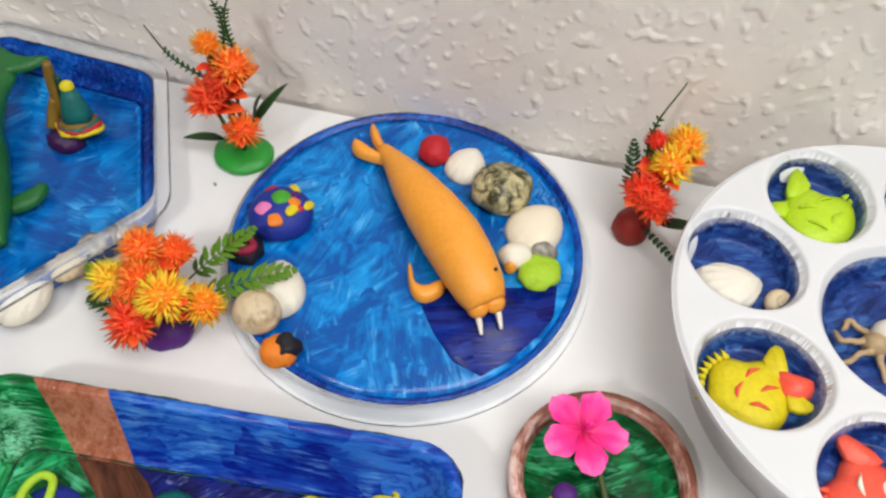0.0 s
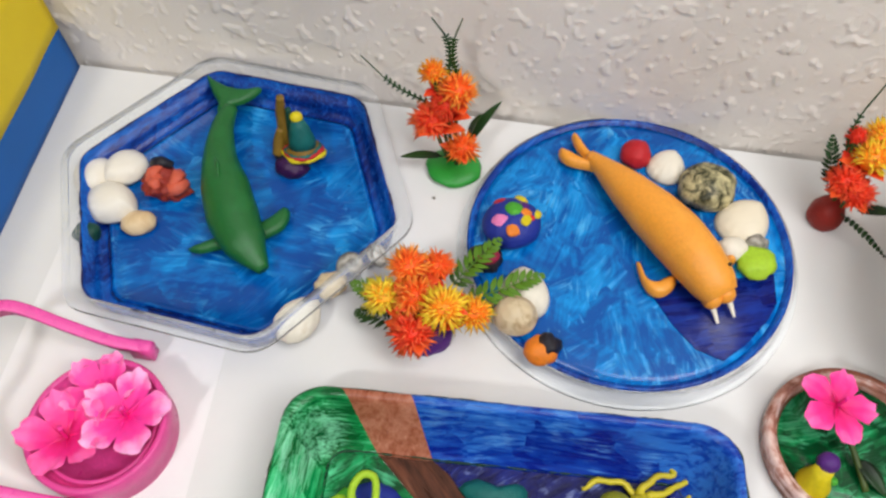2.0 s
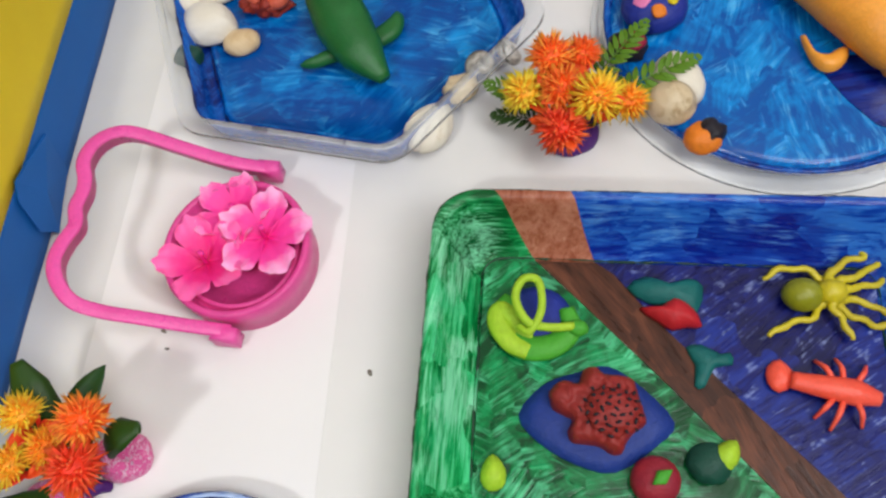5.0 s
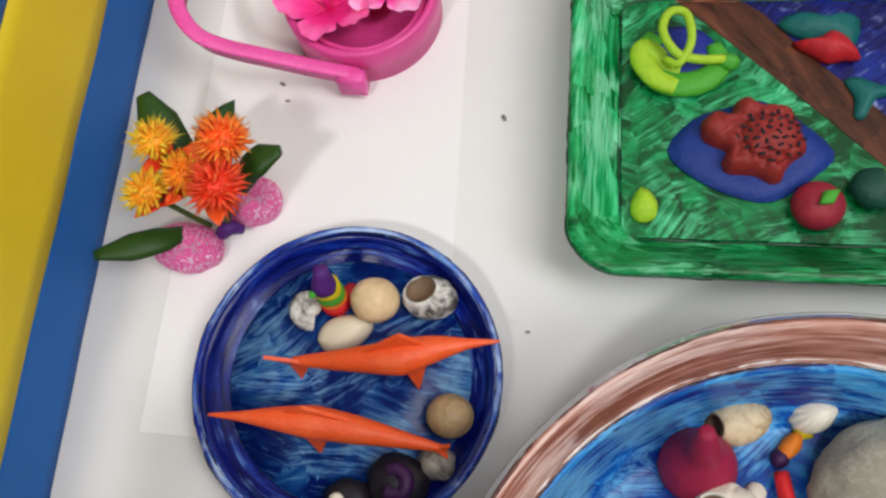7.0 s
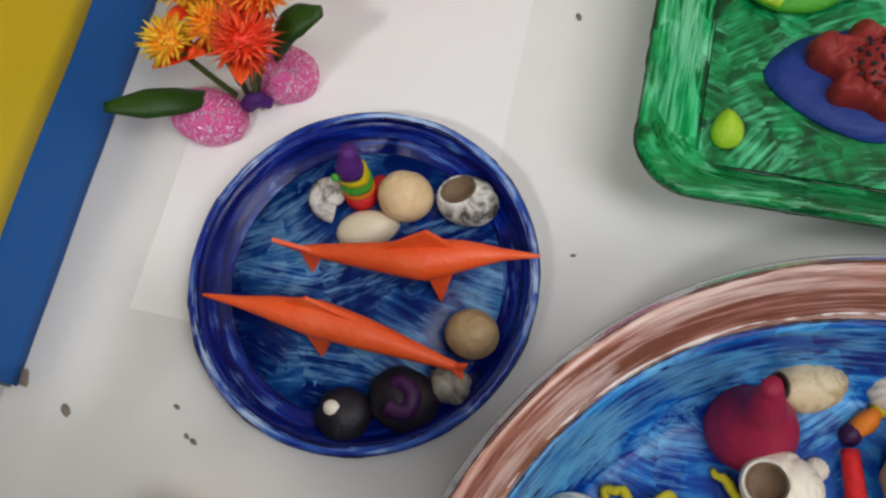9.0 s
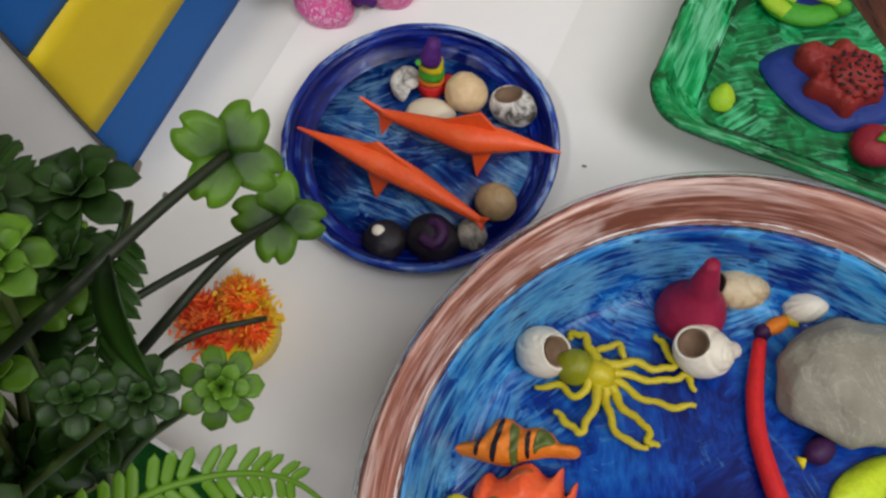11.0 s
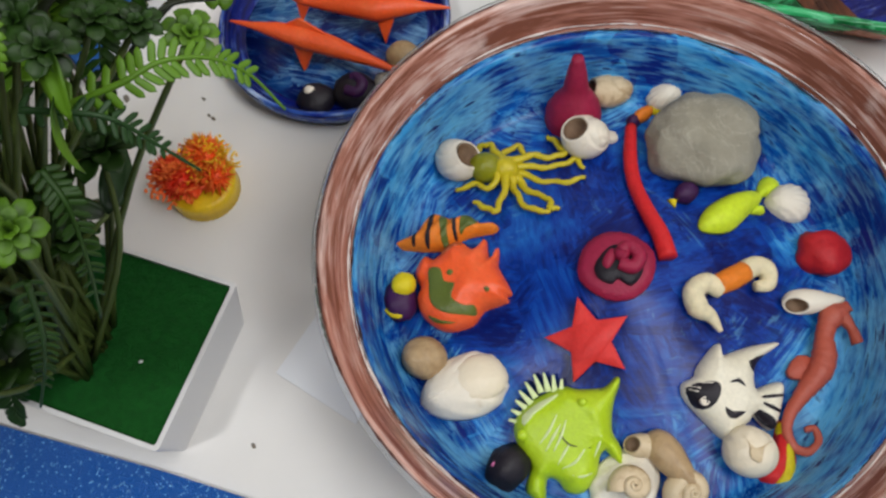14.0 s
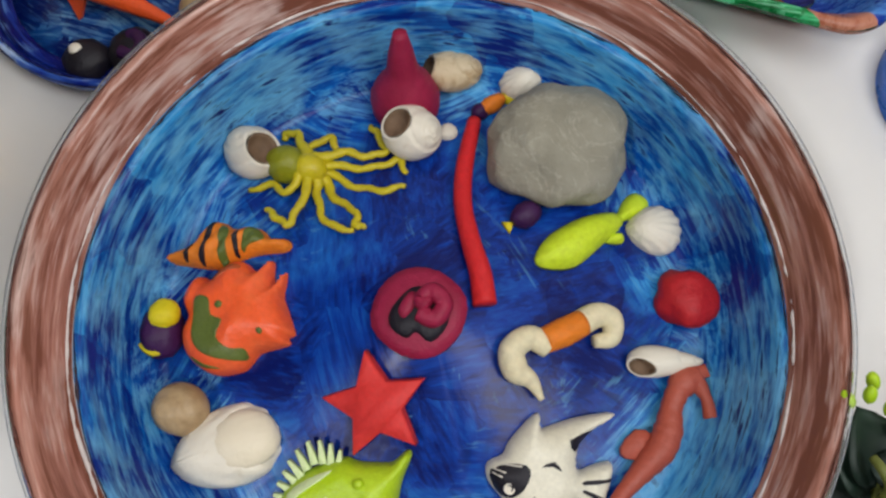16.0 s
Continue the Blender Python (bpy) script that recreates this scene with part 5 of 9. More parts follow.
    # striped clown fish
    t = thing("toy_fish", "orange striped dough fish with a pointed tail", "toy fish", lay(-0.0775, -0.0022), IN_TRAY)
    shape = dense(mm2([(-22.5, -11.8), (-21.5, -12.8), (-14.5, -10.8), (-5.5, -8.8), (0.5, -6.8), (4.5, -2.8), (8.5, 0.2), (13.5, 3.2), (20.5, 6.2), (22.0, 9.0), (19.5, 10.8), (13.5, 9.2), (9.5, 11.0), (4.5, 11.0), (-0.5, 8.2), (-6.5, 9.0), (-10.5, 7.2), (-12.5, 2.2), (-13.5, -2.8), (-18.5, -6.8)]), 3)
    high = shoulder(shape, 0.0085, 0.0062, 0.0015, lambda x, y: 0.0016 * noise.noise((x * 190, y * 190, 4)) + 0.0008 * math.sin((x * 0.9 - y * 0.35) * 1150))
    part("body", draped(shape, high, 0.0012, 0, 0.0), "orangeclay", t)
    for material, pts in (("olive", [(-4.5, 7.0), (-0.8, 6.0), (1.6, 0.0), (3.2, -5.2), (1.2, -6.2), (-1.6, 0.0)]), ("olive", [(5.5, 9.6), (9.5, 10.0), (13.0, 7.2), (9.2, 3.6), (7.6, 0.6), (6.2, 4.0)]), ("black", [(-8.6, 6.6), (-7.2, 7.0), (-5.8, 0.0), (-4.6, -7.6), (-6.4, -7.8), (-7.8, -1.0)]), ("black", [(2.3, 6.6), (3.6, 7.0), (5.2, 2.0), (6.2, -0.6), (5.2, -1.6), (3.6, 2.0)]), ("black", [(-13.2, -3.2), (-12.0, -3.0), (-11.2, -8.6), (-12.6, -9.0)])):
        part("stripe", draped(dense(mm2(pts), 3), high, 0.0010, 0.0004), material, t)
    # big orange fish
    t = thing("toy_fish", "orange plastic fish with olive green patches lying flat", "toy fish", lay(-0.0612, -0.0240), IN_TRAY)
    shape = dense(mm2([(21.2, 2.2), (19.4, 0.4), (20.8, -1.2), (17.0, -4.2), (11.6, -8.0), (9.4, -14.0), (6.2, -17.0), (0.2, -20.0), (-5.8, -20.2), (-11.8, -18.2), (-15.8, -15.0), (-18.6, -10.0), (-18.6, -5.2), (-22.6, -1.6), (-23.6, 4.0), (-21.4, 9.6), (-17.4, 8.8), (-14.8, 12.0), (-13.6, 15.2), (-8.8, 19.6), (-2.0, 17.6), (0.4, 19.2), (2.2, 23.4), (4.4, 18.6), (7.4, 14.6), (8.6, 21.2), (10.2, 17.0), (11.4, 12.8), (16.2, 8.0), (19.6, 4.4)]), 3)
    fin = lambda x, y: 0.0018 * math.exp(-(((x - 0.0035) / 0.0042) ** 2 + ((y + 0.0028) / 0.0055) ** 2)) + 0.0012 * math.exp(-(((x + 0.006) / 0.006) ** 2 + ((y - 0.012) / 0.003) ** 2)) - 0.0012 * math.exp(-((x + 0.0165) / 0.0014) ** 2) + 0.0005 * math.sin(x * 900 + y * 500) * (y > 0.012)
    high = shoulder(shape, 0.0118, 0.0098, 0.0020, fin)
    part("body", draped(shape, high, 0.0012, 0, 0.0), "fishorange", t)
    part("patch", draped(dense(mm2([(-14.8, 2.0), (-9.8, 3.4), (-6.0, -1.6), (-1.0, -1.8), (-0.6, -7.6), (5.0, -9.6), (9.2, -8.0), (9.8, -11.4), (5.2, -13.6), (-2.8, -14.6), (-8.8, -12.0), (-12.2, -5.0)]), 3), high, 0.0011, 0.0003), "olive", t, "olive green painted patch")
    part("stripe", draped(dense(mm2([(-9.4, -17.0), (-2.8, -17.8), (3.2, -17.0), (-1.8, -18.8), (-6.8, -18.8)]), 2), high, 0.0010, 0.0003), "olive", t, "olive painted stripe")
    part("patch", draped(dense(mm2([(-13.6, 10.6), (-10.8, 15.4), (-7.4, 17.8), (-5.4, 16.8), (-8.8, 13.4), (-11.6, 9.4)]), 2), high, 0.0011, 0.0003), "fishbrown", t, "dull brown painted back")
    for x, y, r in ((-4.8, 2.6, 1.3), (13.0, -0.6, 1.0)):
        part("eye", draped([(x * 0.001 + r * 0.001 * math.cos(a / 2), y * 0.001 + r * 0.001 * math.sin(a / 2)) for a in range(12)], high, 0.0008, 0.0005), "olive", t)
    # purple and yellow lump
    t = thing("dough_figure", "purple dough snail with a yellow cap", "dough figure", lay(-0.0868, -0.0378, 20), IN_TRAY)
    part("body", blob(0.0078, 0.0098, 0.0068, 0.14, 1.8, 6, 3), "purple", t)
    part("cap", blob(0.0054, 0.0054, 0.0046, 0.1, 1.6, 3, 3), "yellowclay", t, "yellow ring cap", at(0.0020, 0.0055, 0.0068))
    part("stripe", worm([(-0.006, -0.005, 0.007), (-0.001, -0.008, 0.007), (0.005, -0.005, 0.006)], 0.0011, 0.0011, n=4, seg=6), "yellowclay", t, "thin yellow stripe")
    moon_shell("sea_shell", "round tan moon shell", here(-0.0675, -0.0590), 0.0098, "shell_brown", 0, SHELLS, (-0.3, -0.4, 0.8))
    big = cockle("sea_shell", "large white ribbed cockle shell with a smooth worn back", here(-0.0480, -0.0645), 0.0395, 0.0270, 42, "shell", 0.40, SHELLS)
    worn = blob(0.0122, 0.0100, 0.0052, 0.07, 1.4, 6, 3, 0.2)
    part("worn_back", worn, "shell_smooth", big, "smooth cream worn back", at(0.0066, 0.0, 0.0050, 0, 0, 8))
    # starfish
    pts = []
    for k in range(10):
        a, r = radians(122 + 36 * k), 0.0180 if k % 2 == 0 else 0.0087
        pts.append((r * math.cos(a), r * math.sin(a)))
    fine = []
    for i in range(10):
        a, b = pts[i], pts[(i + 1) % 10]
        fine += [(a[0] + (b[0] - a[0]) * k / 3, a[1] + (b[1] - a[1]) * k / 3) for k in range(3)]
    solid("foam_star", slab(fine, 0.0062, 0.0008), "starred", "flat red five-pointed starfish", "toy starfish", lay(-0.0050, -0.0325), IN_TRAY)
    # cream and orange prawn
    t = thing("dough_prawn", "cream dough prawn with an orange middle and curled ends", "dough figure", at(0, 0), IN_TRAY)
    part("claw", worm(follow([(44.0, -11.7), (38.4, -7.6), (32.5, -6.4), (29.1, -1.0), (33.0, 5.2), (39.8, 5.2)], 0.0042), 0.0010, 0.0028, 0.0046, 0.0044, 0.0042, 0.0040, seg=12), "creamclay", t)
    part("middle", worm(follow([(37.9, 6.2), (42.9, 11.6), (47.9, 17.6)], 0.0048), 0.0044, 0.0050, 0.0046, seg=12), "orangeclay", t, "orange middle")
    part("tail", worm(follow([(46.7, 16.3), (51.9, 22.6), (57.4, 23.3), (58.9, 17.2), (54.0, 13.5)], 0.0042), 0.0046, 0.0044, 0.0040, 0.0034, 0.0022, seg=12), "creamclay", t)
    # seahorse with shell and flame
    t = thing("toy_seahorse", "terracotta plastic seahorse with a curled tail", "toy seahorse", at(0, 0, on_tray(0.088, -0.01)), IN_TRAY)
    spine = smooth_line(mm([(91.5, 17.5), (88.0, 14.0), (86.5, 9.0), (86.2, 3.0), (87.4, -4.0), (87.0, -11.0), (84.0, -18.5), (81.0, -26.0), (78.6, -33.0), (78.6, -40.0), (82.5, -45.5), (88.0, -45.6), (91.0, -40.5), (88.6, -35.8), (85.2, -37.6)], 0.0060), 7)
    r = taper(len(spine), 0.0036, 0.0052, 0.0044, 0.0042, 0.0056, 0.0058, 0.0046, 0.0034, 0.0027, 0.0023, 0.0021, 0.0020, 0.0018, 0.0016, 0.0012)
    r = [v * 0.9 * (1 + 0.03 * math.cos(i * 1.57)) if i > 12 else v for i, v in enumerate(r)]
    part("body", sweep(spine, r, [v * 0.86 for v in r], 14), "seahorse", t)
    part("snout", worm(mm([(90.5, 15.5), (96.0, 11.0), (99.6, 5.0)], 0.0056), 0.0038, 0.0020, 0.0026, seg=10), "seahorse", t)
    part("crest", slab(mm2([(86.5, 17.0), (92.0, 21.5), (95.0, 18.0), (90.0, 15.0)]), 0.0040, 0.0004, 0.004), "seahorse", t)
    part("back_fin", slab(dense(mm2([(83.0, -7.6), (77.2, -8.0), (74.4, -15.6), (77.2, -18.2), (83.0, -15.6)]), 2), 0.0034, 0.0006, 0.003), "seahorse", t)
    moon_shell("sea_shell", "pointed cream conch shell lying against the seahorse", here(0.0790, 0.0172), 0.0080, "shell", 22, SHELLS, (0.95, 0.0, 0.25), (-0.72, -0.42, 0.50), 0.55, 1.60, 0.6)
    t = thing("dough_flame", "red dough flame with a yellow streak", "dough figure", lay(0.0800, -0.0515), IN_TRAY)
    shape = dense(mm2([(-4.4, 15.8), (1.0, 11.6), (4.6, 4.5), (7.2, -10.5), (1.0, -12.6), (-7.4, -8.8), (-5.2, -0.5), (-4.4, 7.5)]), 4)
    high = shoulder(shape, 0.0075, 0.0060, 0.0015, lambda x, y: 0.0008 * noise.noise((x * 200, y * 200, 3)))
    part("base", draped(shape, high, 0.0011, 0, 0.0), "red_bright", t)
    part("streak", draped(dense(mm2([(-0.6, 6.0), (2.8, 3.5), (5.8, -10.5), (-1.6, -11.4), (0.4, -3.5)]), 3), high, 0.0011, 0.0004), "yellowclay", t, "yellow streak")
    part("streak", draped(dense(mm2([(-4.2, 14.4), (0.2, 11.4), (-1.8, 10.6), (-4.2, 9.5)]), 3), high, 0.0011, 0.0004), "yellowclay", t, "yellow tip")
    # white fish with dark markings
    t = thing("toy_fish", "cream plastic angelfish with black markings", "toy fish", lay(0.0551, -0.0334), IN_TRAY)
    shape = dense(mm2([(-21.0, -2.8), (-19.2, -7.6), (-14.1, -10.8), (-8.1, -13.8), (1.9, -18.0), (4.2, -13.4), (8.6, -8.0), (9.9, -4.4), (17.6, -8.0), (20.0, -3.0), (18.6, 11.6), (13.6, 10.0), (8.0, 5.6), (5.2, 11.4), (5.6, 17.0), (13.2, 27.6), (3.0, 22.6), (-4.1, 17.4), (-8.9, 13.8), (-11.6, 18.2), (-15.1, 11.6), (-17.1, 5.4), (-17.3, 1.4)]), 3)
    curve = lambda x, y: 0.0016 * math.exp(-(((x + 0.0125) / 0.0022) ** 2 + ((y - 0.011) / 0.006) ** 2)) - 0.0030 * max(0.0, min(1.0, (x - 0.008) / 0.003)) - 0.0026 * max(0.0, min(1.0, (y - 0.016) / 0.004)) + 0.0005 * math.sin(y * 1500) * (x > 0.009)
    high = shoulder(shape, 0.0098, 0.0090, 0.0020, curve)
    part("body", draped(shape, high, 0.0012, 0, 0.0), "cream", t)
    for pts, name in (([(-20.3, -4.2), (-16.1, -0.2), (-11.1, 1.6), (-8.9, -0.6), (-9.1, -5.8), (-11.1, -9.6), (-14.1, -10.4), (-18.1, -8.0)], "face_patch"), ([(-0.6, 14.2), (6.6, 19.8), (4.4, 15.2), (3.2, 11.2)], "marking"), ([(-6.3, 3.0), (-3.1, 6.0), (0.4, 4.0), (-3.1, 4.4)], "marking"), ([(-5.3, -6.6), (-2.1, -7.2), (3.2, -5.4), (0.2, -9.4), (-3.1, -9.6)], "marking"),
                      ([(9.9, 3.8), (18.2, 7.6), (18.2, 6.4), (9.9, 2.6)], "marking"), ([(10.6, 1.2), (18.2, 1.0), (18.2, -0.4), (10.6, 0.2)], "marking"), ([(9.2, -3.0), (11.0, -2.0), (19.2, -4.4), (17.8, -7.4), (10.2, -5.4)], "marking"), ([(1.9, -15.4), (4.9, -11.2), (4.4, -13.6)], "marking")):
        part(name, draped(dense(mm2(pts), 2), high, 0.0010, 0.0004), "black", t, "black painted marking")
    part("eye", lathe([(0, 0.0006), (0.0007, 0.0006), (0.0009, 0.0), (0.0013, 0.0), (0.0013, 0.0007), (0.0018, 0.0007), (0.0018, -0.0010), (0, -0.0010)], 20), "ivory", t, "pale ringed eye", at(-0.0134, -0.0072, high(-0.0134, -0.0072) + 0.0004))
    for x0, y0, x1, y1 in ((-19.6, -3.4, -16.4, -3.0), (-19.8, -4.6, -16.8, -4.6), (-17.0, -0.8, -12.4, 0.8)):
        part("line", worm([(x0 * 0.001, y0 * 0.001, high(x0 * 0.001, y0 * 0.001) + 0.0004), (x1 * 0.001, y1 * 0.001, high(x1 * 0.001, y1 * 0.001) + 0.0005)], 0.0003, 0.0003, n=3, seg=5), "ivory", t, "thin pale line")
    # lime fish
    t = thing("toy_fish", "lime green plastic fish with white stripes and a spiny fin", "toy fish", lay(-0.0001, -0.0648), IN_TRAY)
    shape = dense(mm2([(9.1, 23.0), (11.2, 22.0), (11.2, 13.8), (12.1, 7.8), (14.1, 1.8), (19.1, -3.2), (21.1, -9.4), (16.1, -7.2), (13.0, -5.8), (12.1, -10.2), (13.1, -16.2), (10.1, -24.2), (4.1, -26.2), (-0.9, -23.2), (-4.9, -24.0), (-2.9, -32.2), (-5.9, -33.4), (-11.9, -31.2), (-12.7, -21.2), (-18.9, -16.2), (-22.7, -11.2), (-23.9, -6.2), (-22.9, -2.2), (-18.6, 4.8), (-9.9, 12.6), (-4.9, 13.4), (1.1, 15.4), (6.1, 17.8)]), 3)
    ridge = lambda x, y: 0.0010 * math.exp(-((math.hypot((x + 0.004) / 0.0150, (y + 0.006) / 0.0155) - 1) / 0.10) ** 2) - 0.0030 * max(0.0, min(1.0, (-0.0215 - y) / 0.003)) - 0.0020 * max(0.0, min(1.0, (x - 0.0125) / 0.002)) - 0.0022 * max(0.0, min(1.0, (y - 0.014) / 0.003))
    high = shoulder(shape, 0.0112, 0.0092, 0.0020, ridge)
    part("body", draped(shape, high, 0.0012, 0, 0.0), "lime", t)
    for x, y in ((-26.4, -6.6), (-26.6, -2.6), (-26.2, 1.6), (-25.8, 5.6), (-24.6, 9.8), (-22.2, 13.8), (-18.6, 15.6), (-14.8, 16.0), (-11.0, 15.4)):
        tip, foot = Vector((x, y)), Vector((x, y)) * 0.68 + Vector((-6, -5)) * 0.32
        s = (tip - foot).normalized().orthogonal() * 1.35
        part("spine", slab(mm2([tuple(foot + s), tuple(tip + s * 0.35), tuple(tip - s * 0.35), tuple(foot - s)]), 0.0028, 0.0003, 0.002), "palelime", t, "white-tipped spine")
    part("pale_fin", draped(dense(mm2([(-21.6, -3.4), (-17.4, 3.4), (-10.6, 9.6), (-12.6, 5.8), (-17.2, -0.8), (-19.6, -6.4)]), 2), high, 0.0011, 0.0003), "palelime", t, "pale foot of the spiny fin")
    for (x0, y0), (x1, y1), (x2, y2) in (((-8.9, 1.8), (-9.9, -5.2), (-11.9, -11.2)), ((-4.9, 0.8), (-4.9, -5.2), (-5.9, -12.2)), ((-0.9, -7.2), (-1.9, -11.2), (-2.9, -16.2)), ((5.1, -7.2), (3.1, -13.2), (-0.9, -17.2)), ((9.6, -0.2), (9.8, -4.2), (9.6, -9.2)), ((3.6, -18.2), (7.0, -17.6), (10.6, -15.2)), ((-6.4, -1.2), (-7.6, -6.4), (-8.8, -13.0))):
        pts = [(x * 0.001, y * 0.001, high(x * 0.001, y * 0.001) - 0.0001) for x, y in ((x0, y0), (x1, y1), (x2, y2))]
        part("stripe", worm(pts, 0.0003, 0.0007, 0.0003, n=5, seg=6), "palelime", t, "white painted stripe")
    part("line", worm([(x * 0.001, y * 0.001, high(x * 0.001, y * 0.001) - 0.0001) for x, y in ((-5.9, -4.6), (-0.9, -7.6), (7.1, -6.2))], 0.0003, 0.0005, 0.0003, n=5, seg=6), "olive", t, "thin olive mouth line")
    for x, y, r in ((-0.9, 9.4, 0.0019), (-19.2, -10.2, 0.0024)):
        part("eye", blob(r, r, r * 0.7, 0.0, 1, 1, 2, 0.3), "lime", t, "", at(x * 0.001, y * 0.001, high(x * 0.001, y * 0.001) - 0.0004))
    # black fish and the shells along the near side
    t = thing("dough_fish", "black dough fish with pink spots", "dough figure", lay(-0.0212, -0.0900, 70), IN_TRAY)
    part("body", blob(0.0105, 0.0082, 0.0085, 0.14, 1.5, 9, 3), "black", t)
    for x, y in ((0.004, 0.002), (-0.003, 0.004)):
        part("spot", blob(0.0019, 0.0015, 0.0012, 0.1, 1.5, 1, 2, 0.3), "pinkclay", t, "pink dot", at(x, y, 0.0098))
    moon_shell("sea_shell", "tan conch shell in a heap of shells", here(0.0385, -0.0668), 0.0092, "shell_brown", -35, SHELLS, (0.8, 0.2, 0.5), None, 0.6, 1.5, 0.5)
    snail_shell("sea_shell", "tan spiral shell in a heap of shells", here(0.0470, -0.0742), 0.0105, "shell_tan", 40, 20, SHELLS)
    moon_shell("sea_shell", "small cream conch with an open end", here(0.0290, -0.0640), 0.0066, "shell_tan", 18, SHELLS, (0.9, 0.1, 0.3), (-0.8, 0.0, 0.45), 0.6, 1.5, 0.5)
    cockle("sea_shell", "white cockle holding a spiral shell", here(0.0248, -0.0793), 0.0330, 0.0250, 250, "shell", 0.30, SHELLS)
    snail_shell("sea_shell", "tan spiral shell lying on a white cockle", (0.0262, -0.0820, on_tray(0.0262, -0.082) + 0.0068), 0.0092, "shell_tan", 0, 0, SHELLS)
    rounded = moon_shell("sea_shell", "cream round shell below the white fish", here(0.0660, -0.0535), 0.0108, "shell_smooth", 0, SHELLS, (-0.5, 0.5, 0.7))
    lip = draped(dense(mm2([(-6.0, 3.6), (-0.5, -0.6), (5.6, 5.0), (2.6, 0.6), (2.8, -5.0), (-1.6, -4.0), (-3.0, 0.4)]), 3), lambda x, y: 0.0108 * 0.86 * math.sqrt(max(0.02, 1 - (x / 0.0108) ** 2 - (y / 0.0099) ** 2)), 0.0010, 0.0005)
    part("lip", lip, "shell_tan", rounded, "tan folded lip")


tray_things()


# ---- the small dish ----
def dish_things():
    F = 0.0037
    group = "shells and dough in the small dish"

    def swordfish(label, line, w, h, tail, back, fin, tailfin, group):
        t = thing("toy_swordfish", label, "toy swordfish", at(0, 0), group)
        ln = smooth_line(line, 6)
        part("body", sweep(ln, taper(len(ln), *w), taper(len(ln), *h), 14), "sword", t)
        for pts, name in ((tail, "tail_fin"), (back, "back_fin"), (fin, "side_fin"), (tailfin, "lower_fin")):
            bm = bmesh.new()
            A = [Vector(p) * 0.001 for p in pts]
            nrm = (A[1] - A[0]).cross(A[2] - A[0]).normalized() * 0.0007
            f = [[bm.verts.new(p + s * nrm) for p in A] for s in (-1, 1)]
            bm.faces.new(f[0])
            bm.faces.new(list(reversed(f[1])))
            for i in range(len(A)):
                j = (i + 1) % len(A)
                bm.faces.new((f[0][i], f[0][j], f[1][j], f[1][i]))
            part(name, bm, "sword", t, "", smooth=False)
        return t
    swordfish("orange plastic swordfish standing on its fins in the dish", [(-0.1900, 0.0925, 0.0175), (-0.180, 0.0940, 0.0175), (-0.163, 0.0966, 0.0180), (-0.150, 0.0992, 0.0185), (-0.138, 0.1035, 0.0190), (-0.126, 0.1068, 0.0195), (-0.1148, 0.1090, 0.0200)],
              (0.0016, 0.0030, 0.0052, 0.0072, 0.0050, 0.0020, 0.0005), (0.0016, 0.0030, 0.0048, 0.0060, 0.0046, 0.0018, 0.0005),
              [(-186, 92.5, 19), (-199, 91.5, 24), (-191, 92, 17), (-189.5, 91, 14)], [(-166, 97.5, 21), (-149.5, 104.5, 31), (-140, 104, 22), (-150, 100, 20)], [(-150, 97, 16), (-143.5, 90.5, 4), (-140.5, 98, 16)], [(-191, 92, 17), (-188.5, 88.5, 6), (-184, 92, 16)], "swordfish in the dish")
    swordfish("orange plastic swordfish with its beak towards the dish's edge", [(-0.2165, 0.0690, 0.0195), (-0.204, 0.0700, 0.0192), (-0.192, 0.0710, 0.0188), (-0.178, 0.0716, 0.0182), (-0.162, 0.0712, 0.0175), (-0.146, 0.0703, 0.0165), (-0.1305, 0.0692, 0.0155)],
              (0.0005, 0.0020, 0.0042, 0.0062, 0.0052, 0.0032, 0.0014), (0.0005, 0.0020, 0.0040, 0.0054, 0.0046, 0.0030, 0.0014),
              [(-134, 69, 16), (-127.5, 70.5, 18), (-129, 68.6, 15), (-128, 66.5, 14)], [(-190, 73, 21), (-180.5, 75.5, 27), (-160, 73.5, 20), (-175, 72, 20)], [(-184, 69.5, 15), (-176.5, 62.5, 4), (-174, 69, 15)], [(-180, 69, 14), (-176, 63, 4), (-172, 68, 14)], "swordfish in the dish")
    snail_shell("sea_shell", "mottled black and white snail shell in the dish", (-0.1920, 0.1158, F), 0.0086, "shell_mott", 80, 20, group)
    t = thing("dough_figure", "rainbow-banded dough tower in the dish", "dough figure", at(-0.1815, 0.1195, F), group)
    for i, (mat_name, z0, z1, r0, r1) in enumerate((("red_bright", 0.0, 0.0070, 0.0058, 0.0056), ("orangeclay", 0.0070, 0.0100, 0.0056, 0.0054), ("greenclay", 0.0100, 0.0150, 0.0055, 0.0053), ("yellowclay", 0.0150, 0.0200, 0.0052, 0.0046), ("cap_purple", 0.0200, 0.0300, 0.0046, 0.0030))):
        part("band", sweep([(0.0, 0.0003 * k * i, z0 + (z1 - z0) * k / 4) for k in range(5)], [r0 * 0.96, r0 * 1.03, (r0 + r1) / 2 * 1.04, r1 * 1.02, r1 * 0.92], [r0 * 0.96, r0 * 1.03, (r0 + r1) / 2 * 1.04, r1 * 1.02, r1 * 0.92], 16), mat_name, t)
    part("green_dot", blob(0.0016, 0.0016, 0.0014, 0.1, 1.5, 2, 2), "greenclay", t, "", at(-0.0035, -0.003, 0.021))
    lump("dough_bit", "bit of red dough beside the rainbow tower", "dough ball", (-0.1755, 0.1235, F), (0.0042, 0.0040, 0.0046), "redclay", 0, 0.15, 3, group=group)
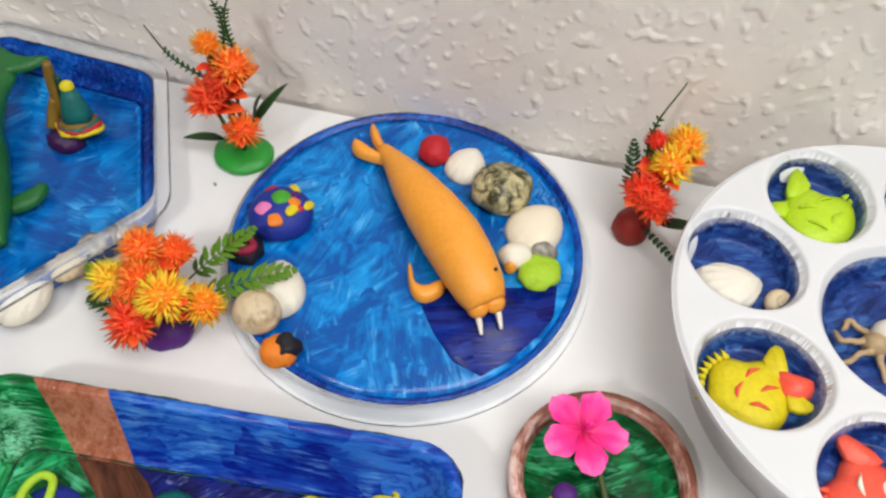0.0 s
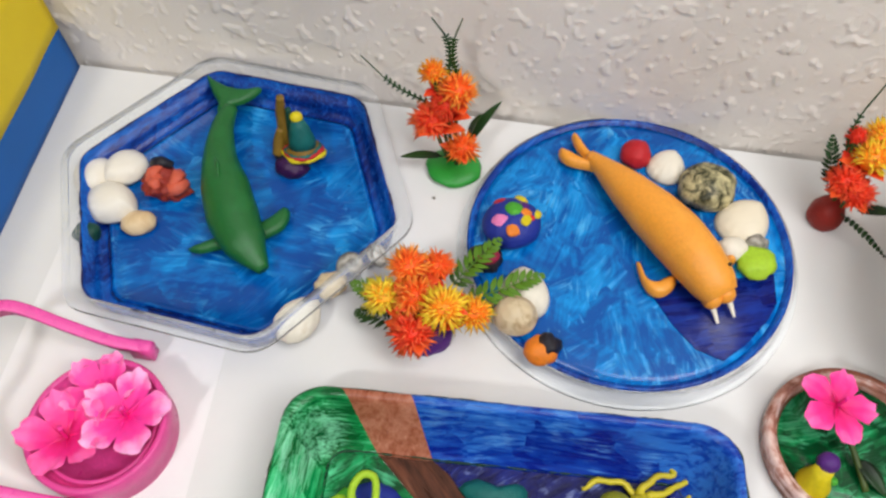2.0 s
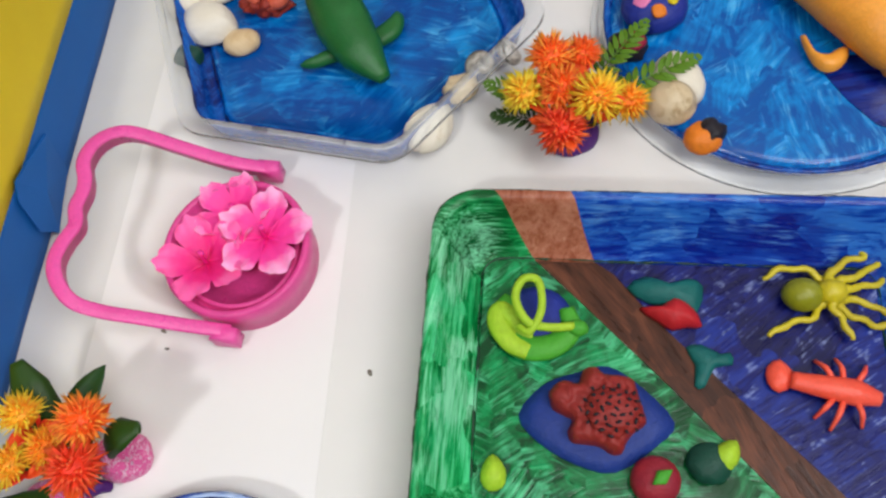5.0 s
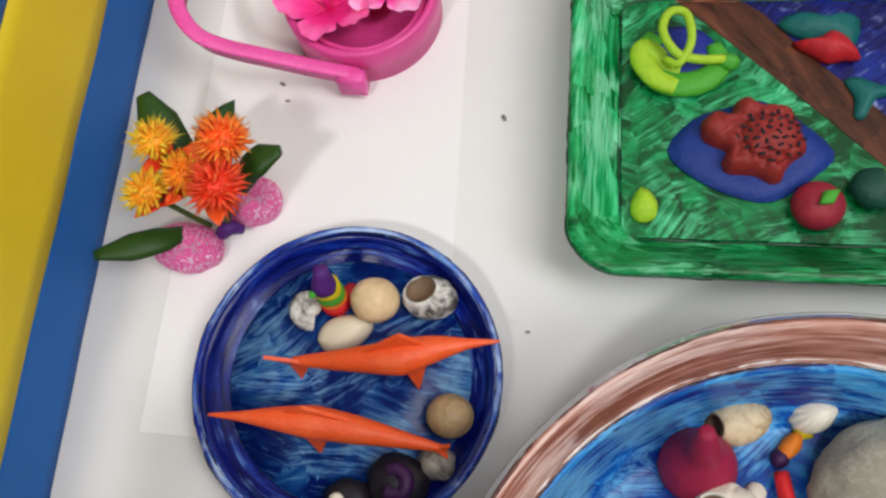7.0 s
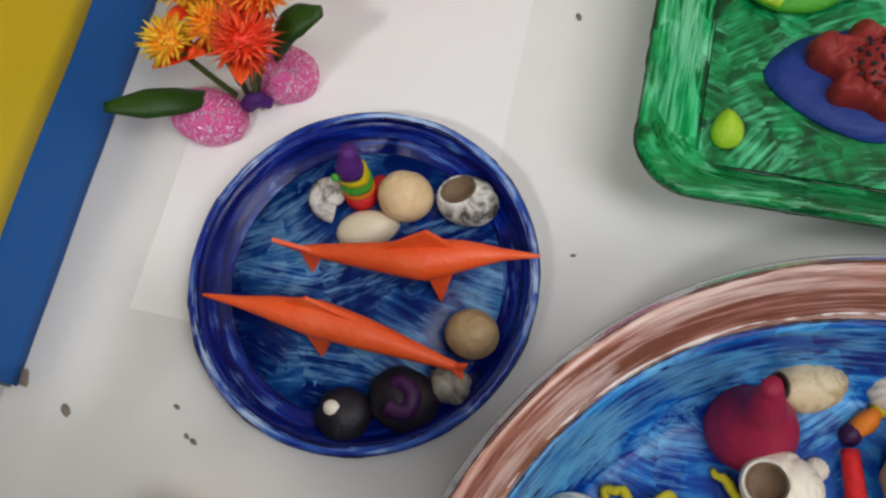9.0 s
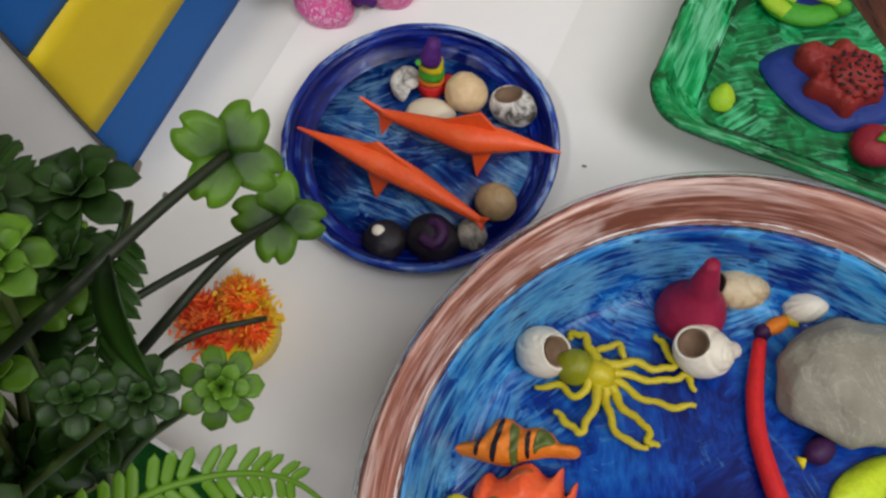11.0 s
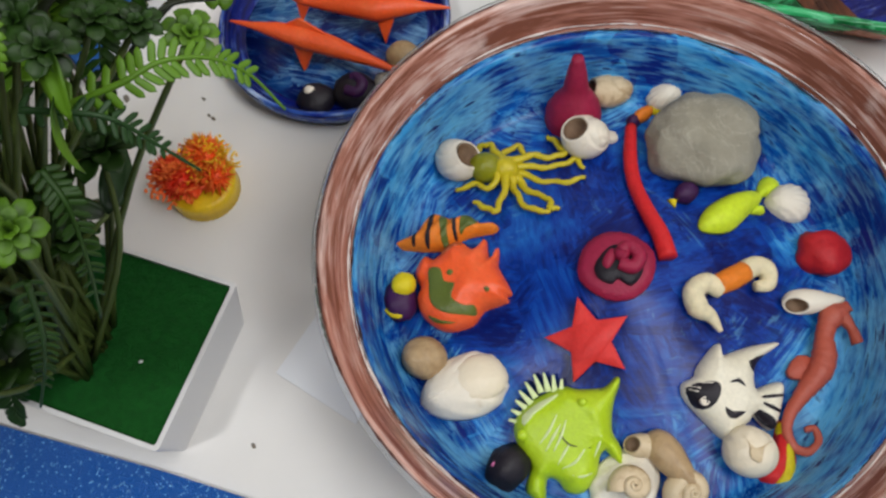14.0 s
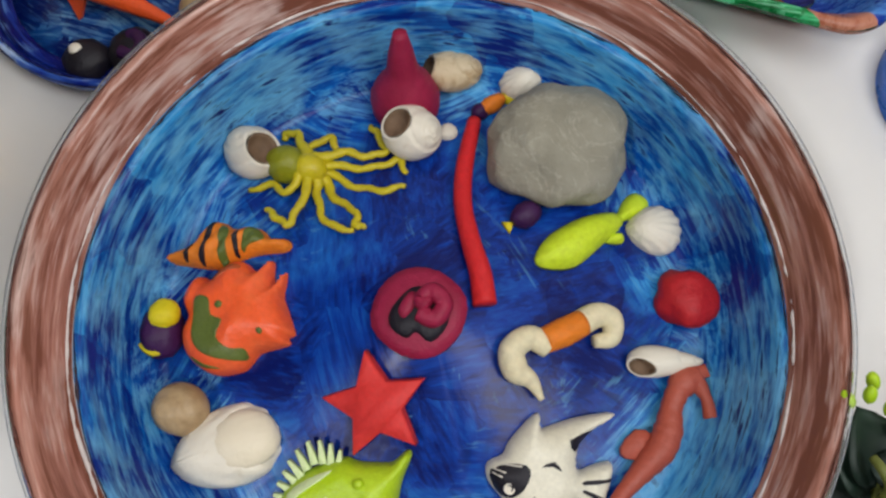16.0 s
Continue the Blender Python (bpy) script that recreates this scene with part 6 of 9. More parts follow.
    moon_shell("sea_shell", "glossy tan moon shell in the dish", (-0.1650, 0.1210, F), 0.0097, "shell_peach", 0, group, (-0.3, 0.3, 0.8))
    cockle("sea_shell", "white oval shell in the dish", (-0.1755, 0.1080, F), 0.0225, 0.0140, 205, "shell_smooth", 0.50, group, 0, 0.1)
    moon_shell("sea_shell", "barnacled white shell, broken open with a dark inside", (-0.1440, 0.1245, F), 0.0094, "shell_mott", 0, group, (0.8, -0.3, 0.3), (-0.42, 0.20, 0.88), 0.74, 1.12)
    moon_shell("sea_shell", "tan snail shell with a tight coil in the dish", (-0.1300, 0.0815, F), 0.0088, "shell_brown", 0, group, (0.35, 0.1, 0.85))
    t = thing("dough_ball", "black dough ball with a white spot in the dish", "dough ball", at(-0.1625, 0.0462, F), group)
    part("ball", blob(0.0092, 0.0086, 0.0066, 0.12, 1.6, 5, 3), "black", t)
    part("spot", blob(0.0030, 0.0027, 0.0020, 0.1, 1.6, 2, 2, 0.3), "ivory", t, "white dot", at(-0.0026, 0.0006, 0.0088))
    t = thing("dough_ball", "dark purple dough ball with a rolled curl", "dough ball", at(-0.1455, 0.0560, F), group)
    part("ball", blob(0.0116, 0.0106, 0.0074, 0.12, 1.6, 7, 3), "black", t)
    part("curl", worm([(-0.003, -0.004, 0.0105), (0.003, -0.004, 0.0105), (0.004, 0.001, 0.0110), (0.0, 0.004, 0.0112), (-0.003, 0.003, 0.0108)], 0.0026, 0.0030, 0.0022, seg=8), "purple", t, "purple curl")
    lump("sea_shell", "small dark green and grey shell in the dish", "shell", (-0.1325, 0.0645, F), (0.0070, 0.0064, 0.0066), "shell_grey", 0, 0.2, 6, group=group)


dish_things()


# ---- the hexagonal tray ----
def hex_things():
    F = 0.0048
    group = "things in the hexagonal tray"
    t = thing("toy_dolphin", "green plastic dolphin lying on the blue tray", "toy dolphin", at(0, 0, F), group)
    line = smooth_line([(-0.1955, 0.4560, 0.0165), (-0.1950, 0.4400, 0.0160), (-0.1890, 0.4180, 0.0150), (-0.1800, 0.4000, 0.0140), (-0.1690, 0.3810, 0.0130), (-0.1570, 0.3660, 0.0115), (-0.1435, 0.3535, 0.0085)], 6)
    part("body", sweep(line, taper(len(line), 0.0048, 0.0068, 0.0100, 0.0138, 0.0146, 0.0120, 0.0034), taper(len(line), 0.0040, 0.0060, 0.0090, 0.0125, 0.0125, 0.0095, 0.0026), 18), "dolphin", t)
    for name, pts, low in (("tail_fluke", [(-218.5, 479.6), (-213.1, 476.1), (-201.5, 471.6), (-191.4, 471.1), (-181.3, 474.4), (-182.3, 468.4), (-188.1, 461.0), (-194.8, 456.7), (-196.2, 451.2), (-202.2, 452.2), (-203.5, 458.3), (-210.6, 466.7)], 0.0160), ("side_fin", [(-189.8, 360.1), (-184.2, 365.1), (-175.7, 370.9), (-169.8, 371.1), (-166.0, 366.6), (-173.2, 363.6), (-182.1, 359.4)], 0.0050), ("side_fin", [(-156.0, 382.6), (-150.3, 389.8), (-145.6, 397.0), (-141.4, 394.7), (-140.5, 387.7), (-143.0, 381.1), (-152.0, 374.2)], 0.0050)):
        shape = dense(mm2(pts), 3)
        part(name, draped(shape, shoulder(shape, 0.0042, 0.0040, 0.0010), 0.0013, 0, 0.0), "dolphin", t, "", at(0, 0, low))
    part("back_fin", worm([(-0.1885, 0.4130, 0.0230), (-0.1830, 0.4050, 0.0275), (-0.1800, 0.3975, 0.0262)], 0.0008, 0.0012, 0.0006, seg=8, n=4), "dolphin", t)
    for x, y, l, w, a, d in ((-0.2650, 0.4000, 0.0300, 0.0225, 100, "white smooth shell leaning on others"), (-0.2480, 0.4085, 0.0280, 0.0240, 60, "white smooth shell leaning on others"), (-0.2455, 0.3830, 0.0330, 0.0270, 170, "large smooth white shell")):
        cockle("sea_shell", d, (x, y, F + 0.003), l, w, a, "shell_white", 0.46, group, 0, 0.08)
    lump("pebble", "smooth cream pebble in the blue tray", "pebble", (-0.2255, 0.3735, F), (0.0100, 0.0076, 0.0062), "shell_peach", 20, 0.08, 3, group=group)
    t = thing("dough_coral", "crumpled coral-red dough lump with a dark end", "dough figure", at(-0.2195, 0.4020, F), group)
    part("lump", blob(0.0125, 0.0100, 0.0080, 0.5, 2.6, 4, 4), "coral_dark", t, "dark red folds")
    fold = random.Random(17)
    for k in range(9):
        a, d = k * 0.9 + fold.uniform(-0.3, 0.3), fold.uniform(0.003, 0.011)
        c = Vector((d * math.cos(a), d * 0.8 * math.sin(a), fold.uniform(0.006, 0.0115)))
        u = Vector((math.cos(a + 1.2), math.sin(a + 1.2), fold.uniform(-0.3, 0.3))) * fold.uniform(0.004, 0.007)
        part("fold", worm([c - u, c + Vector((0, 0, 0.0022)), c + u * 0.8], 0.0016, 0.0040, 0.0018, seg=10, flat=0.6), ("coral", "coral", "coral_dark", "coral")[k % 4], t)
    part("dark_roll", worm([(-0.010, 0.010, 0.010), (-0.004, 0.009, 0.013), (0.002, 0.010, 0.010)], 0.0030, 0.0040, 0.0026, seg=9), "black", t, "dark roll")
    part("curl", worm([(0.004, -0.006, 0.008), (0.011, -0.005, 0.010), (0.013, 0.001, 0.008)], 0.0040, 0.0042, 0.0030, seg=9), "coral", t)
    lump("dough_bit", "dark green and red dough lump", "dough ball", (-0.2500, 0.3600, 0.008), (0.0076, 0.0066, 0.0062), "dkgreen", 0, 0.2, 5, group=group)
    # dough parrot with banded skirt
    t = thing("dough_figure", "dough figure with a banded skirt, dark foot and tall orange back", "dough figure", at(-0.1485, 0.4350, F), group)
    part("foot", blob(0.0092, 0.0088, 0.0066, 0.30, 2.2, 4, 3), "purple", t, "dark purple lumpy foot", at(-0.0020, -0.0060, 0))
    part("foot", blob(0.0056, 0.0050, 0.0052, 0.30, 2.2, 7, 3), "black", t, "dark lumpy foot", at(-0.0090, 0.0010, 0))
    for i, (mat_name, r, z) in enumerate((("yellowclay", 0.0132, 0.0080), ("redclay", 0.0120, 0.0092), ("tealclay", 0.0106, 0.0102), ("ochre", 0.0094, 0.0112))):
        part("skirt_band", pillow(ring_outline(24, r, 1.0, 0.86, 0.06, 4, i, 0.12), 0.0040, 4), mat_name, t, "", at(0.0035, 0.0020, z, 10 * i, -12))
    part("body", sweep([(0.0035, 0.0030, 0.012), (0.0032, 0.0042, 0.018), (0.0022, 0.0064, 0.025), (0.0012, 0.0080, 0.030)], [0.0086, 0.0076, 0.0056, 0.0034], [0.0076, 0.0066, 0.0050, 0.0034], 16), "tealclay", t, "dark teal body")
    part("crest", worm([(-0.0060, 0.0060, 0.004), (-0.0080, 0.0080, 0.018), (-0.0085, 0.0100, 0.032), (-0.0070, 0.0110, 0.044)], 0.0040, 0.0038, 0.0032, 0.0022, seg=10), "ochre", t, "tall ochre back")
    part("stripe", worm([(-0.0045, 0.0060, 0.014), (-0.0040, 0.0085, 0.026), (-0.0035, 0.0100, 0.036)], 0.0022, 0.0022, 0.0016, seg=8), "dkgreen", t, "green stripe")
    part("wing", worm([(-0.0120, -0.0010, 0.006), (-0.0110, 0.0040, 0.014), (-0.0095, 0.0060, 0.022)], 0.0034, 0.0036, 0.0022, seg=8), "ochre", t, "ochre and green side")
    part("head", blob(0.0038, 0.0038, 0.0034, 0.05, 1.5, 2, 3), "yellowclay", t, "small yellow ball", at(0.0010, 0.0085, 0.0290))
    # shells on the near edge
    snail_shell("sea_shell", "grey weathered snail shell on the tray's edge", (-0.0965, 0.3640, 0.0135), 0.0085, "shell_grey", 30, 30, group)
    snail_shell("sea_shell", "dark-mouthed grey snail shell on the tray's edge", (-0.0860, 0.3705, 0.0150), 0.0080, "shell_mott", 130, 45, group)
    lump("sea_shell", "yellowish worn shell on the tray's edge", "shell", (-0.1050, 0.3500, 0.0105), (0.0090, 0.0070, 0.0062), "shell_tan", 30, 0.3, 3, group=group)
    cockle("sea_shell", "white cockle shell leaning on the tray's edge", (-0.1170, 0.3290, 0.0100), 0.0290, 0.0215, 240, "shell", 0.45, group)


hex_things()


# ---- the round plate ----
def plate_things():
    F = 0.0114
    group = "things on the round plate"
    t = thing("toy_walrus", "orange plastic walrus with white tusks on the blue plate", "toy walrus", at(0.002, 0.0015, F), group)
    line = smooth_line([(0.0205, 0.4570, 0.0075), (0.0300, 0.4475, 0.0088), (0.0430, 0.4330, 0.0120), (0.0570, 0.4180, 0.0140), (0.0700, 0.4040, 0.0150), (0.0815, 0.3900, 0.0150), (0.0900, 0.3790, 0.0135), (0.0945, 0.3735, 0.0115)], 6)
    part("body", sweep(line, taper(len(line), 0.0034, 0.0066, 0.0110, 0.0140, 0.0152, 0.0142, 0.0122, 0.0096), taper(len(line), 0.0034, 0.0068, 0.0110, 0.0136, 0.0146, 0.0142, 0.0116, 0.0080), 22), "walrus", t)
    for pts, low in (([(51.9, 391.3), (54.4, 389.6), (58.1, 381.8), (63.4, 380.6), (68.5, 384.7), (73.0, 384.5), (72.2, 378.1), (66.4, 372.3), (60.3, 372.8), (55.6, 379.2)], 0.0025), ([(96.2, 409.0), (100.7, 410.4), (104.6, 403.9), (102.4, 398.8), (98.4, 399.6)], 0.0025), ([(25.0, 455.8), (18.4, 463.5), (11.5, 473.3), (8.7, 471.5), (12.6, 462.5), (18.8, 454.7), (3.9, 461.0), (3.6, 454.6), (9.0, 449.9), (19.8, 448.6), (25.6, 448.3)], 0.0040)):
        shape = dense(mm2(pts), 3)
        part("tail_flipper" if low > 0.003 else "front_flipper", draped(shape, shoulder(shape, 0.0052, 0.0034, 0.0010), 0.0012, 0, 0.0), "walrus", t, "", at(0, 0, low))
    for x, y in ((0.0905, 0.3700), (0.0988, 0.3752)):
        part("tusk", worm([(x - 0.0010, y + 0.0030, 0.0080), (x + 0.0022, y - 0.0030, 0.0055), (x + 0.0045, y - 0.0085, 0.0035)], 0.0017, 0.0015, 0.0008, seg=8), "ivory", t, "white tusk")
    for x, y in ((0.0846, 0.3790), (0.0955, 0.3850)):
        part("eye", blob(0.0010, 0.0010, 0.0010, 0, 1, 1, 2, 0.5), "black", t, "small black eye", at(x, y, 0.0238))
    for x, y in ((0.0905, 0.3722), (0.0975, 0.3768)):
        part("muzzle", blob(0.0052, 0.0052, 0.0050, 0.08, 1.5, 3, 3), "walrus", t, "", at(x, y, 0.0056))
    # dark ball with bright dots
    t = thing("dough_ball", "blue-black dough ball set with bright dough petals", "dough ball", at(-0.0155, 0.4040, F), group)
    part("ball", blob(0.0162, 0.0158, 0.0104, 0.06, 1.4, 3, 3), "blueclay", t)
    dots = [("yellowclay", 4, 11, 5.2, 2.4, 120), ("yellowclay", 11, 4.5, 5.0, 2.6, 45), ("yellowclay", 7.5, -1.0, 4.6, 2.2, 100), ("greenclay", 0.2, 3.4, 3.8, 3.2, 0), ("redclay", -8.0, 8.6, 3.4, 2.6, 30), ("pinkclay", -5.6, -4.8, 4.0, 2.8, 10), ("orangeclay", 2.2, -8.2, 4.4, 2.6, 70), ("orangeclay", 6.8, 2.6, 3.0, 2.2, 0), ("red_bright", 9.6, 0.4, 2.6, 1.8, 20), ("cap_purple", 4.5, 7.0, 3.4, 2.4, 40)]
    for m, x, y, a, b, turn in dots:
        z = 0.0104 * 1.6 * math.sqrt(max(0.05, 1 - (x / 16.5) ** 2 - (y / 16.5) ** 2)) - 0.0002
        part("petal", pillow(dense([(-a * 0.0013, 0.0), (-a * 0.0004, b * 0.0016), (a * 0.0012, b * 0.0009), (a * 0.0010, -b * 0.0008), (-a * 0.0002, -b * 0.0015)], 3), 0.0022, 4), m, t, "", at(x * 0.001, y * 0.001, z - 0.0008, turn, -y * 2.2, x * 2.2))
    t = thing("dough_figure", "small black and crimson dough snail", "dough figure", at(-0.0265, 0.3810, F), group)
    part("body", blob(0.0098, 0.0084, 0.0062, 0.25, 1.8, 5, 3), "black", t)
    part("curl", worm([(-0.005, -0.002, 0.009), (0.001, -0.005, 0.0095), (0.006, -0.001, 0.009), (0.002, 0.003, 0.0105)], 0.0024, 0.0026, 0.0018, seg=8), "maroon", t, "crimson curl")
    cockle("sea_shell", "white cockle shell under a snail shell", (-0.0030, 0.3640, F - 0.0002), 0.0320, 0.0270, 280, "shell", 0.40, group, 0, 0.2)
    moon_shell("sea_shell", "cream snail shell with a tight spiral", (-0.0055, 0.3462, F + 0.001), 0.0116, "shell_tan", 0, group, (0.15, -0.1, 0.95))
    t = thing("dough_ball", "orange and black kneaded dough ball", "dough ball", at(0.0098, 0.3315, F), group)
    part("ball", blob(0.0088, 0.0080, 0.0066, 0.15, 1.7, 3, 3), "orangeclay", t)
    part("patch", blob(0.0064, 0.0066, 0.0052, 0.3, 1.9, 7, 3), "black", t, "black kneaded patch", at(0.0034, 0.0022, 0.0030))
    lump("dough_ball", "small bright red dough ball on the plate", "dough ball", (0.0490, 0.4665, F), (0.0086, 0.0092, 0.0076), "redclay", 20, 0.16, 4, group=group)
    cockle("sea_shell", "white cockle shell beside the red ball", (0.0675, 0.4625, F), 0.0245, 0.0215, 250, "shell", 0.42, group, 0, 0.35)
    lump("speckled_stone", "round olive and cream speckled stone", "stone", (0.0895, 0.4475, F), (0.0160, 0.0152, 0.0118), "stone_spot", 0, 0.10, 5, 0.6, 4, group)
    cockle("sea_shell", "large smooth white cockle shell", (0.1110, 0.4305, F), 0.0325, 0.0280, 235, "shell_smooth", 0.40, group, 0, 0.12)
    lump("sea_shell", "small white rounded shell", "shell", (0.1040, 0.4100, F), (0.0086, 0.0072, 0.0066), "shell", 20, 0.1, 2, group=group)
    lump("sea_shell", "small dark grey shell", "shell", (0.1170, 0.4165, F), (0.0070, 0.0050, 0.0054), "shell_grey", 0, 0.25, 7, group=group)
    lump("dough_bit", "flat lime yellow dough lump", "dough ball", (0.1170, 0.4035, F), (0.0105, 0.0098, 0.0052), "limeclay", 10, 0.25, 3, group=group)


plate_things()


# ---- the oblong tray ----
def oblong_things():
    F = 0.0058
    group = "things in the oblong tray"
    t = thing("dough_snake", "green dough snake coiled on a green and blue dough disc", "dough figure", at(-0.0570, 0.2390, F), group)
    part("disc", pillow(dense(mm2([(-16, -2), (-13, 8), (-3, 15), (9, 13), (16, 4), (15, -5), (6, -12), (-6, -13)]), 3), 0.0038, 4), "blueclay", t, "blue part of the disc")
    part("green_ring", worm(mm([(13, 6), (15.5, -3), (9, -11), (-2, -13.5), (-11, -9), (-15, 0), (-11, 8)], 0.0030), 0.0034, 0.0050, 0.0056, 0.0056, 0.0050, 0.0040, seg=12, flat=0.6), "greenclay", t, "green edge")
    part("yellow_ring", worm(mm([(-1, -15), (-9, -12), (-15.5, -4), (-15, 1.5), (-9.5, -1), (-6, -6), (0, -7.5)], 0.0042), 0.0040, 0.0050, 0.0046, 0.0036, 0.0030, seg=12, flat=0.6), "limeclay", t, "lime part of the disc")
    part("snake", worm([(0.0165, -0.0030, 0.0075), (0.0060, -0.0055, 0.0100), (-0.0030, -0.0045, 0.0120), (-0.0090, 0.0050, 0.0130), (-0.0065, 0.0140, 0.0125), (0.0000, 0.0135, 0.0125), (0.0025, 0.0010, 0.0130), (-0.0015, -0.0085, 0.0110), (-0.0065, -0.0060, 0.0090)], 0.0019, 0.0019, 0.0019, 0.0018, 0.0018, 0.0016, seg=9), "limeclay", t, "thin coiled green snake")
    part("snake_head", blob(0.0045, 0.0036, 0.0036, 0.06, 1.5, 2, 3), "greenclay", t, "green ball head", at(0.0185, -0.0030, 0.0035))
    t = thing("dough_turtle", "red dough turtle with a speckled shell on a blue dough pond", "dough figure", at(-0.0265, 0.2010, F), group)
    part("pond", pillow(dense(mm2([(-33, -4), (-24, 10), (-10, 17), (2, 21), (16, 14), (30, 1), (24, -9), (8, -22), (-8, -21), (-24, -14)]), 3), 0.0028, 4, None, 0.25), "pond", t, "flat blue pond")
    shape = dense(mm2([(-20.8, 3.3), (-20.3, 8.7), (-15.6, 12.1), (-10.0, 11.4), (-8.4, 17.2), (-3.7, 19.4), (0.6, 16.8), (7.0, 16.8), (12.3, 15.7), (14.9, 9.2), (17.2, 3.4), (18.5, -1.6), (14.2, -5.6), (11.2, -10.2), (9.7, -14.6), (5.8, -15.6), (0.7, -13.2), (-5.2, -13.0), (-10.4, -12.8), (-12.5, -8.6), (-11.0, -4.0), (-15.3, -2.2), (-19.3, -0.3)]), 3)
    high = shoulder(shape, 0.0088, 0.0046, 0.0012, lambda x, y: 0.0022 * noise.noise((x * 330, y * 330, 8)) + 0.0008 * noise.noise((x * 800, y * 800, 2)))
    part("body", draped(shape, high, 0.0010, 0, 0.0), "turtle", t, "", at(0, 0, 0.0022))
    part("head", blob(0.0056, 0.0052, 0.0056, 0.12, 1.5, 6, 3), "turtle", t, "", at(-0.0158, 0.0045, 0.0030))
    part("shell", blob(0.0112, 0.0098, 0.0058, 0.24, 3.2, 3, 4, 0.3), "turtle", t, "rough speckled shell", at(0.0042, 0.0005, 0.0080))
    rnd = random.Random(5)
    for i in range(40):
        a, r = i * 2.4, 0.0110 * math.sqrt((i + 0.5) / 40)
        x, y = 0.0040 + r * 1.15 * math.cos(a), 0.0005 + r * math.sin(a)
        part("speck", blob(0.0010 + 0.0008 * rnd.random(), 0.0007, 0.0006, 0.3, 1.6, i, 1, 0.4), "black", t, "", at(x, y, 0.0080 + 0.0058 * (0.3 + math.sqrt(max(0.0, 1 - ((x - 0.0042) / 0.0128) ** 2 - ((y - 0.0005) / 0.0112) ** 2))), rnd.uniform(0, 180)))
    for x, y, a, m, d, s in ((-0.0670, 0.1712, 100, "limeclay", "lime green dough leaf", 1.0), (0.0225, 0.1900, 60, "limeclay", "yellow-green pointed dough leaf", 0.95)):
        t = thing("dough_leaf", d, "dough figure", at(x, y, F if x < 0 else F + 0.004, a), group)
        part("leaf", pillow(dense([(px * 0.001 * s, py * 0.001 * s) for px, py in ((-5, -3.5), (-6, 2), (-2, 5.2), (4, 4), (8.5, 0), (5, -4), (0, -5.4))], 2), 0.0062, 4), m, t)
    t = thing("dough_tomato", "round red dough tomato with a green leaf on top", "dough figure", at(-0.0035, 0.1775, F), group)
    part("fruit", blob(0.0098, 0.0096, 0.0070, 0.05, 1.4, 3, 3), "tomato", t)
    part("leaf", pillow(mm2([(-3, -3.0), (-1.5, 2.5), (4.5, 3.8), (2, -2)]), 0.0026, 3), "greenclay", t, "green leaf", at(0.001, 0.0, 0.0118))
    lump("dough_ball", "dark green dough ball beside the path", "dough ball", (0.0170, 0.1870, F), (0.0088, 0.0082, 0.0060), "dkgreen", 0, 0.10, 4, group=group)
    t = thing("dough_fish", "teal and red folded dough fish in the painted sea", "dough figure", at(-0.0010, 0.2500, F), group)
    part("back", pillow(dense(mm2([(-18, 8), (-10, 14), (0, 12), (8, 15), (14, 12), (12, 0), (2, 2), (-8, 2)]), 2), 0.0072, 4), "tealclay", t)
    part("belly", pillow(dense(mm2([(-12, -1), (-3, 1), (2, 6), (9, 3), (14, -6), (8, -7), (2, -9), (-4, -6)]), 2), 0.0086, 4), "redclay", t, "red folded part")
    t = thing("dough_fish", "dark teal dough fish with a round tail", "dough figure", at(0.0170, 0.2300, F), group)
    part("body", pillow(dense(mm2([(-10, 4), (-4, 6), (4, 3), (8, 4), (9, -1), (2, -3), (-2, -12), (-6, -12), (-6, -3)]), 2), 0.0040, 4), "tealclay", t)
    octopus("yellow plastic octopus with raised arms on the painted sea", (0.0650, 0.2645, F),
            [[(-2.1, 4.3), (-8.6, 8.7), (-18.9, 8.6), (-27.7, 3.2)], [(-0.9, 5.8), (4.2, 13.3), (13.1, 17.4), (10.6, 22.6), (1.0, 24.5)], [(4.2, 5.2), (14.3, 10.7), (22.1, 18.1), (29.7, 17.2)], [(6.7, 2.9), (16.8, 5.7), (25.0, 10.6), (32.6, 12.1)],
             [(6.7, -1.0), (16.6, -2.2), (24.0, -6.2), (31.7, -7.4)], [(4.2, -5.3), (11.6, -9.4), (18.9, -12.1), (30.4, -9.3)], [(-3.3, -5.1), (-8.2, -12.3), (-18.0, -16.4), (-25.3, -22.5)], [(0.5, -7.2), (4.2, -13.0), (7.9, -20.0)]],
            (-12.0, -3.0), 0.0092, "octo", "octo_green", group)
    t = thing("toy_lobster", "coral red plastic lobster with spread legs", "toy lobster", at(0.0600, 0.2225, F, -2), group)
    part("body", worm([(-0.012, 0.0015, 0.0045), (0.0, 0.0005, 0.0052), (0.012, 0.0, 0.0052), (0.022, -0.001, 0.0040)], 0.0036, 0.0048, 0.0056, 0.0030, seg=12, flat=0.85), "lobster", t)
    part("tail_fan", pillow(dense(mm2([(-21, 4.5), (-16, 8.5), (-10, 3), (-10, -1), (-16, -5.5), (-20.5, -2)]), 2), 0.0040, 4), "lobster", t, "", at(0, 0.0015, 0.0015))
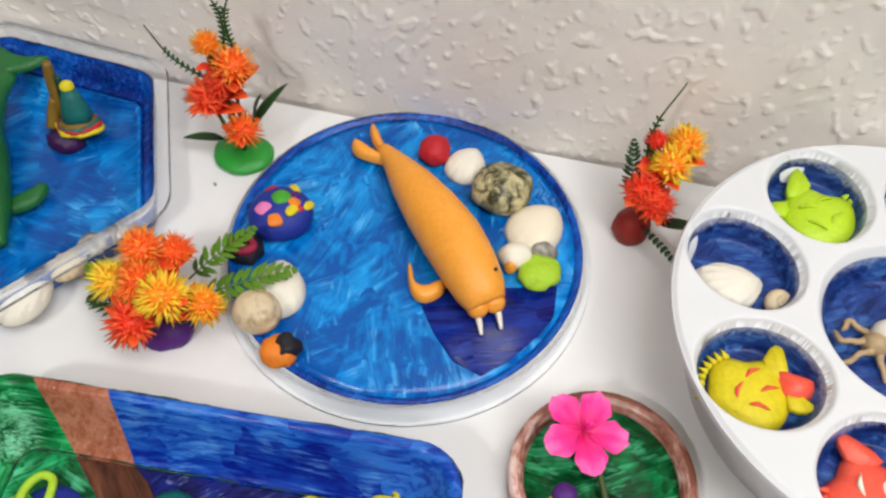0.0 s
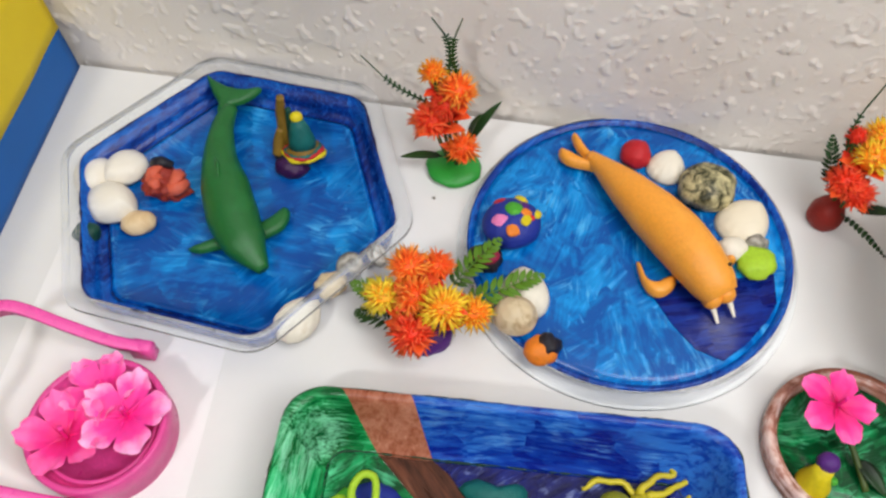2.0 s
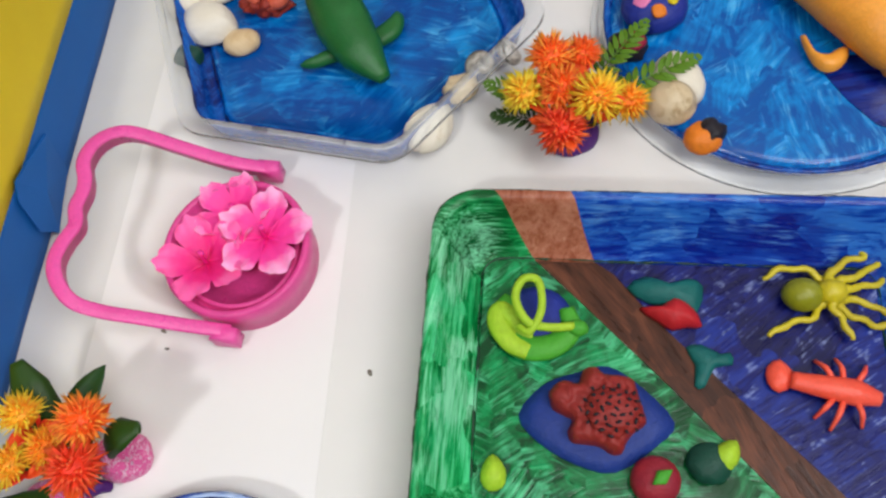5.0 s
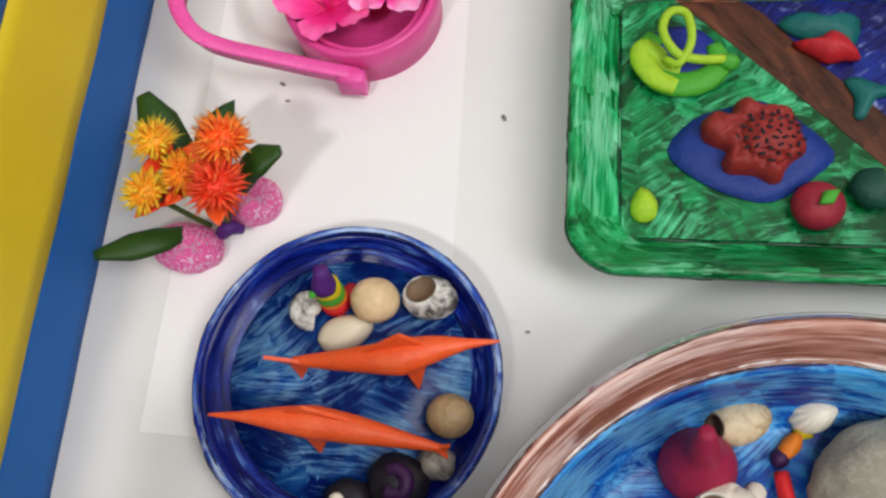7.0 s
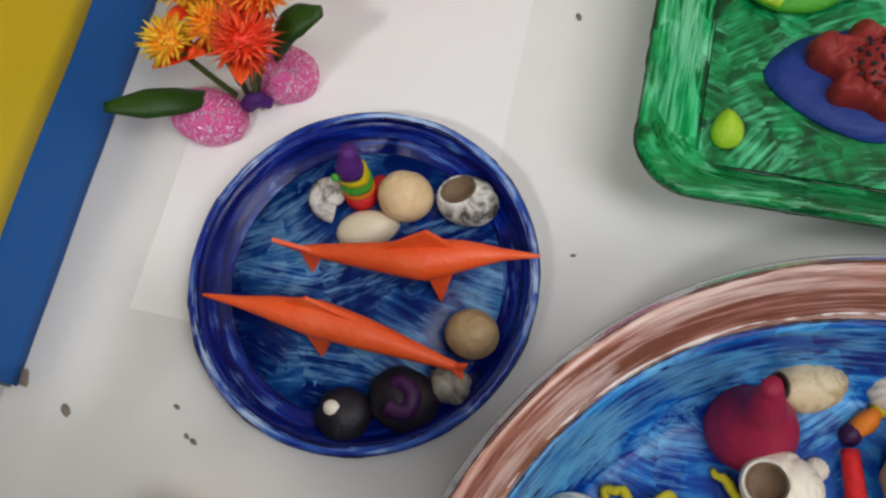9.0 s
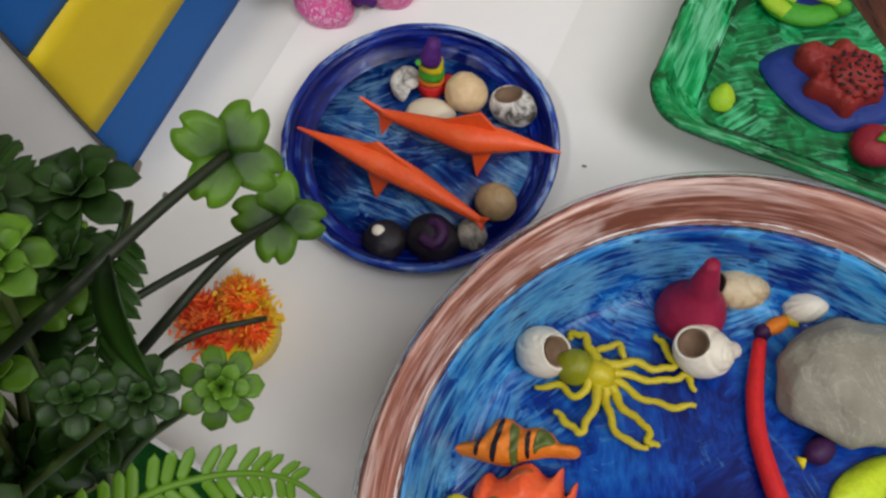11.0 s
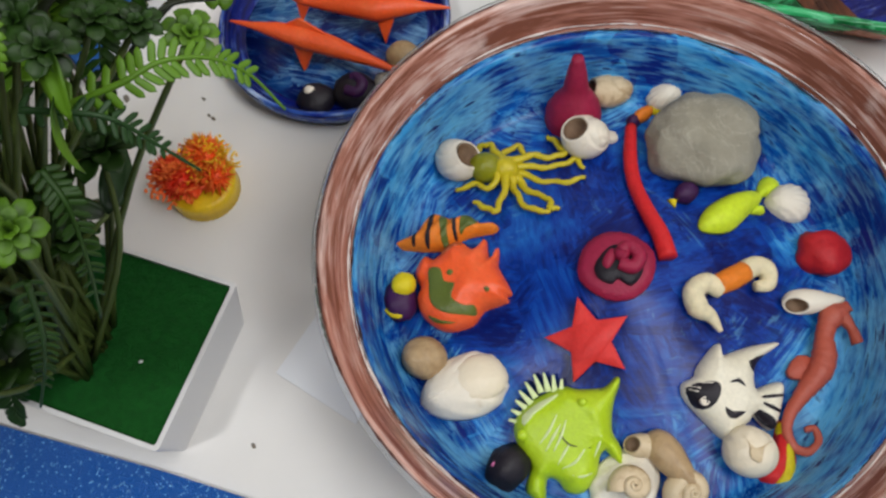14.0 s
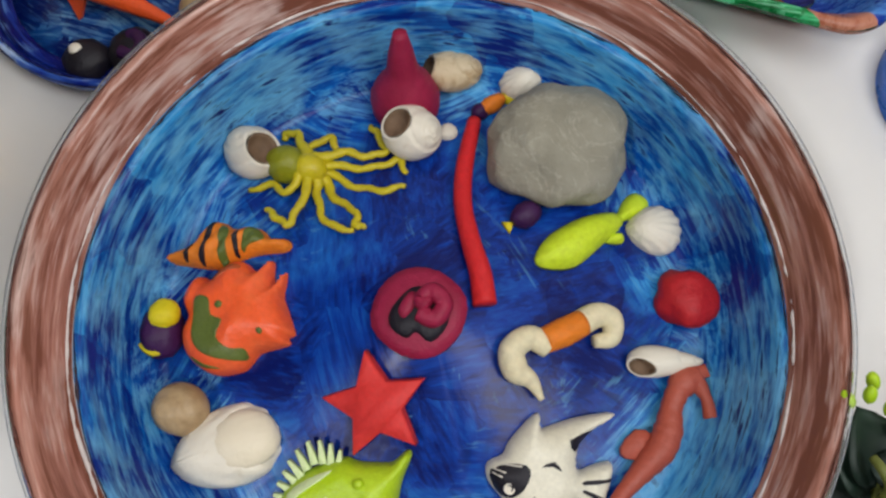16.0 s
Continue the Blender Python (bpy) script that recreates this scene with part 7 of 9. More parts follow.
    for i, (x, y, ex, ey) in enumerate(((0.004, 0.004, -0.002, 0.012), (0.008, 0.004, 0.006, 0.014), (0.013, 0.004, 0.018, 0.013), (0.004, -0.004, -0.002, -0.012), (0.008, -0.004, 0.004, -0.016), (0.013, -0.004, 0.016, -0.013))):
        part("leg", worm([(x, y, 0.005), ((x + ex) / 2, (y + ey) / 2, 0.0062), (ex, ey, 0.0012)], 0.0013, 0.0012, 0.0007, n=4, seg=7), "lobster", t)


oblong_things()


# ---- loose pieces on the table ----
def pink_set():
    t = thing("toy_basket", "round pink toy basket with a raised handle, filled with pink petals", "toy basket", at(-0.1935, 0.2535) @ Matrix.Scale(0.97, 4))
    part("lid_shell", lathe([(0, 0.0035), (0.0255, 0.0035), (0.0262, 0.0160), (0.0268, 0.0168), (0.0282, 0.0168), (0.0288, 0.0160), (0.0290, 0.0120), (0.0310, 0.0122), (0.0316, 0.0215), (0.0322, 0.0224), (0.0342, 0.0224), (0.0350, 0.0214), (0.0344, 0.0), (0, 0.0)], 96), "pinkdark", t, "pink stepped rim")
    hibiscus(t, "blossom", (0.0130, 0.0065, 0.0200), 0.0235, "petal", 20, 0, "pink blossom with pale petal edges")
    hibiscus(t, "blossom", (-0.0135, -0.0080, 0.0170), 0.0225, "petalhot", 50, 0, "deep pink blossom", 0.5)
    hibiscus(t, "blossom", (-0.0060, 0.0180, 0.0165), 0.0195, "petal", 80, 0, "pink blossom", 0.5)
    part("bud", blob(0.0075, 0.0070, 0.0060, 0.12, 1.6, 3, 3), "petalhot", t, "", at(-0.0165, 0.0045, 0.0100))
    part("bud", blob(0.0062, 0.0062, 0.0054, 0.12, 1.6, 5, 3), "petalhot", t, "", at(-0.0210, -0.0120, 0.0090))
    # the wavy handle, rising away from the basket
    line = [(x * 0.001, y * 0.001, -0.0095 + 0.016 - 0.41 * (x * 0.001 + 0.19)) for x, y in
            ((-190.2, 297.8), (-205.9, 295.9), (-227.1, 296.6), (-246.5, 297.8), (-255.3, 295.4), (-261.6, 287.8), (-263.4, 278.0), (-260.7, 270.1), (-259.7, 263.5), (-260.3, 255.6), (-258.2, 247.8),
             (-260.3, 239.0), (-261.1, 229.5), (-257.3, 220.7), (-249.5, 213.9), (-238.9, 212.4), (-224.5, 213.2), (-206.7, 214.3), (-188.5, 216.1))]
    pts = smooth_line(line, 6)
    bm = bmesh.new()
    rings = []
    for i, p in enumerate(pts):
        d = (pts[min(i + 1, len(pts) - 1)] - pts[max(i - 1, 0)]).normalized()
        s = Vector((-d.y, d.x, 0))
        rings.append([bm.verts.new(p + s * a + Vector((0, 0, z))) for a, z in ((-0.0012, 0.0), (-0.0012, 0.0070), (-0.0032, 0.0074), (-0.0034, 0.0086), (-0.0024, 0.0092), (0.0024, 0.0092), (0.0034, 0.0086), (0.0032, 0.0074), (0.0012, 0.0070), (0.0012, 0.0))])
    for a, b in zip(rings, rings[1:]):
        for k in range(10):
            bm.faces.new((a[k], a[(k + 1) % 10], b[(k + 1) % 10], b[k]))
    bm.faces.new(rings[0])
    bm.faces.new(list(reversed(rings[-1])))
    part("handle", bm, "pink", t, "wavy pink carrying handle standing off the table", Matrix.Scale(1 / 0.97, 4) @ Matrix.Translation((0.1935, -0.2535, 0)))
    for y in (0.2985, 0.2145):
        tab = slab(mm2([(-197, -3.6), (-185.5, -3.2), (-185.5, 3.0), (-196, 3.0)]), 0.0125, 0.0010, 0.0040)
        part("hinge", tab, "pink", t, "", Matrix.Scale(1 / 0.97, 4) @ Matrix.Translation((0.1935, y - 0.2535, 0)))


pink_set()


def brown_cap():
    t = thing("jar_lid", "round lid painted brown and green with a pink flower", "lid", at(0.1610, 0.3110))
    part("rim", lathe([(0.0330, 0.0060), (0.0345, 0.0105), (0.0370, 0.0120), (0.0395, 0.0115), (0.0402, 0.0090), (0.0400, 0.0004), (0.0330, 0.0)], 96, wobble=0.006), "brown", t, "brown painted edge")
    part("painted_base", lathe([(0, 0.0060), (0.02, 0.0060), (0.0331, 0.0062), (0.0331, 0.0002), (0, 0.0002)], 64), "greenpaint", t, "green brushed paint")
    hibiscus(t, "flower", (-0.0125, 0.0115, 0.0270), 0.0190, "petalhot", 75, 8, "bright pink five-petalled flower", 0.15)
    part("stem", worm([(0.0060, -0.0200, 0.0070), (0.0000, -0.0040, 0.0120), (-0.0080, 0.0080, 0.0200), (-0.0125, 0.0115, 0.0270)], 0.0016, 0.0014, 0.0012, seg=8), "stem", t)
    part("leaf", blade(0.020, 0.008, 0.2, 0.25), "leaf_dark", t, "", at(0.0020, -0.0060, 0.0100, -50))
    part("yellow_cone", sweep([(0, 0, 0), (0, 0, 0.003), (0.0005, 0.002, 0.010), (0.001, 0.003, 0.016)], [0.0082, 0.0078, 0.0050, 0.0040], [0.0082, 0.0078, 0.0050, 0.0040], 16), "yellowclay", t, "yellow dough cone", at(-0.0180, -0.0205, 0.0060))
    part("purple_top", blob(0.0052, 0.0050, 0.0046, 0.12, 1.6, 3, 3), "cap_purple", t, "purple dough ball", at(-0.0160, -0.0150, 0.0190))
    part("green_dot", blob(0.0022, 0.0022, 0.0020, 0.1, 1.6, 3, 2), "greenclay", t, "", at(-0.0110, -0.0200, 0.0120))


brown_cap()
for x, y, r in ((0.1290, 0.2560, 0.0120), (0.1500, 0.2570, 0.0100)):
    lump("dough_petal", "salmon-coloured dough petal beside the oblong tray", "dough ball", (x, y, 0.0), (r, r * 0.8, 0.0062), "salmon", 20, 0.2, int(r * 900))
solid("bent_stem", worm([(0.1370, 0.2560, 0.0075), (0.1430, 0.2610, 0.0110), (0.1490, 0.2660, 0.0080), (0.1520, 0.2690, 0.0020)], 0.0007, 0.0007, 0.0006, seg=6), "stem", "thin dark bent plastic stem", "stem", at(0, 0))


def blue_cap():
    t = thing("jar_lid", "round blue plastic lid with a thin orange starfish in it", "lid", at(0.1570, 0.1612))
    part("lid_shell", lathe([(0, 0.0024), (0.0275, 0.0024), (0.0292, 0.0034), (0.0302, 0.0085), (0.0314, 0.0100), (0.0326, 0.0096), (0.0333, 0.0080), (0.0335, 0.0004), (0, 0.0)], 96), "cap_blue", t)
    for line in ([(-1, 1), (-1.5, 11), (-4, 18), (-8, 23), (-13, 24.5)], [(-2, 1), (-9, 0), (-17, 1), (-23, 4), (-25.5, 7)], [(-22, 3.4), (-24, 2.4), (-26, 1)], [(-2, 0), (-4.5, -9), (-8, -16), (-14, -21)], [(-1, -1), (1.5, -8), (4, -14), (6, -19)], [(-1, 1), (7, 3), (15, 6), (24, 9)]):
        part("arm", worm([(x * 0.001, y * 0.001, 0.0064 if abs(x) + abs(y) < 12 else 0.0050) for x, y in line], 0.0016, 0.0013, 0.0012, 0.0012, seg=8), "lobster", t, "thin orange starfish arm")
    part("middle", blob(0.0062, 0.0056, 0.0032, 0.15, 1.6, 3, 3), "dkgreen", t, "dark green middle", at(-0.001, -0.002, 0.0042))
    part("ray", worm([(-0.0045, -0.0030, 0.0078), (-0.0005, 0.0060, 0.0092), (0.0050, 0.0180, 0.0100), (0.0095, 0.0270, 0.0110)], 0.0010, 0.0011, 0.0012, seg=7), "stem_pale", t, "thin olive rod")


blue_cap()


def paint_palette():
    """A round plastic palette: a raised disc with eight bean wells round a middle one, its wells painted blue."""
    t = thing("paint_palette", "round white plastic paint palette with blue-painted wells", "palette", at(0.2740, 0.3905))
    R, TOP = 0.1010, 0.0550
    wells = [(0.0725, radians(121.5 + 45 * k), 0.0255, 0.0236) for k in range(8)]
    nr, na = 130, 480
    P = {}
    owner = {}

    def depth(x, y):
        for i, (d, a, u, w) in enumerate(wells):
            px, py = x * math.cos(a) + y * math.sin(a) - d, -x * math.sin(a) + y * math.cos(a)
            py += 0.10 * px
            q = math.sqrt((px / u) ** 2 + (py / w) ** 2)
            if q < 1.16:
                return i, q
        q = math.hypot(x, y) / 0.0378
        return (8, q) if q < 1.12 else (-1, 2.0)
    verts, rows = [], []
    for i in range(nr + 1):
        r = R * i / nr
        for j in range(na):
            a = 2 * math.pi * j / na
            x, y = r * math.cos(a), r * math.sin(a)
            k, q = depth(x, y)
            edge = k >= 0 and abs(q - 0.985) < 0.045
            if edge:
                d, b = (wells[k][0], wells[k][1]) if k < 8 else (0.0, 0.0)
                ox, oy = d * math.cos(b), d * math.sin(b)
                x, y, q = ox + (x - ox) * 0.985 / q, oy + (y - oy) * 0.985 / q, 0.985
            z = TOP - 0.0006 * noise.noise((x * 40, y * 40, 1))
            if k >= 0:
                s = max(0.0, min(1.0, (1.1 - q) / 0.32))
                z -= 0.0165 * s * s * (3 - 2 * s)
            if r > R * 0.985:
                z -= 0.0018
            verts.append((x, y, z))
            rows.append((k, edge) if q < 0.99 else (-1, False))
    groups = {}
    for i in range(nr):
        for j in range(na):
            a, b = i * na + j, i * na + (j + 1) % na
            c, d = (i + 1) * na + (j + 1) % na, (i + 1) * na + j
            ks = {rows[v][0] for v in (a, b, c, d)}
            k = ks.pop() if len(ks) == 1 and not all(rows[v][1] for v in (a, b, c, d)) else -1
            groups.setdefault(k, []).append((a, b, c, d))
    for k, faces in sorted(groups.items()):
        bm = bmesh.new()
        seen = {}
        for f in faces:
            vs = []
            for v in f:
                if v not in seen:
                    seen[v] = bm.verts.new(verts[v])
                vs.append(seen[v])
            vs = list(dict.fromkeys(vs))
            bm.faces.new(vs)
        if k < 0:
            bmesh.ops.remove_doubles(bm, verts=bm.verts, dist=1e-6)
            add(bm, lathe([(R, TOP - 0.0018), (R + 0.0006, TOP - 0.004), (R - 0.001, TOP - 0.0065), (R - 0.006, TOP - 0.010), (0.090, 0.030), (0.082, 0.0), (0.0, 0.0)], 120))
            part("body", bm, "white_plastic", t)
        else:
            part("well", bm, "wellpaint", t, "well brushed with dark blue paint")
    return wells, TOP - 0.0165


def well_mat():
    """Blue paint dabbed into white wells, thin and ragged towards their rims."""
    k = Mat("well_blue_paint", 0.36, 0.3)
    co = k.coords()
    vec, each = k.dabs(60.0, "along", 15.0, 80.0, 60.0, 300.0)
    streak = k.noise(vec, 1.0, 4.0, 0.6, 0.5)
    tone = k.maths("ADD", k.maths("MULTIPLY", streak, 0.6), k.maths("ADD", k.maths("MULTIPLY", each, 0.12), k.maths("MULTIPLY", k.noise(co, 40, 3), 0.3)))
    c = k.ramp(tone, [(0.40, "0c1c50"), (0.52, "1c3c80"), (0.66, "4470a8")])
    sep = k.node("ShaderNodeSeparateXYZ")
    k.link(co, sep.inputs[0])
    ragged = k.maths("ADD", sep.outputs[2], k.maths("ADD", k.maths("MULTIPLY", k.maths("SUBTRACT", k.noise(co, 420, 4, 0.7), 0.5), 0.010), k.maths("MULTIPLY", k.maths("SUBTRACT", k.noise(co, 45, 3), 0.5), 0.010)))
    c = k.mix(k.ramp(ragged, [(0.0495, 0.0), (0.0520, 1.0)]), c, "d6d6d6")
    k.colour(c)
    k.bump(streak, 0.0006, 0.5)
    return k.m


M["wellpaint"] = well_mat()
PALETTE_WELLS, WELL_Z = paint_palette()


def palette_things():
    group = "toys in the palette's wells"
    cx, cy = 0.2740, 0.3905

    def spot(k, dx=0.0, dy=0.0):
        d, a, _, _ = PALETTE_WELLS[k]
        return cx + d * math.cos(a) + dx, cy + d * math.sin(a) + dy, WELL_Z - 0.0004
    body = [(-20.0, 4.2), (-18.0, 10.0), (-12.0, 13.0), (-4.3, 11.6), (2.4, 13.0), (8.0, 10.0), (10.4, 4.0), (11.4, -3.0), (10.4, -10.0), (6.0, -17.0), (-1.0, -21.0), (-9.0, -20.0), (-17.0, -14.0), (-21.0, -6.0)]

    def spiny_fish(label, where, turn, flip, colour, mark, beak, size):
        t = thing("toy_fish", label, "toy fish", at(*where, turn) @ Matrix.Scale(size, 4), group)

        def side(points):
            return mm2([(-x if flip else x, y) for x, y in (reversed(points) if flip else points)])
        part("body", pillow(dense(side(body), 2), 0.0085, 6, None, 0.42), colour, t)
        part("tail", slab(dense(side([(2.0, 12.0), (9.4, 20.6), (11.6, 10.0), (10.5, 2.0), (5, 5)]), 2), 0.0034, 0.0006, 0.003), colour, t)
        part("side_fin", slab(dense(side([(10.5, -1.0), (19.8, -7.0), (17.0, -10.5), (9.8, -9.5)]), 2), 0.0034, 0.0006, 0.003), beak, t)
        for i in range(9):
            a = radians(112 + i * 9.5)
            p, q = Vector((-6 + 17.5 * math.cos(a), -4 + 16.5 * math.sin(a))), Vector((-6 + 22.0 * math.cos(a + 0.05), -4 + 21.5 * math.sin(a + 0.05)))
            s = (q - p).normalized().orthogonal() * 1.3
            part("spine", slab(side([tuple(p + s), tuple(q), tuple(p - s)]), 0.0024, 0.0003, 0.003), colour, t)
        for i, (x, y, a) in enumerate(((-4, 4, 30), (-10, -4, 60), (2, -3, 10), (-3, -11, -20))):
            part("marking", pillow(dense([(u * 0.001, v * 0.001) for u, v in ((-4.2, -0.8), (-1, 1.9), (4.2, 0.4), (0, 0.1))], 2), 0.0011, 2), mark, t, "", at((-x if flip else x) * 0.001, y * 0.001, 0.0080, a))
        return t
    spiny_fish("lime green plastic fish with a spiny fin in a palette well", spot(0), -8, True, "lime", "lime", "lime", 1.10)
    f2 = spiny_fish("yellow plastic fish with orange markings in a palette well", spot(2, 0.0025), 8, False, "yellowclay", "lobster", "yellowclay", 1.0)
    part("beak", pillow(dense(mm2([(6, 8), (14, 7), (23, 4), (20, -3), (13, -6), (7, -3)]), 2), 0.0080, 4), "lobster", f2, "orange beak", at(0, 0, 0.0015))
    spiny_fish("orange-red plastic fish in a palette well", spot(3), 60, False, "lobster", "cream", "lobster", 1.05)
    spiny_fish("white plastic fish with black markings in a palette well", spot(7), -40, True, "cream", "black", "cream", 1.0)
    x, y, z = spot(1, 0.0, -0.008)
    cockle("sea_shell", "pink-and-white striped ribbed shell in a palette well", (x - 0.004, y, z), 0.0330, 0.0260, 200, "shell", 0.35, group)
    snail_shell("sea_shell", "small tan snail shell in a palette well", (x + 0.0185, y - 0.002, z), 0.0068, "shell_tan", 30, 20, group)
    octopus("tan plastic octopus in the palette's middle well", (cx - 0.012, cy - 0.006, WELL_Z), [[(-4, 6), (-10, 9), (-14, 4)], [(-6, 0), (-13, -2), (-17, 3)], [(-4, -5), (-10, -9), (-15, -14)], [(2, -6), (4, -13), (9, -17)], [(6, 0), (13, 2), (18, -2)], [(4, 6), (9, 11), (15, 12)]], (6, 6), 0.0085, "shell_brown", "shell", group)


palette_things()


# ---- little flower bunches ----
def pot_lump(rx, ry, rz, material, seed=2):
    def build(t, label):
        part("pot", blob(rx, ry, rz, 0.10, 1.6, seed, 3, 0.5), material, t, label)
    return build


def pot_foam(t, label):
    for k, (x, y, z) in enumerate(((-0.0135, -0.0090, 0), (0.0090, 0.0140, 0))):
        part("pot", blob(0.0150 if k == 0 else 0.0125, 0.0110, 0.0105, 0.08, 1.5, k + 2, 3, 0.5), "glitter_pink", t, label, at(x, y, z))
    part("twist", worm([(0.000, -0.002, 0.007), (0.004, 0.000, 0.010), (0.008, 0.001, 0.006)], 0.0030, 0.0034, 0.0020, seg=8), "cap_purple", t, "purple dough twist")


def leaf_tube(t, name, points, r, material="leaf"):
    part(name, worm(points, r * 0.5, r, r, r * 0.35, seg=8, flat=0.45), material, t)


flower_pot("orange and red spiky artificial flowers in a green dough cap", (-0.0560, 0.4490, 0), pot_lump(0.0168, 0.0150, 0.0050, "cap_green"), "flat green dough base",
           [(-0.0690, 0.4520, 0.0380, 0.0165, "head_red"), (-0.0560, 0.4600, 0.0560, 0.0155, "head_orange"), (-0.0700, 0.4640, 0.0640, 0.0105, "head_yellow"), (-0.0500, 0.4450, 0.0260, 0.0130, "head_orange"), (-0.0610, 0.4560, 0.0480, 0.0140, "head_red")],
           [(-0.0500, 0.4520, 0.020, -0.0330, 0.4680, 0.045, 0.007, "leaf_dark"), (-0.0620, 0.4440, 0.018, -0.0880, 0.4440, 0.014, 0.0060, "leaf"), (-0.0480, 0.4540, 0.022, -0.0430, 0.4560, 0.045, 0.008, "leaf")],
           [(-0.0640, 0.4600, 0.040, -0.1180, 0.4795, 0.052, 0.0022, "leaf_dark"), (-0.0620, 0.4640, 0.056, -0.0690, 0.4720, 0.098, 0.0024, "leaf_dark"), (-0.0560, 0.4660, 0.056, -0.0580, 0.4760, 0.094, 0.0024, "leaf")])
flower_pot("orange and yellow spiky artificial flowers in a purple dough base", (-0.0500, 0.3360, 0), pot_lump(0.0135, 0.0125, 0.0085, "cap_purple", 3), "purple dough base",
           [(-0.0620, 0.3560, 0.0360, 0.0150, "head_orange"), (-0.0720, 0.3410, 0.0280, 0.0150, "head_lime"), (-0.0400, 0.3330, 0.0400, 0.0158, "head_yellow"), (-0.0540, 0.3240, 0.0270, 0.0158, "head_red"), (-0.0255, 0.3380, 0.0310, 0.0128, "head_yellow"), (-0.0480, 0.3600, 0.0340, 0.0120, "head_orange"), (-0.0560, 0.3400, 0.0350, 0.0140, "head_orange")],
           [(-0.0600, 0.3380, 0.016, -0.0900, 0.3480, 0.018, 0.006, "leaf_lime")],
           [(-0.0340, 0.3460, 0.022, 0.0050, 0.3690, 0.028, 0.0100, "leaf_lime"), (-0.0420, 0.3540, 0.022, -0.0200, 0.3840, 0.032, 0.0090, "leaf_lime"), (-0.0640, 0.3340, 0.016, -0.0880, 0.3380, 0.014, 0.0080, "leaf"), (-0.0660, 0.3430, 0.018, -0.0920, 0.3500, 0.022, 0.008, "leaf_lime")])
flower_pot("red and yellow spiky artificial flowers in a red dough pot", (0.1590, 0.4500, 0), pot_lump(0.0098, 0.0098, 0.0120, "cap_red", 4), "rounded red dough pot",
           [(0.1745, 0.4740, 0.0470, 0.0145, "head_yellow"), (0.1690, 0.4600, 0.0450, 0.0150, "head_yellow"), (0.1590, 0.4520, 0.0330, 0.0140, "head_red"), (0.1655, 0.4470, 0.0300, 0.0140, "head_red"), (0.1600, 0.4700, 0.0500, 0.0080, "head_red")],
           [(0.1700, 0.4440, 0.020, 0.1900, 0.4440, 0.024, 0.007, "leaf")],
           [(0.1600, 0.4560, 0.025, 0.1640, 0.4880, 0.075, 0.0022, "leaf_dark"), (0.1540, 0.4560, 0.022, 0.1500, 0.4720, 0.046, 0.0060, "leaf_dark"), (0.1620, 0.4420, 0.018, 0.1880, 0.4240, 0.010, 0.0030, "leaf_dark"), (0.1580, 0.4580, 0.026, 0.1720, 0.4800, 0.048, 0.0070, "leaf")])
bunch = flower_pot("orange and yellow spiky flowers in pink glitter foam", (-0.2340, 0.1440, 0), pot_foam, "pink glitter foam ball",
           [(-0.2540, 0.1650, 0.0400, 0.0130, "head_lime"), (-0.2240, 0.1650, 0.0470, 0.0145, "head_orange"), (-0.2540, 0.1460, 0.0360, 0.0120, "head_lime"), (-0.2230, 0.1480, 0.0440, 0.0150, "head_red"), (-0.2400, 0.1540, 0.0380, 0.0120, "head_yellow")], [], [])
for a, b, c, r in (((-0.012, 0.014, 0.016), (-0.022, 0.028, 0.030), (-0.032, 0.042, 0.038), 0.0085), ((-0.012, -0.004, 0.012), (-0.022, -0.014, 0.022), (-0.040, -0.0225, 0.026), 0.0060), ((0.010, 0.014, 0.020), (0.018, 0.018, 0.034), (0.0300, 0.0225, 0.040), 0.0070)):
    leaf_tube(bunch, "leaf", [a, b, c], r)
part("leaf", blade(0.030, 0.014, 0.15, 0.25), "leaf_dark", bunch, "", at(-0.008, 0.020, 0.022, 70, 0, -20))


def frilled(r, seed, material, parent, where):
    """A frilly little bush of flat branching sprigs."""
    rnd = random.Random(seed)
    bm = bmesh.new()
    for i in range(40):
        a, el = rnd.uniform(0, 2 * math.pi), rnd.uniform(0.15, 1.45)
        d = Vector((math.cos(a) * math.cos(el), math.sin(a) * math.cos(el), math.sin(el)))
        m = Matrix.Translation((0, 0, 0)) @ d.to_track_quat("X", "Z").to_matrix().to_4x4() @ pose(0, 0, 0, rnd.uniform(0, 360))
        add(bm, fern(r * rnd.uniform(0.8, 1.05), r * 0.34, 5, 0.05, i, 1.3), m)
    return part("frill", bm, material, parent, "", at(*where))


t = thing("flower_bunch", "orange and red frilly artificial flowers in a yellow cap", "artificial flowers", at(-0.1950, -0.0135), "little flower bunches on the table")
part("pot", cap_bm(0.0160, 0.0110, 40), "cap_yellow", t, "yellow bottle cap")
frilled(0.0175, 3, "head_red", t, (-0.0070, -0.0020, 0.0110))
frilled(0.0165, 8, "head_yellow", t, (0.0030, 0.0080, 0.0120))
for x, y, z, r, material in ((-0.0130, -0.0020, 0.0140, 0.0105, "head_red"), (-0.0060, -0.0050, 0.0150, 0.0095, "head_red"), (0.0010, 0.0090, 0.0190, 0.0120, "head_orange"), (0.0090, 0.0020, 0.0160, 0.0095, "head_orange"), (-0.0040, 0.0110, 0.0170, 0.0085, "head_yellow")):
    part("flower_head", spikes(r, 130, int(r * 9000), 1.0), material, t, "", at(x, y, z))
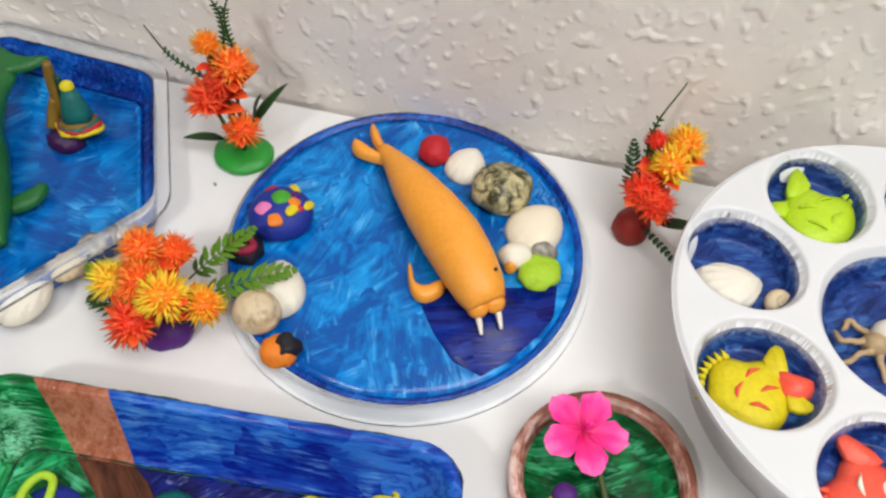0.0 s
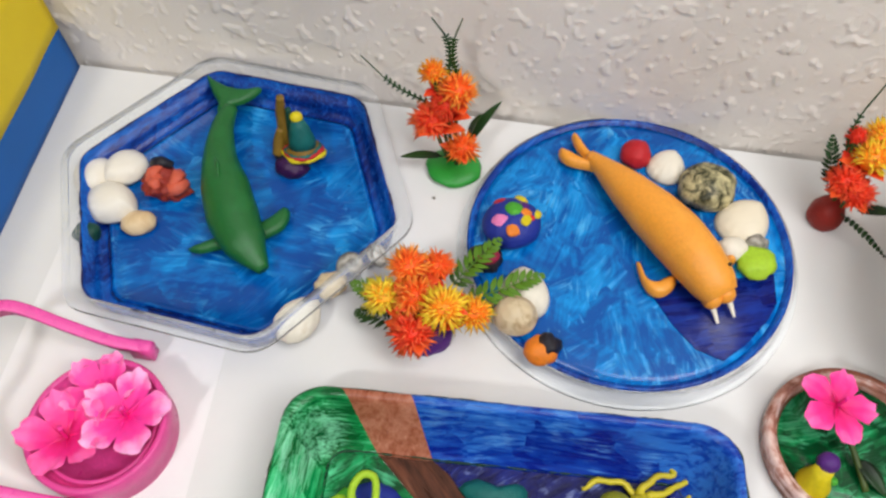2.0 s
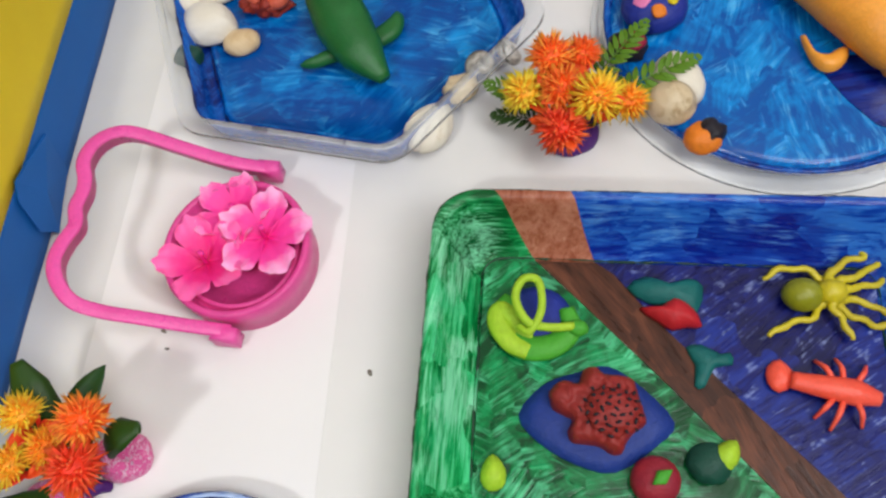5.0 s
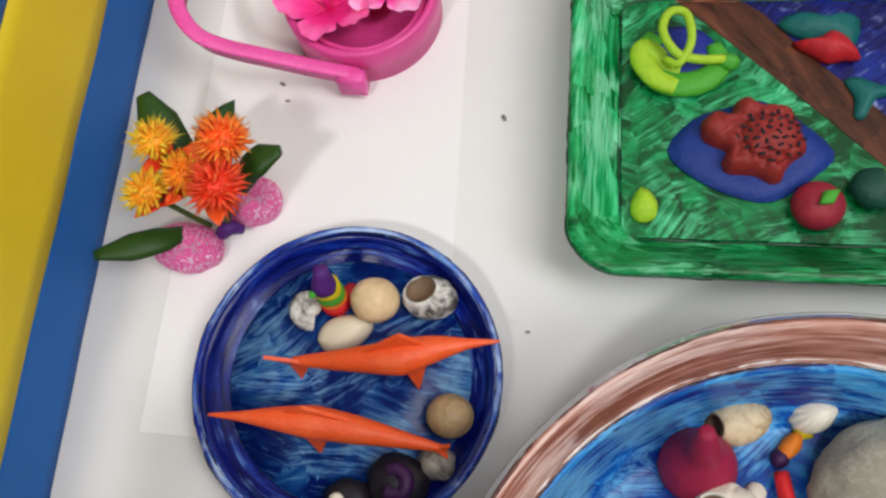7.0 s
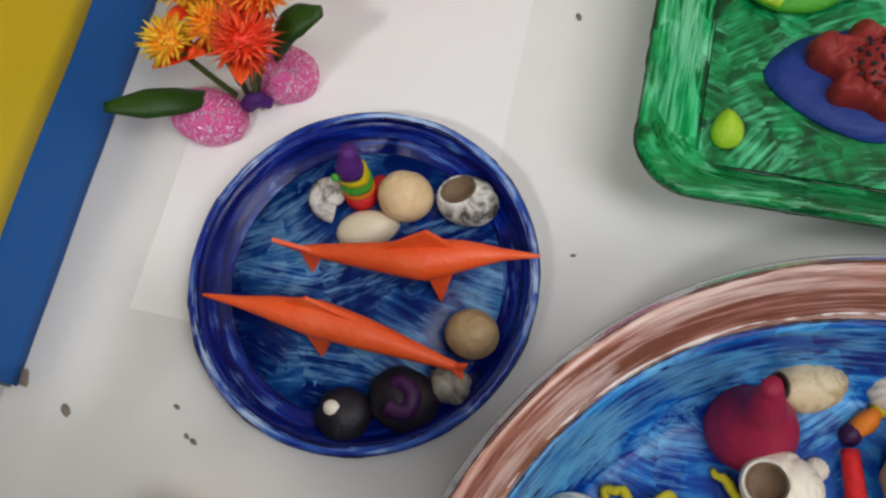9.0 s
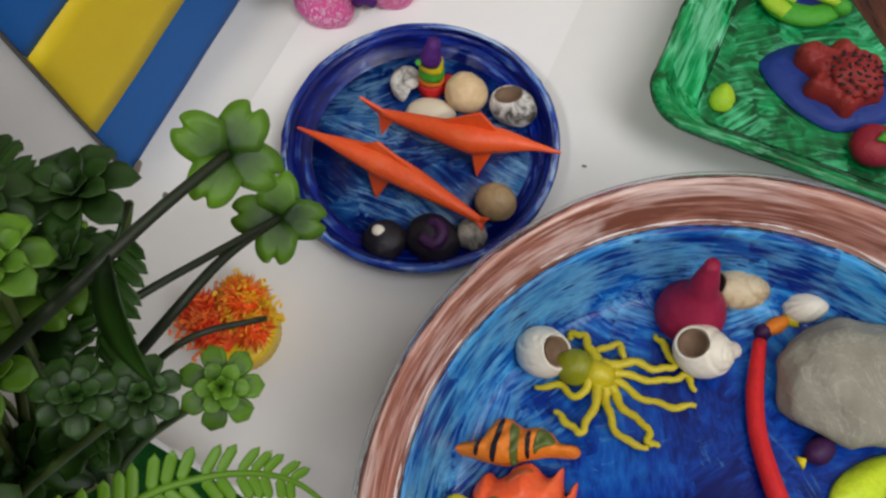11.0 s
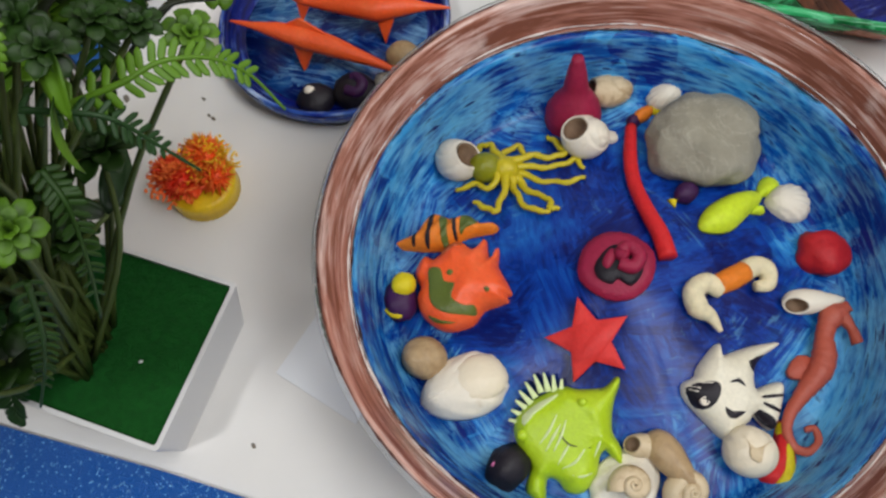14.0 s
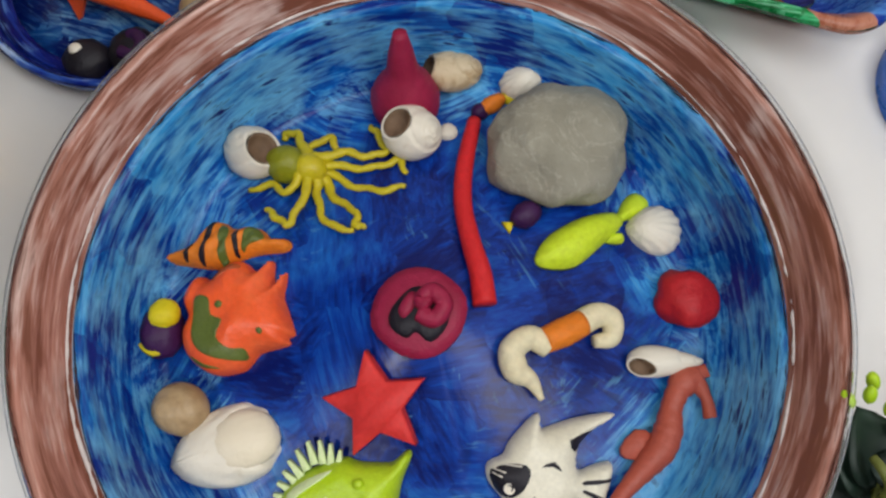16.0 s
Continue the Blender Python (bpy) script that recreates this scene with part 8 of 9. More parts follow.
for a, m in ((-60, "calyx"), (-100, "calyx"), (-20, "calyx"), (-140, "calyx")):
    part("petal", blade(0.0130, 0.0110, 0.15, 0.3, 1.0, 6), m, t, "broad red petal", at(-0.0020, 0.0010, 0.0150, a))


# ---- grass box, big plant, pebble pot ----
def grass_box():
    t = thing("planter_box", "white box with a flat green turf top", "planter", at(-0.1855, -0.0970, 0, 0.5))
    o, i2, i3 = rounded_rect(0.0820, 0.0705, 0.0020, 3), rounded_rect(0.0782, 0.0667, 0.0012, 3), rounded_rect(0.0860, 0.0800, 0.002, 3)
    o_low = rounded_rect(0.0720, 0.0605, 0.0020, 3)
    part("box", skin([lift(o_low, 0.0), lift(o, 0.0362), lift(o, 0.0372), lift(i2, 0.0372), lift(i2, 0.0310)], True, True), "white_plastic", t, "", smooth=False)
    bm = bmesh.new()
    n = 60
    g = {}
    rnd = random.Random(4)
    for a in range(n + 1):
        for b in range(n + 1):
            x, y = -0.0390 + 0.0780 * a / n, -0.0333 + 0.0666 * b / n
            g[a, b] = bm.verts.new((x, y, 0.0350 + rnd.uniform(-0.0004, 0.0004)))
    for a in range(n):
        for b in range(n):
            bm.faces.new((g[a, b], g[a + 1, b], g[a + 1, b + 1], g[a, b + 1]))
    tagged(part("turf", bm, "turf", t, "short dark green turf"), kind="stuff")
    part("crumb", blob(0.0012, 0.0007, 0.0008, 0.3, 2, 2, 1), "white_paper", t, "white crumb", at(0.0180, -0.0060, 0.0352, 30))


grass_box()


def along(a, b, roll=0.0):
    a, b = Vector(a), Vector(b)
    return Matrix.Translation(a) @ (b - a).to_track_quat("X", "Z").to_matrix().to_4x4() @ pose(0, 0, 0, roll)


def big_plant():
    base = Vector((-0.1950, -0.1050, 0.0345))
    t = thing("artificial_plant", "bushy artificial plant of ferns, clover leaves and rosettes in the planter", "artificial plant", at(*base))
    rnd = random.Random(11)

    def rel(p):
        return Vector(p) - base

    def stalk(p, r=0.0011):
        p = rel(p)
        b = Vector((rnd.uniform(-0.012, 0.012), rnd.uniform(-0.012, 0.012), 0.0))
        mid = b.lerp(p, 0.5) + Vector((rnd.uniform(-0.012, 0.012), rnd.uniform(-0.012, 0.012), 0.012))
        part("stem", worm([b, mid, p], r * 1.2, r, r * 0.8, n=5, seg=6), "stem", t)

    def lobed(size):
        """One heart-shaped leaflet: narrow at the foot, with two round lobes at the end."""
        bm = bmesh.new()
        n = 26
        edge = [(0.0, 0.0)]
        for i in range(n + 1):
            a = -1.0 + 2.0 * i / n
            x = size * (0.30 + 0.72 * (1 - abs(a) ** 2.6) ** 0.5 - 0.17 * math.exp(-(a / 0.16) ** 2)) if abs(a) < 1 else size * 0.30
            y = size * 0.50 * a * (1.0 if abs(a) < 0.8 else 1.0 - 0.5 * (abs(a) - 0.8))
            edge.append((x, y))
        c = bm.verts.new((size * 0.5, 0, -size * 0.03))
        rim = [bm.verts.new((x, y, -0.10 * size * (x / size) ** 2 + 0.16 * abs(y) - size * 0.02)) for x, y in edge]
        mid = [bm.verts.new((size * 0.5 + (x - size * 0.5) * 0.6, y * 0.6, 0.10 * abs(y))) for x, y in edge]
        m = len(edge)
        for i in range(m):
            j = (i + 1) % m
            bm.faces.new((mid[i], mid[j], rim[j], rim[i]))
            bm.faces.new((c, mid[j], mid[i]))
        ret = bmesh.ops.extrude_face_region(bm, geom=bm.faces[:])
        for v in [q for q in ret["geom"] if isinstance(q, bmesh.types.BMVert)]:
            v.co.z -= size * 0.03
        return bm

    def spoon(length, width):
        """A fleshy cupped leaf, narrow at the foot and round at the end."""
        bm = bmesh.new()
        n = 9
        rows = []
        for i in range(n + 1):
            f = i / n
            w = width * 0.56 * (0.16 + f ** 1.1) * math.sqrt(max(0.0, 1 - f ** 5))
            z = length * (0.22 * f - 0.42 * f ** 3)
            rows.append([bm.verts.new((length * f, w * s, z + 0.30 * w * s * s)) for s in (-1, -0.6, 0, 0.6, 1)])
        for a, b in zip(rows, rows[1:]):
            for k in range(4):
                bm.faces.new((a[k], a[k + 1], b[k + 1], b[k]))
        bmesh.ops.remove_doubles(bm, verts=bm.verts, dist=1e-6)
        ret = bmesh.ops.extrude_face_region(bm, geom=bm.faces[:])
        for v in [q for q in ret["geom"] if isinstance(q, bmesh.types.BMVert)]:
            v.co.z -= 0.0004
        return bm

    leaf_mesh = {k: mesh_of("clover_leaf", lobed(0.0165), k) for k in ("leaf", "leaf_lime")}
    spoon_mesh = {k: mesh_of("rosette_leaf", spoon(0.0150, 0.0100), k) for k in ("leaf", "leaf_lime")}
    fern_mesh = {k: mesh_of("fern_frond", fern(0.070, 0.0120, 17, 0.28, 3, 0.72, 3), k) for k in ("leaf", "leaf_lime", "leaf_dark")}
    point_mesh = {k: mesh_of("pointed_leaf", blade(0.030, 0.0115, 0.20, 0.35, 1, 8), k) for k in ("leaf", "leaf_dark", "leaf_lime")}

    def piece(name, mesh, m):
        ob = new(name, mesh)
        ob.parent = t
        ob.matrix_basis = m

    def clover(p, size=1.0, kind="leaf", leaves=4, tilt=0.0):
        stalk(p)
        p = rel(p)
        a0 = rnd.uniform(0, 90)
        for k in range(leaves):
            m = Matrix.Translation(p) @ pose(0, 0, 0, tilt, 0, 0) @ pose(0, 0, 0, rnd.uniform(-15, 15), rnd.uniform(-32, -8), a0 + 360 / leaves * k + rnd.uniform(-12, 12)) @ Matrix.Scale(size, 4)
            piece("clover_leaf", leaf_mesh[kind], m)

    def rosette(p, size=1.0, kind="leaf", tilt=(0, 0)):
        stalk(p)
        p = rel(p)
        for ring, count, up in ((1.0, 7, -18), (0.75, 6, -42), (0.5, 5, -66)):
            a0 = rnd.uniform(0, 60)
            for k in range(count):
                m = Matrix.Translation(p) @ pose(0, 0, 0, tilt[0], tilt[1], 0) @ pose(0, 0, 0, 0, up + rnd.uniform(-8, 8), a0 + 360 / count * k) @ Matrix.Scale(size * ring, 4)
                piece("rosette_leaf", spoon_mesh[kind], m)

    def frond(a, b, kind="leaf", roll=0.0):
        stalk(a)
        a, b = rel(a), rel(b)
        piece("fern_frond", fern_mesh[kind], along(a, b, roll) @ Matrix.Scale((b - a).length / 0.070, 4))

    def spear(a, b, kind="leaf", roll=0.0):
        a, b = rel(a), rel(b)
        piece("pointed_leaf", point_mesh[kind], along(a, b, roll) @ Matrix.Scale((b - a).length / 0.030, 4))

    def bent_fern(points, wide, pairs, kind, bare=0.14):
        """A frond along a curve, with rounded leaflets side by side and a bare thread-like end."""
        line = smooth_line([rel(p) for p in points], 10)
        n = len(line)
        bm = sweep(line, taper(n, 0.0010, 0.0006, 0.0004), taper(n, 0.0010, 0.0006, 0.0004), 6)
        for i in range(pairs):
            f = 0.03 + (0.97 - bare) * i / pairs
            k = min(n - 2, int(f * (n - 1)))
            p, d = line[k], (line[k + 1] - line[k]).normalized()
            side = d.cross(Vector((0.45, -0.1, 0.9))).normalized()
            size = wide * (0.55 + 0.45 * math.sin(math.pi * min(1.0, 0.25 + 0.75 * i / pairs)))
            for way in (-1, 1):
                x = (side * way + d * (0.35 + 0.4 * i / pairs) + Vector((0, 0, rnd.uniform(-0.25, 0.1)))).normalized()
                z = d.cross(x) * way
                m = Matrix((x, z.cross(x), z)).transposed().to_4x4()
                add(bm, blade(size, wide * 0.34, 0.10, 0.18, 3, 5), Matrix.Translation(p) @ m)
        part("fern_frond", bm, kind, t)

    def facing(v):
        return Vector(v).normalized().to_track_quat("Z", "Y").to_matrix().to_4x4()

    def open_clover(p, size, kind, leaves, face, turn, stem=True):
        """A flat-spread clover turned to face a direction."""
        if stem:
            stalk(p)
        for k in range(leaves):
            m = Matrix.Translation(rel(p)) @ facing(face) @ pose(0, 0, 0, rnd.uniform(-8, 8), rnd.uniform(-16, 2), turn + 360 / leaves * k + rnd.uniform(-6, 6)) @ Matrix.Scale(size, 4)
            piece("clover_leaf", leaf_mesh[kind], m)

    # pieces that stand out
    bent_fern([(-0.1400, -0.0770, 0.1850), (-0.1266, -0.0660, 0.1870), (-0.1205, -0.0570, 0.1865), (-0.1130, -0.0500, 0.1820), (-0.1060, -0.0470, 0.1745), (-0.0981, -0.0484, 0.1650)], 0.0062, 17, "leaf_lime", 0.16)
    bent_fern([(-0.1420, -0.0800, 0.1900), (-0.1265, -0.0736, 0.1850), (-0.1195, -0.0712, 0.1730), (-0.1136, -0.0690, 0.1600)], 0.0048, 13, "leaf_dark", 0.22)
    bent_fern([(-0.1720, -0.0700, 0.2080), (-0.1634, -0.0735, 0.2150), (-0.1500, -0.0745, 0.2230), (-0.1390, -0.0770, 0.2235), (-0.1325, -0.0805, 0.2200), (-0.1318, -0.0860, 0.2120), (-0.1365, -0.0925, 0.2000)], 0.0072, 21, "leaf_lime", 0.20)
    bent_fern([(-0.1800, -0.0600, 0.2250), (-0.1723, -0.0640, 0.2300), (-0.1660, -0.0690, 0.2280), (-0.1610, -0.0760, 0.2220)], 0.0085, 12, "leaf_lime", 0.05)
    bent_fern([(-0.1450, -0.0850, 0.1700), (-0.1380, -0.0900, 0.1640), (-0.1360, -0.0980, 0.1480), (-0.1390, -0.1060, 0.1250)], 0.0052, 15, "leaf", 0.10)
    bent_fern([(-0.1470, -0.1080, 0.1500), (-0.1494, -0.1159, 0.1300), (-0.1530, -0.1230, 0.1150), (-0.1600, -0.1330, 0.0950)], 0.0050, 14, "leaf", 0.12)
    open_clover((-0.1407, -0.0975, 0.2240), 0.74, "leaf_lime", 4, (0.55, -0.15, 0.85), 20)
    open_clover((-0.1350, -0.1145, 0.2120), 0.62, "leaf_lime", 4, (0.50, 0.05, 0.85), 55)
    open_clover((-0.1470, -0.1275, 0.1950), 0.62, "leaf", 4, (0.45, 0.0, 0.9), 10)
    open_clover((-0.1580, -0.1150, 0.2050), 0.72, "leaf", 4, (0.3, 0.0, 0.9), 40)
    open_clover((-0.1450, -0.0045, 0.1850), 0.62, "leaf_lime", 4, (0.5, -0.2, 0.85), 30, False)
    open_clover((-0.1463, -0.0010, 0.1470), 0.64, "leaf_lime", 4, (0.4, -0.3, 0.85), 65, False)
    open_clover((-0.1650, -0.1390, 0.1300), 0.62, "leaf_lime", 3, (0.2, 0.0, 1), 0)
    rosette((-0.1396, -0.1030, 0.1750), 0.56, "leaf_lime", (10, 25))
    rosette((-0.1328, -0.0718, 0.2040), 0.50, "leaf", (-5, 25))
    rosette((-0.1266, -0.0398, 0.1730), 0.50, "leaf_lime", (0, 25))
    rosette((-0.1449, -0.0571, 0.2230), 0.58, "leaf_lime", (-10, 25))
    rosette((-0.1620, -0.0640, 0.2130), 0.62, "leaf", (-15, 20))
    rosette((-0.1406, -0.0524, 0.1880), 0.46, "leaf", (-15, 15))
    rosette((-0.1337, -0.0473, 0.1830), 0.46, "leaf", (-5, 15))
    rosette((-0.1560, -0.0850, 0.2050), 0.62, "leaf", (0, 10))
    rosette((-0.1580, -0.0420, 0.2000), 0.62, "leaf_lime", (-15, 10))
    rosette((-0.1620, -0.1400, 0.1450), 0.70, "leaf_lime", (30, 10))
    rosette((-0.1450, -0.0660, 0.2010), 0.50, "leaf", (10, 20))
    spear((-0.1427, -0.0320, 0.2010), (-0.1306, -0.0470, 0.1890), "leaf", 40)
    spear((-0.1275, -0.0795, 0.2010), (-0.1254, -0.0890, 0.1850), "leaf_lime", 60)
    spear((-0.1300, -0.0720, 0.2060), (-0.1240, -0.0830, 0.1980), "leaf_lime", 20)
    spear((-0.1680, -0.1400, 0.1300), (-0.1550, -0.1500, 0.1240), "leaf", 0)
    spear((-0.1680, -0.1400, 0.1300), (-0.1810, -0.1540, 0.1240), "leaf", 0)
    for pts, r in ((((-0.1780, -0.0750, 0.1600), (-0.1527, -0.0441, 0.1890), (-0.1470, -0.0220, 0.1900), (-0.1450, -0.0045, 0.1850)), 0.0012), (((-0.1560, -0.0560, 0.1500), (-0.1490, -0.0310, 0.1580), (-0.1480, -0.0160, 0.1550), (-0.1463, -0.0010, 0.1470)), 0.0012), (((-0.1600, -0.0450, 0.1650), (-0.1530, -0.0300, 0.1640), (-0.1480, -0.0120, 0.1550), (-0.1463, -0.0010, 0.1470)), 0.0009), (((-0.1420, -0.0450, 0.1700), (-0.1352, -0.0345, 0.1750), (-0.1275, -0.0250, 0.1700)), 0.0007)):
        part("stem", worm([rel(p) for p in pts], r * 1.1, r, r * 0.8, n=6, seg=7), "stem_dark", t, "dark bare stem")
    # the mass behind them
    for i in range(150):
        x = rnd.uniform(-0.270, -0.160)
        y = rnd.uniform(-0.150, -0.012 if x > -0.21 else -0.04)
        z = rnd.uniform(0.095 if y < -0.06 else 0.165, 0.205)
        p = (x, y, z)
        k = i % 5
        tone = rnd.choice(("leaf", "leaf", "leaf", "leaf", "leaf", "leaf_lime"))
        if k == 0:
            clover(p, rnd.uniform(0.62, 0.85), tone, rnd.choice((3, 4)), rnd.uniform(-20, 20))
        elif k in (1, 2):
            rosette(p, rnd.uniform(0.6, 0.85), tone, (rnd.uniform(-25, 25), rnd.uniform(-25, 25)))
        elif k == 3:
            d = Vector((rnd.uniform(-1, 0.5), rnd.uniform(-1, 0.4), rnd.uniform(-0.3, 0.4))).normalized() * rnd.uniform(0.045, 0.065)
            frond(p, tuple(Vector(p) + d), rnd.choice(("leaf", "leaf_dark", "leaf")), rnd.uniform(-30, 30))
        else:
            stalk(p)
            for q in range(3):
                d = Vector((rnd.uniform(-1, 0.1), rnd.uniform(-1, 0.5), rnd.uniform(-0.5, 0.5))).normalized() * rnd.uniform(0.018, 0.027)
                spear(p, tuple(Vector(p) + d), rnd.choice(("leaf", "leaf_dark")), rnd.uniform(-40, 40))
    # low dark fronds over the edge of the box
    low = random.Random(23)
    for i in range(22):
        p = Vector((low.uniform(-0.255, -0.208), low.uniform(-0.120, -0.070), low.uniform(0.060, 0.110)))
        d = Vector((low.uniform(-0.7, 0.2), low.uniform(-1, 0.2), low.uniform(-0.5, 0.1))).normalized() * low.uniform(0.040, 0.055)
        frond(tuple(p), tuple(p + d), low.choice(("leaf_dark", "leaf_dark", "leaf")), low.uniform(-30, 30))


big_plant()


POT = Vector((0.1535, -0.0615, 0.0))


def pebble_pot():
    t = thing("plant_pot", "white square pot with a notched rim, filled with pebbles", "plant pot", at(POT.x, POT.y, 0, -4))
    w = 0.0400
    part("body", skin([lift(rounded_rect(2 * r, 2 * r, 0.004, 3), z) for r, z in ((0.028, 0.0), (0.0335, 0.0500), (w, 0.0588), (w - 0.0026, 0.0588), (w - 0.0050, 0.0530), (w - 0.009, 0.0470))], True, True), "white_plastic", t, "", smooth=False)
    profile = [(-0.0125, 0.0584), (-0.0085, 0.0632), (0.0045, 0.0632), (0.0125, 0.0598), (0.0125, 0.0584)]
    for side in range(4):
        for k in range(3):
            u = 0.0262 * (k - 1)
            bm = skin([[(u + x, y, z) for x, z in profile] for y in (-0.0013, 0.0013)], True, True)
            part("rim_tooth", bm, "white_plastic", t, "", pose(0, 0, 0, 0, 0, 90 * side) @ Matrix.Translation((0, w - 0.0015, 0)), smooth=False)


pebble_pot()


def pebbles():
    rnd = random.Random(21)
    made = {k: [mesh_of("pebble", blob(0.0060, 0.0047, 0.0036, 0.14, 1.5, s, 2, 0.8), k) for s in range(3)] for k in ("pebble_a", "pebble_b", "pebble_c")}
    for layer in range(2):
        for gx in range(9):
            for gy in range(9):
                x, y = -0.0330 + 0.0080 * (gx + 0.5 * (layer - (gy % 2))) + rnd.uniform(-0.0018, 0.0018), -0.0325 + 0.0081 * gy + rnd.uniform(-0.0018, 0.0018)
                if max(abs(x), abs(y)) > 0.0335 - 0.002 * (1 - layer) or layer and rnd.random() < 0.25:
                    continue
                kind = rnd.choice(("pebble_a", "pebble_a", "pebble_b", "pebble_b", "pebble_b", "pebble_c"))
                ob = new("pebble", rnd.choice(made[kind]))
                ob.matrix_basis = pose(POT.x + x, POT.y + y, 0.0520 + 0.0044 * layer, rnd.uniform(-25, 25), rnd.uniform(-25, 25), rnd.uniform(0, 360)) @ Matrix.Scale(rnd.uniform(0.75, 1.3), 4)
                tagged(ob, {"pebble_a": "smooth tan pebble in the white pot", "pebble_b": "smooth dark brown pebble in the white pot", "pebble_c": "smooth pale grey pebble in the white pot"}[kind], "pebble", "pebbles in the pot")


pebbles()


def succulent():
    base = Vector((0.1420, -0.0060, 0.0))
    t = thing("artificial_succulent", "artificial succulent with blue-green leaves and lime buds", "artificial plant", at(base.x, base.y - 0.003, 0))
    rnd = random.Random(6)

    def rel(p):
        return Vector(p) - base
    leaf_meshes = {k: mesh_of("broad_leaf", blade(0.0330, 0.0290, 0.10, 0.24, 1, 9), k) for k in ("leaf_teal", "leaf_dusk")}
    pairs = (((0.1401, 0.0003, 0.044), (0.1276, 0.0170, 0.052)), ((0.1387, -0.0017, 0.042), (0.1253, 0.0070, 0.048)), ((0.1375, 0.0012, 0.046), (0.1450, 0.0100, 0.050)), ((0.1385, 0.0029, 0.040), (0.1234, -0.0103, 0.042)),
             ((0.1528, 0.0006, 0.045), (0.1492, 0.0155, 0.052)), ((0.1558, -0.0084, 0.044), (0.1571, 0.0136, 0.050)), ((0.1500, -0.0040, 0.042), (0.1616, -0.0086, 0.046)), ((0.1557, 0.0026, 0.040), (0.1481, -0.0105, 0.040)),
             ((0.1688, 0.0072, 0.040), (0.1682, 0.0209, 0.045)), ((0.1462, -0.0022, 0.036), (0.1300, -0.0090, 0.036)), ((0.1341, 0.0085, 0.046), (0.1458, 0.0042, 0.046)), ((0.1400, 0.0000, 0.040), (0.1300, 0.0140, 0.044)), ((0.1420, -0.0030, 0.034), (0.1420, 0.0100, 0.042)), ((0.1440, -0.0040, 0.038), (0.1530, 0.0060, 0.040)))
    for k, (a, b) in enumerate(pairs):
        a, b = rel(a), rel(b)
        ob = new("broad_leaf", leaf_meshes["leaf_dusk" if k in (4, 5, 6, 8) else "leaf_teal"])
        ob.parent = t
        ob.matrix_basis = along(a, b, rnd.uniform(-25, 25)) @ Matrix.Scale(1.08 * (b - a).length / 0.033, 4)
    for line in ([(0.1301, -0.0135, 0.050), (0.1341, -0.0084, 0.052), (0.1412, -0.0026, 0.053), (0.1513, 0.0024, 0.052)], [(0.1386, -0.0044, 0.050), (0.1378, -0.0006, 0.055), (0.1340, 0.0027, 0.057), (0.1316, 0.0054, 0.055)], [(0.1341, -0.0144, 0.050), (0.1407, -0.0080, 0.052), (0.1491, -0.0016, 0.052)]):
        part("stem", worm([rel(p) for p in line], 0.0014, 0.0016, 0.0013, seg=8, n=5), "stem_olive", t)
    for line in ([(0.1420, -0.0060, 0.0), (0.1425, -0.0050, 0.030), (0.1400, 0.0010, 0.045)], [(0.1420, -0.0060, 0.0), (0.1490, -0.0030, 0.034), (0.1600, 0.0010, 0.054)], [(0.1420, -0.0060, 0.0), (0.1440, 0.0030, 0.036), (0.1360, 0.0170, 0.052)]):
        part("stem", worm([rel(p) for p in line], 0.0016, 0.0014, 0.0010, seg=8, n=5), "stem_olive", t)
    buds = ((0.1216, 0.0196, 0.051), (0.1234, 0.0172, 0.054), (0.1262, 0.0194, 0.057), (0.1294, 0.0250, 0.051), (0.1330, 0.0184, 0.054), (0.1345, 0.0196, 0.057), (0.1388, 0.0203, 0.051), (0.1412, 0.0164, 0.054), (0.1365, 0.0140, 0.057), (0.1446, 0.0212, 0.051), (0.1401, 0.0141, 0.054))
    more = ((0.1522, 0.0137, 0.053), (0.1538, 0.0106, 0.056), (0.1555, 0.0089, 0.059), (0.1603, 0.0089, 0.053), (0.1552, 0.0024, 0.056), (0.1579, -0.0021, 0.053), (0.1591, -0.0046, 0.056), (0.1594, -0.0094, 0.059), (0.1648, -0.0080, 0.053), (0.1633, -0.0017, 0.056), (0.1623, 0.0073, 0.059), (0.1674, -0.0007, 0.053), (0.1615, 0.0040, 0.059), (0.1676, 0.0044, 0.053))
    for k, p in enumerate(buds + more):
        d = (Vector(p) - Vector((0.1360, 0.0120, 0.046) if k < len(buds) else (0.1620, 0.0010, 0.044)) + Vector((rnd.uniform(-1, 1), rnd.uniform(-1, 1), rnd.uniform(-1, 1))) * 0.004).normalized()
        m = Matrix.Translation(rel(p)) @ d.to_track_quat("Z", "Y").to_matrix().to_4x4()
        part("bud", blob(0.0020, 0.0019, 0.0031, 0.08, 1.4, k, 2, 0.9), "bud", t, "", m)


succulent()


# ---- papers and bits on the table ----
def sheet(name, label, outline, material, z, thick=0.0006, category="paper"):
    solid(name, slab(outline, thick, 0.0001, z), material, label, category, at(0, 0), smooth=False)


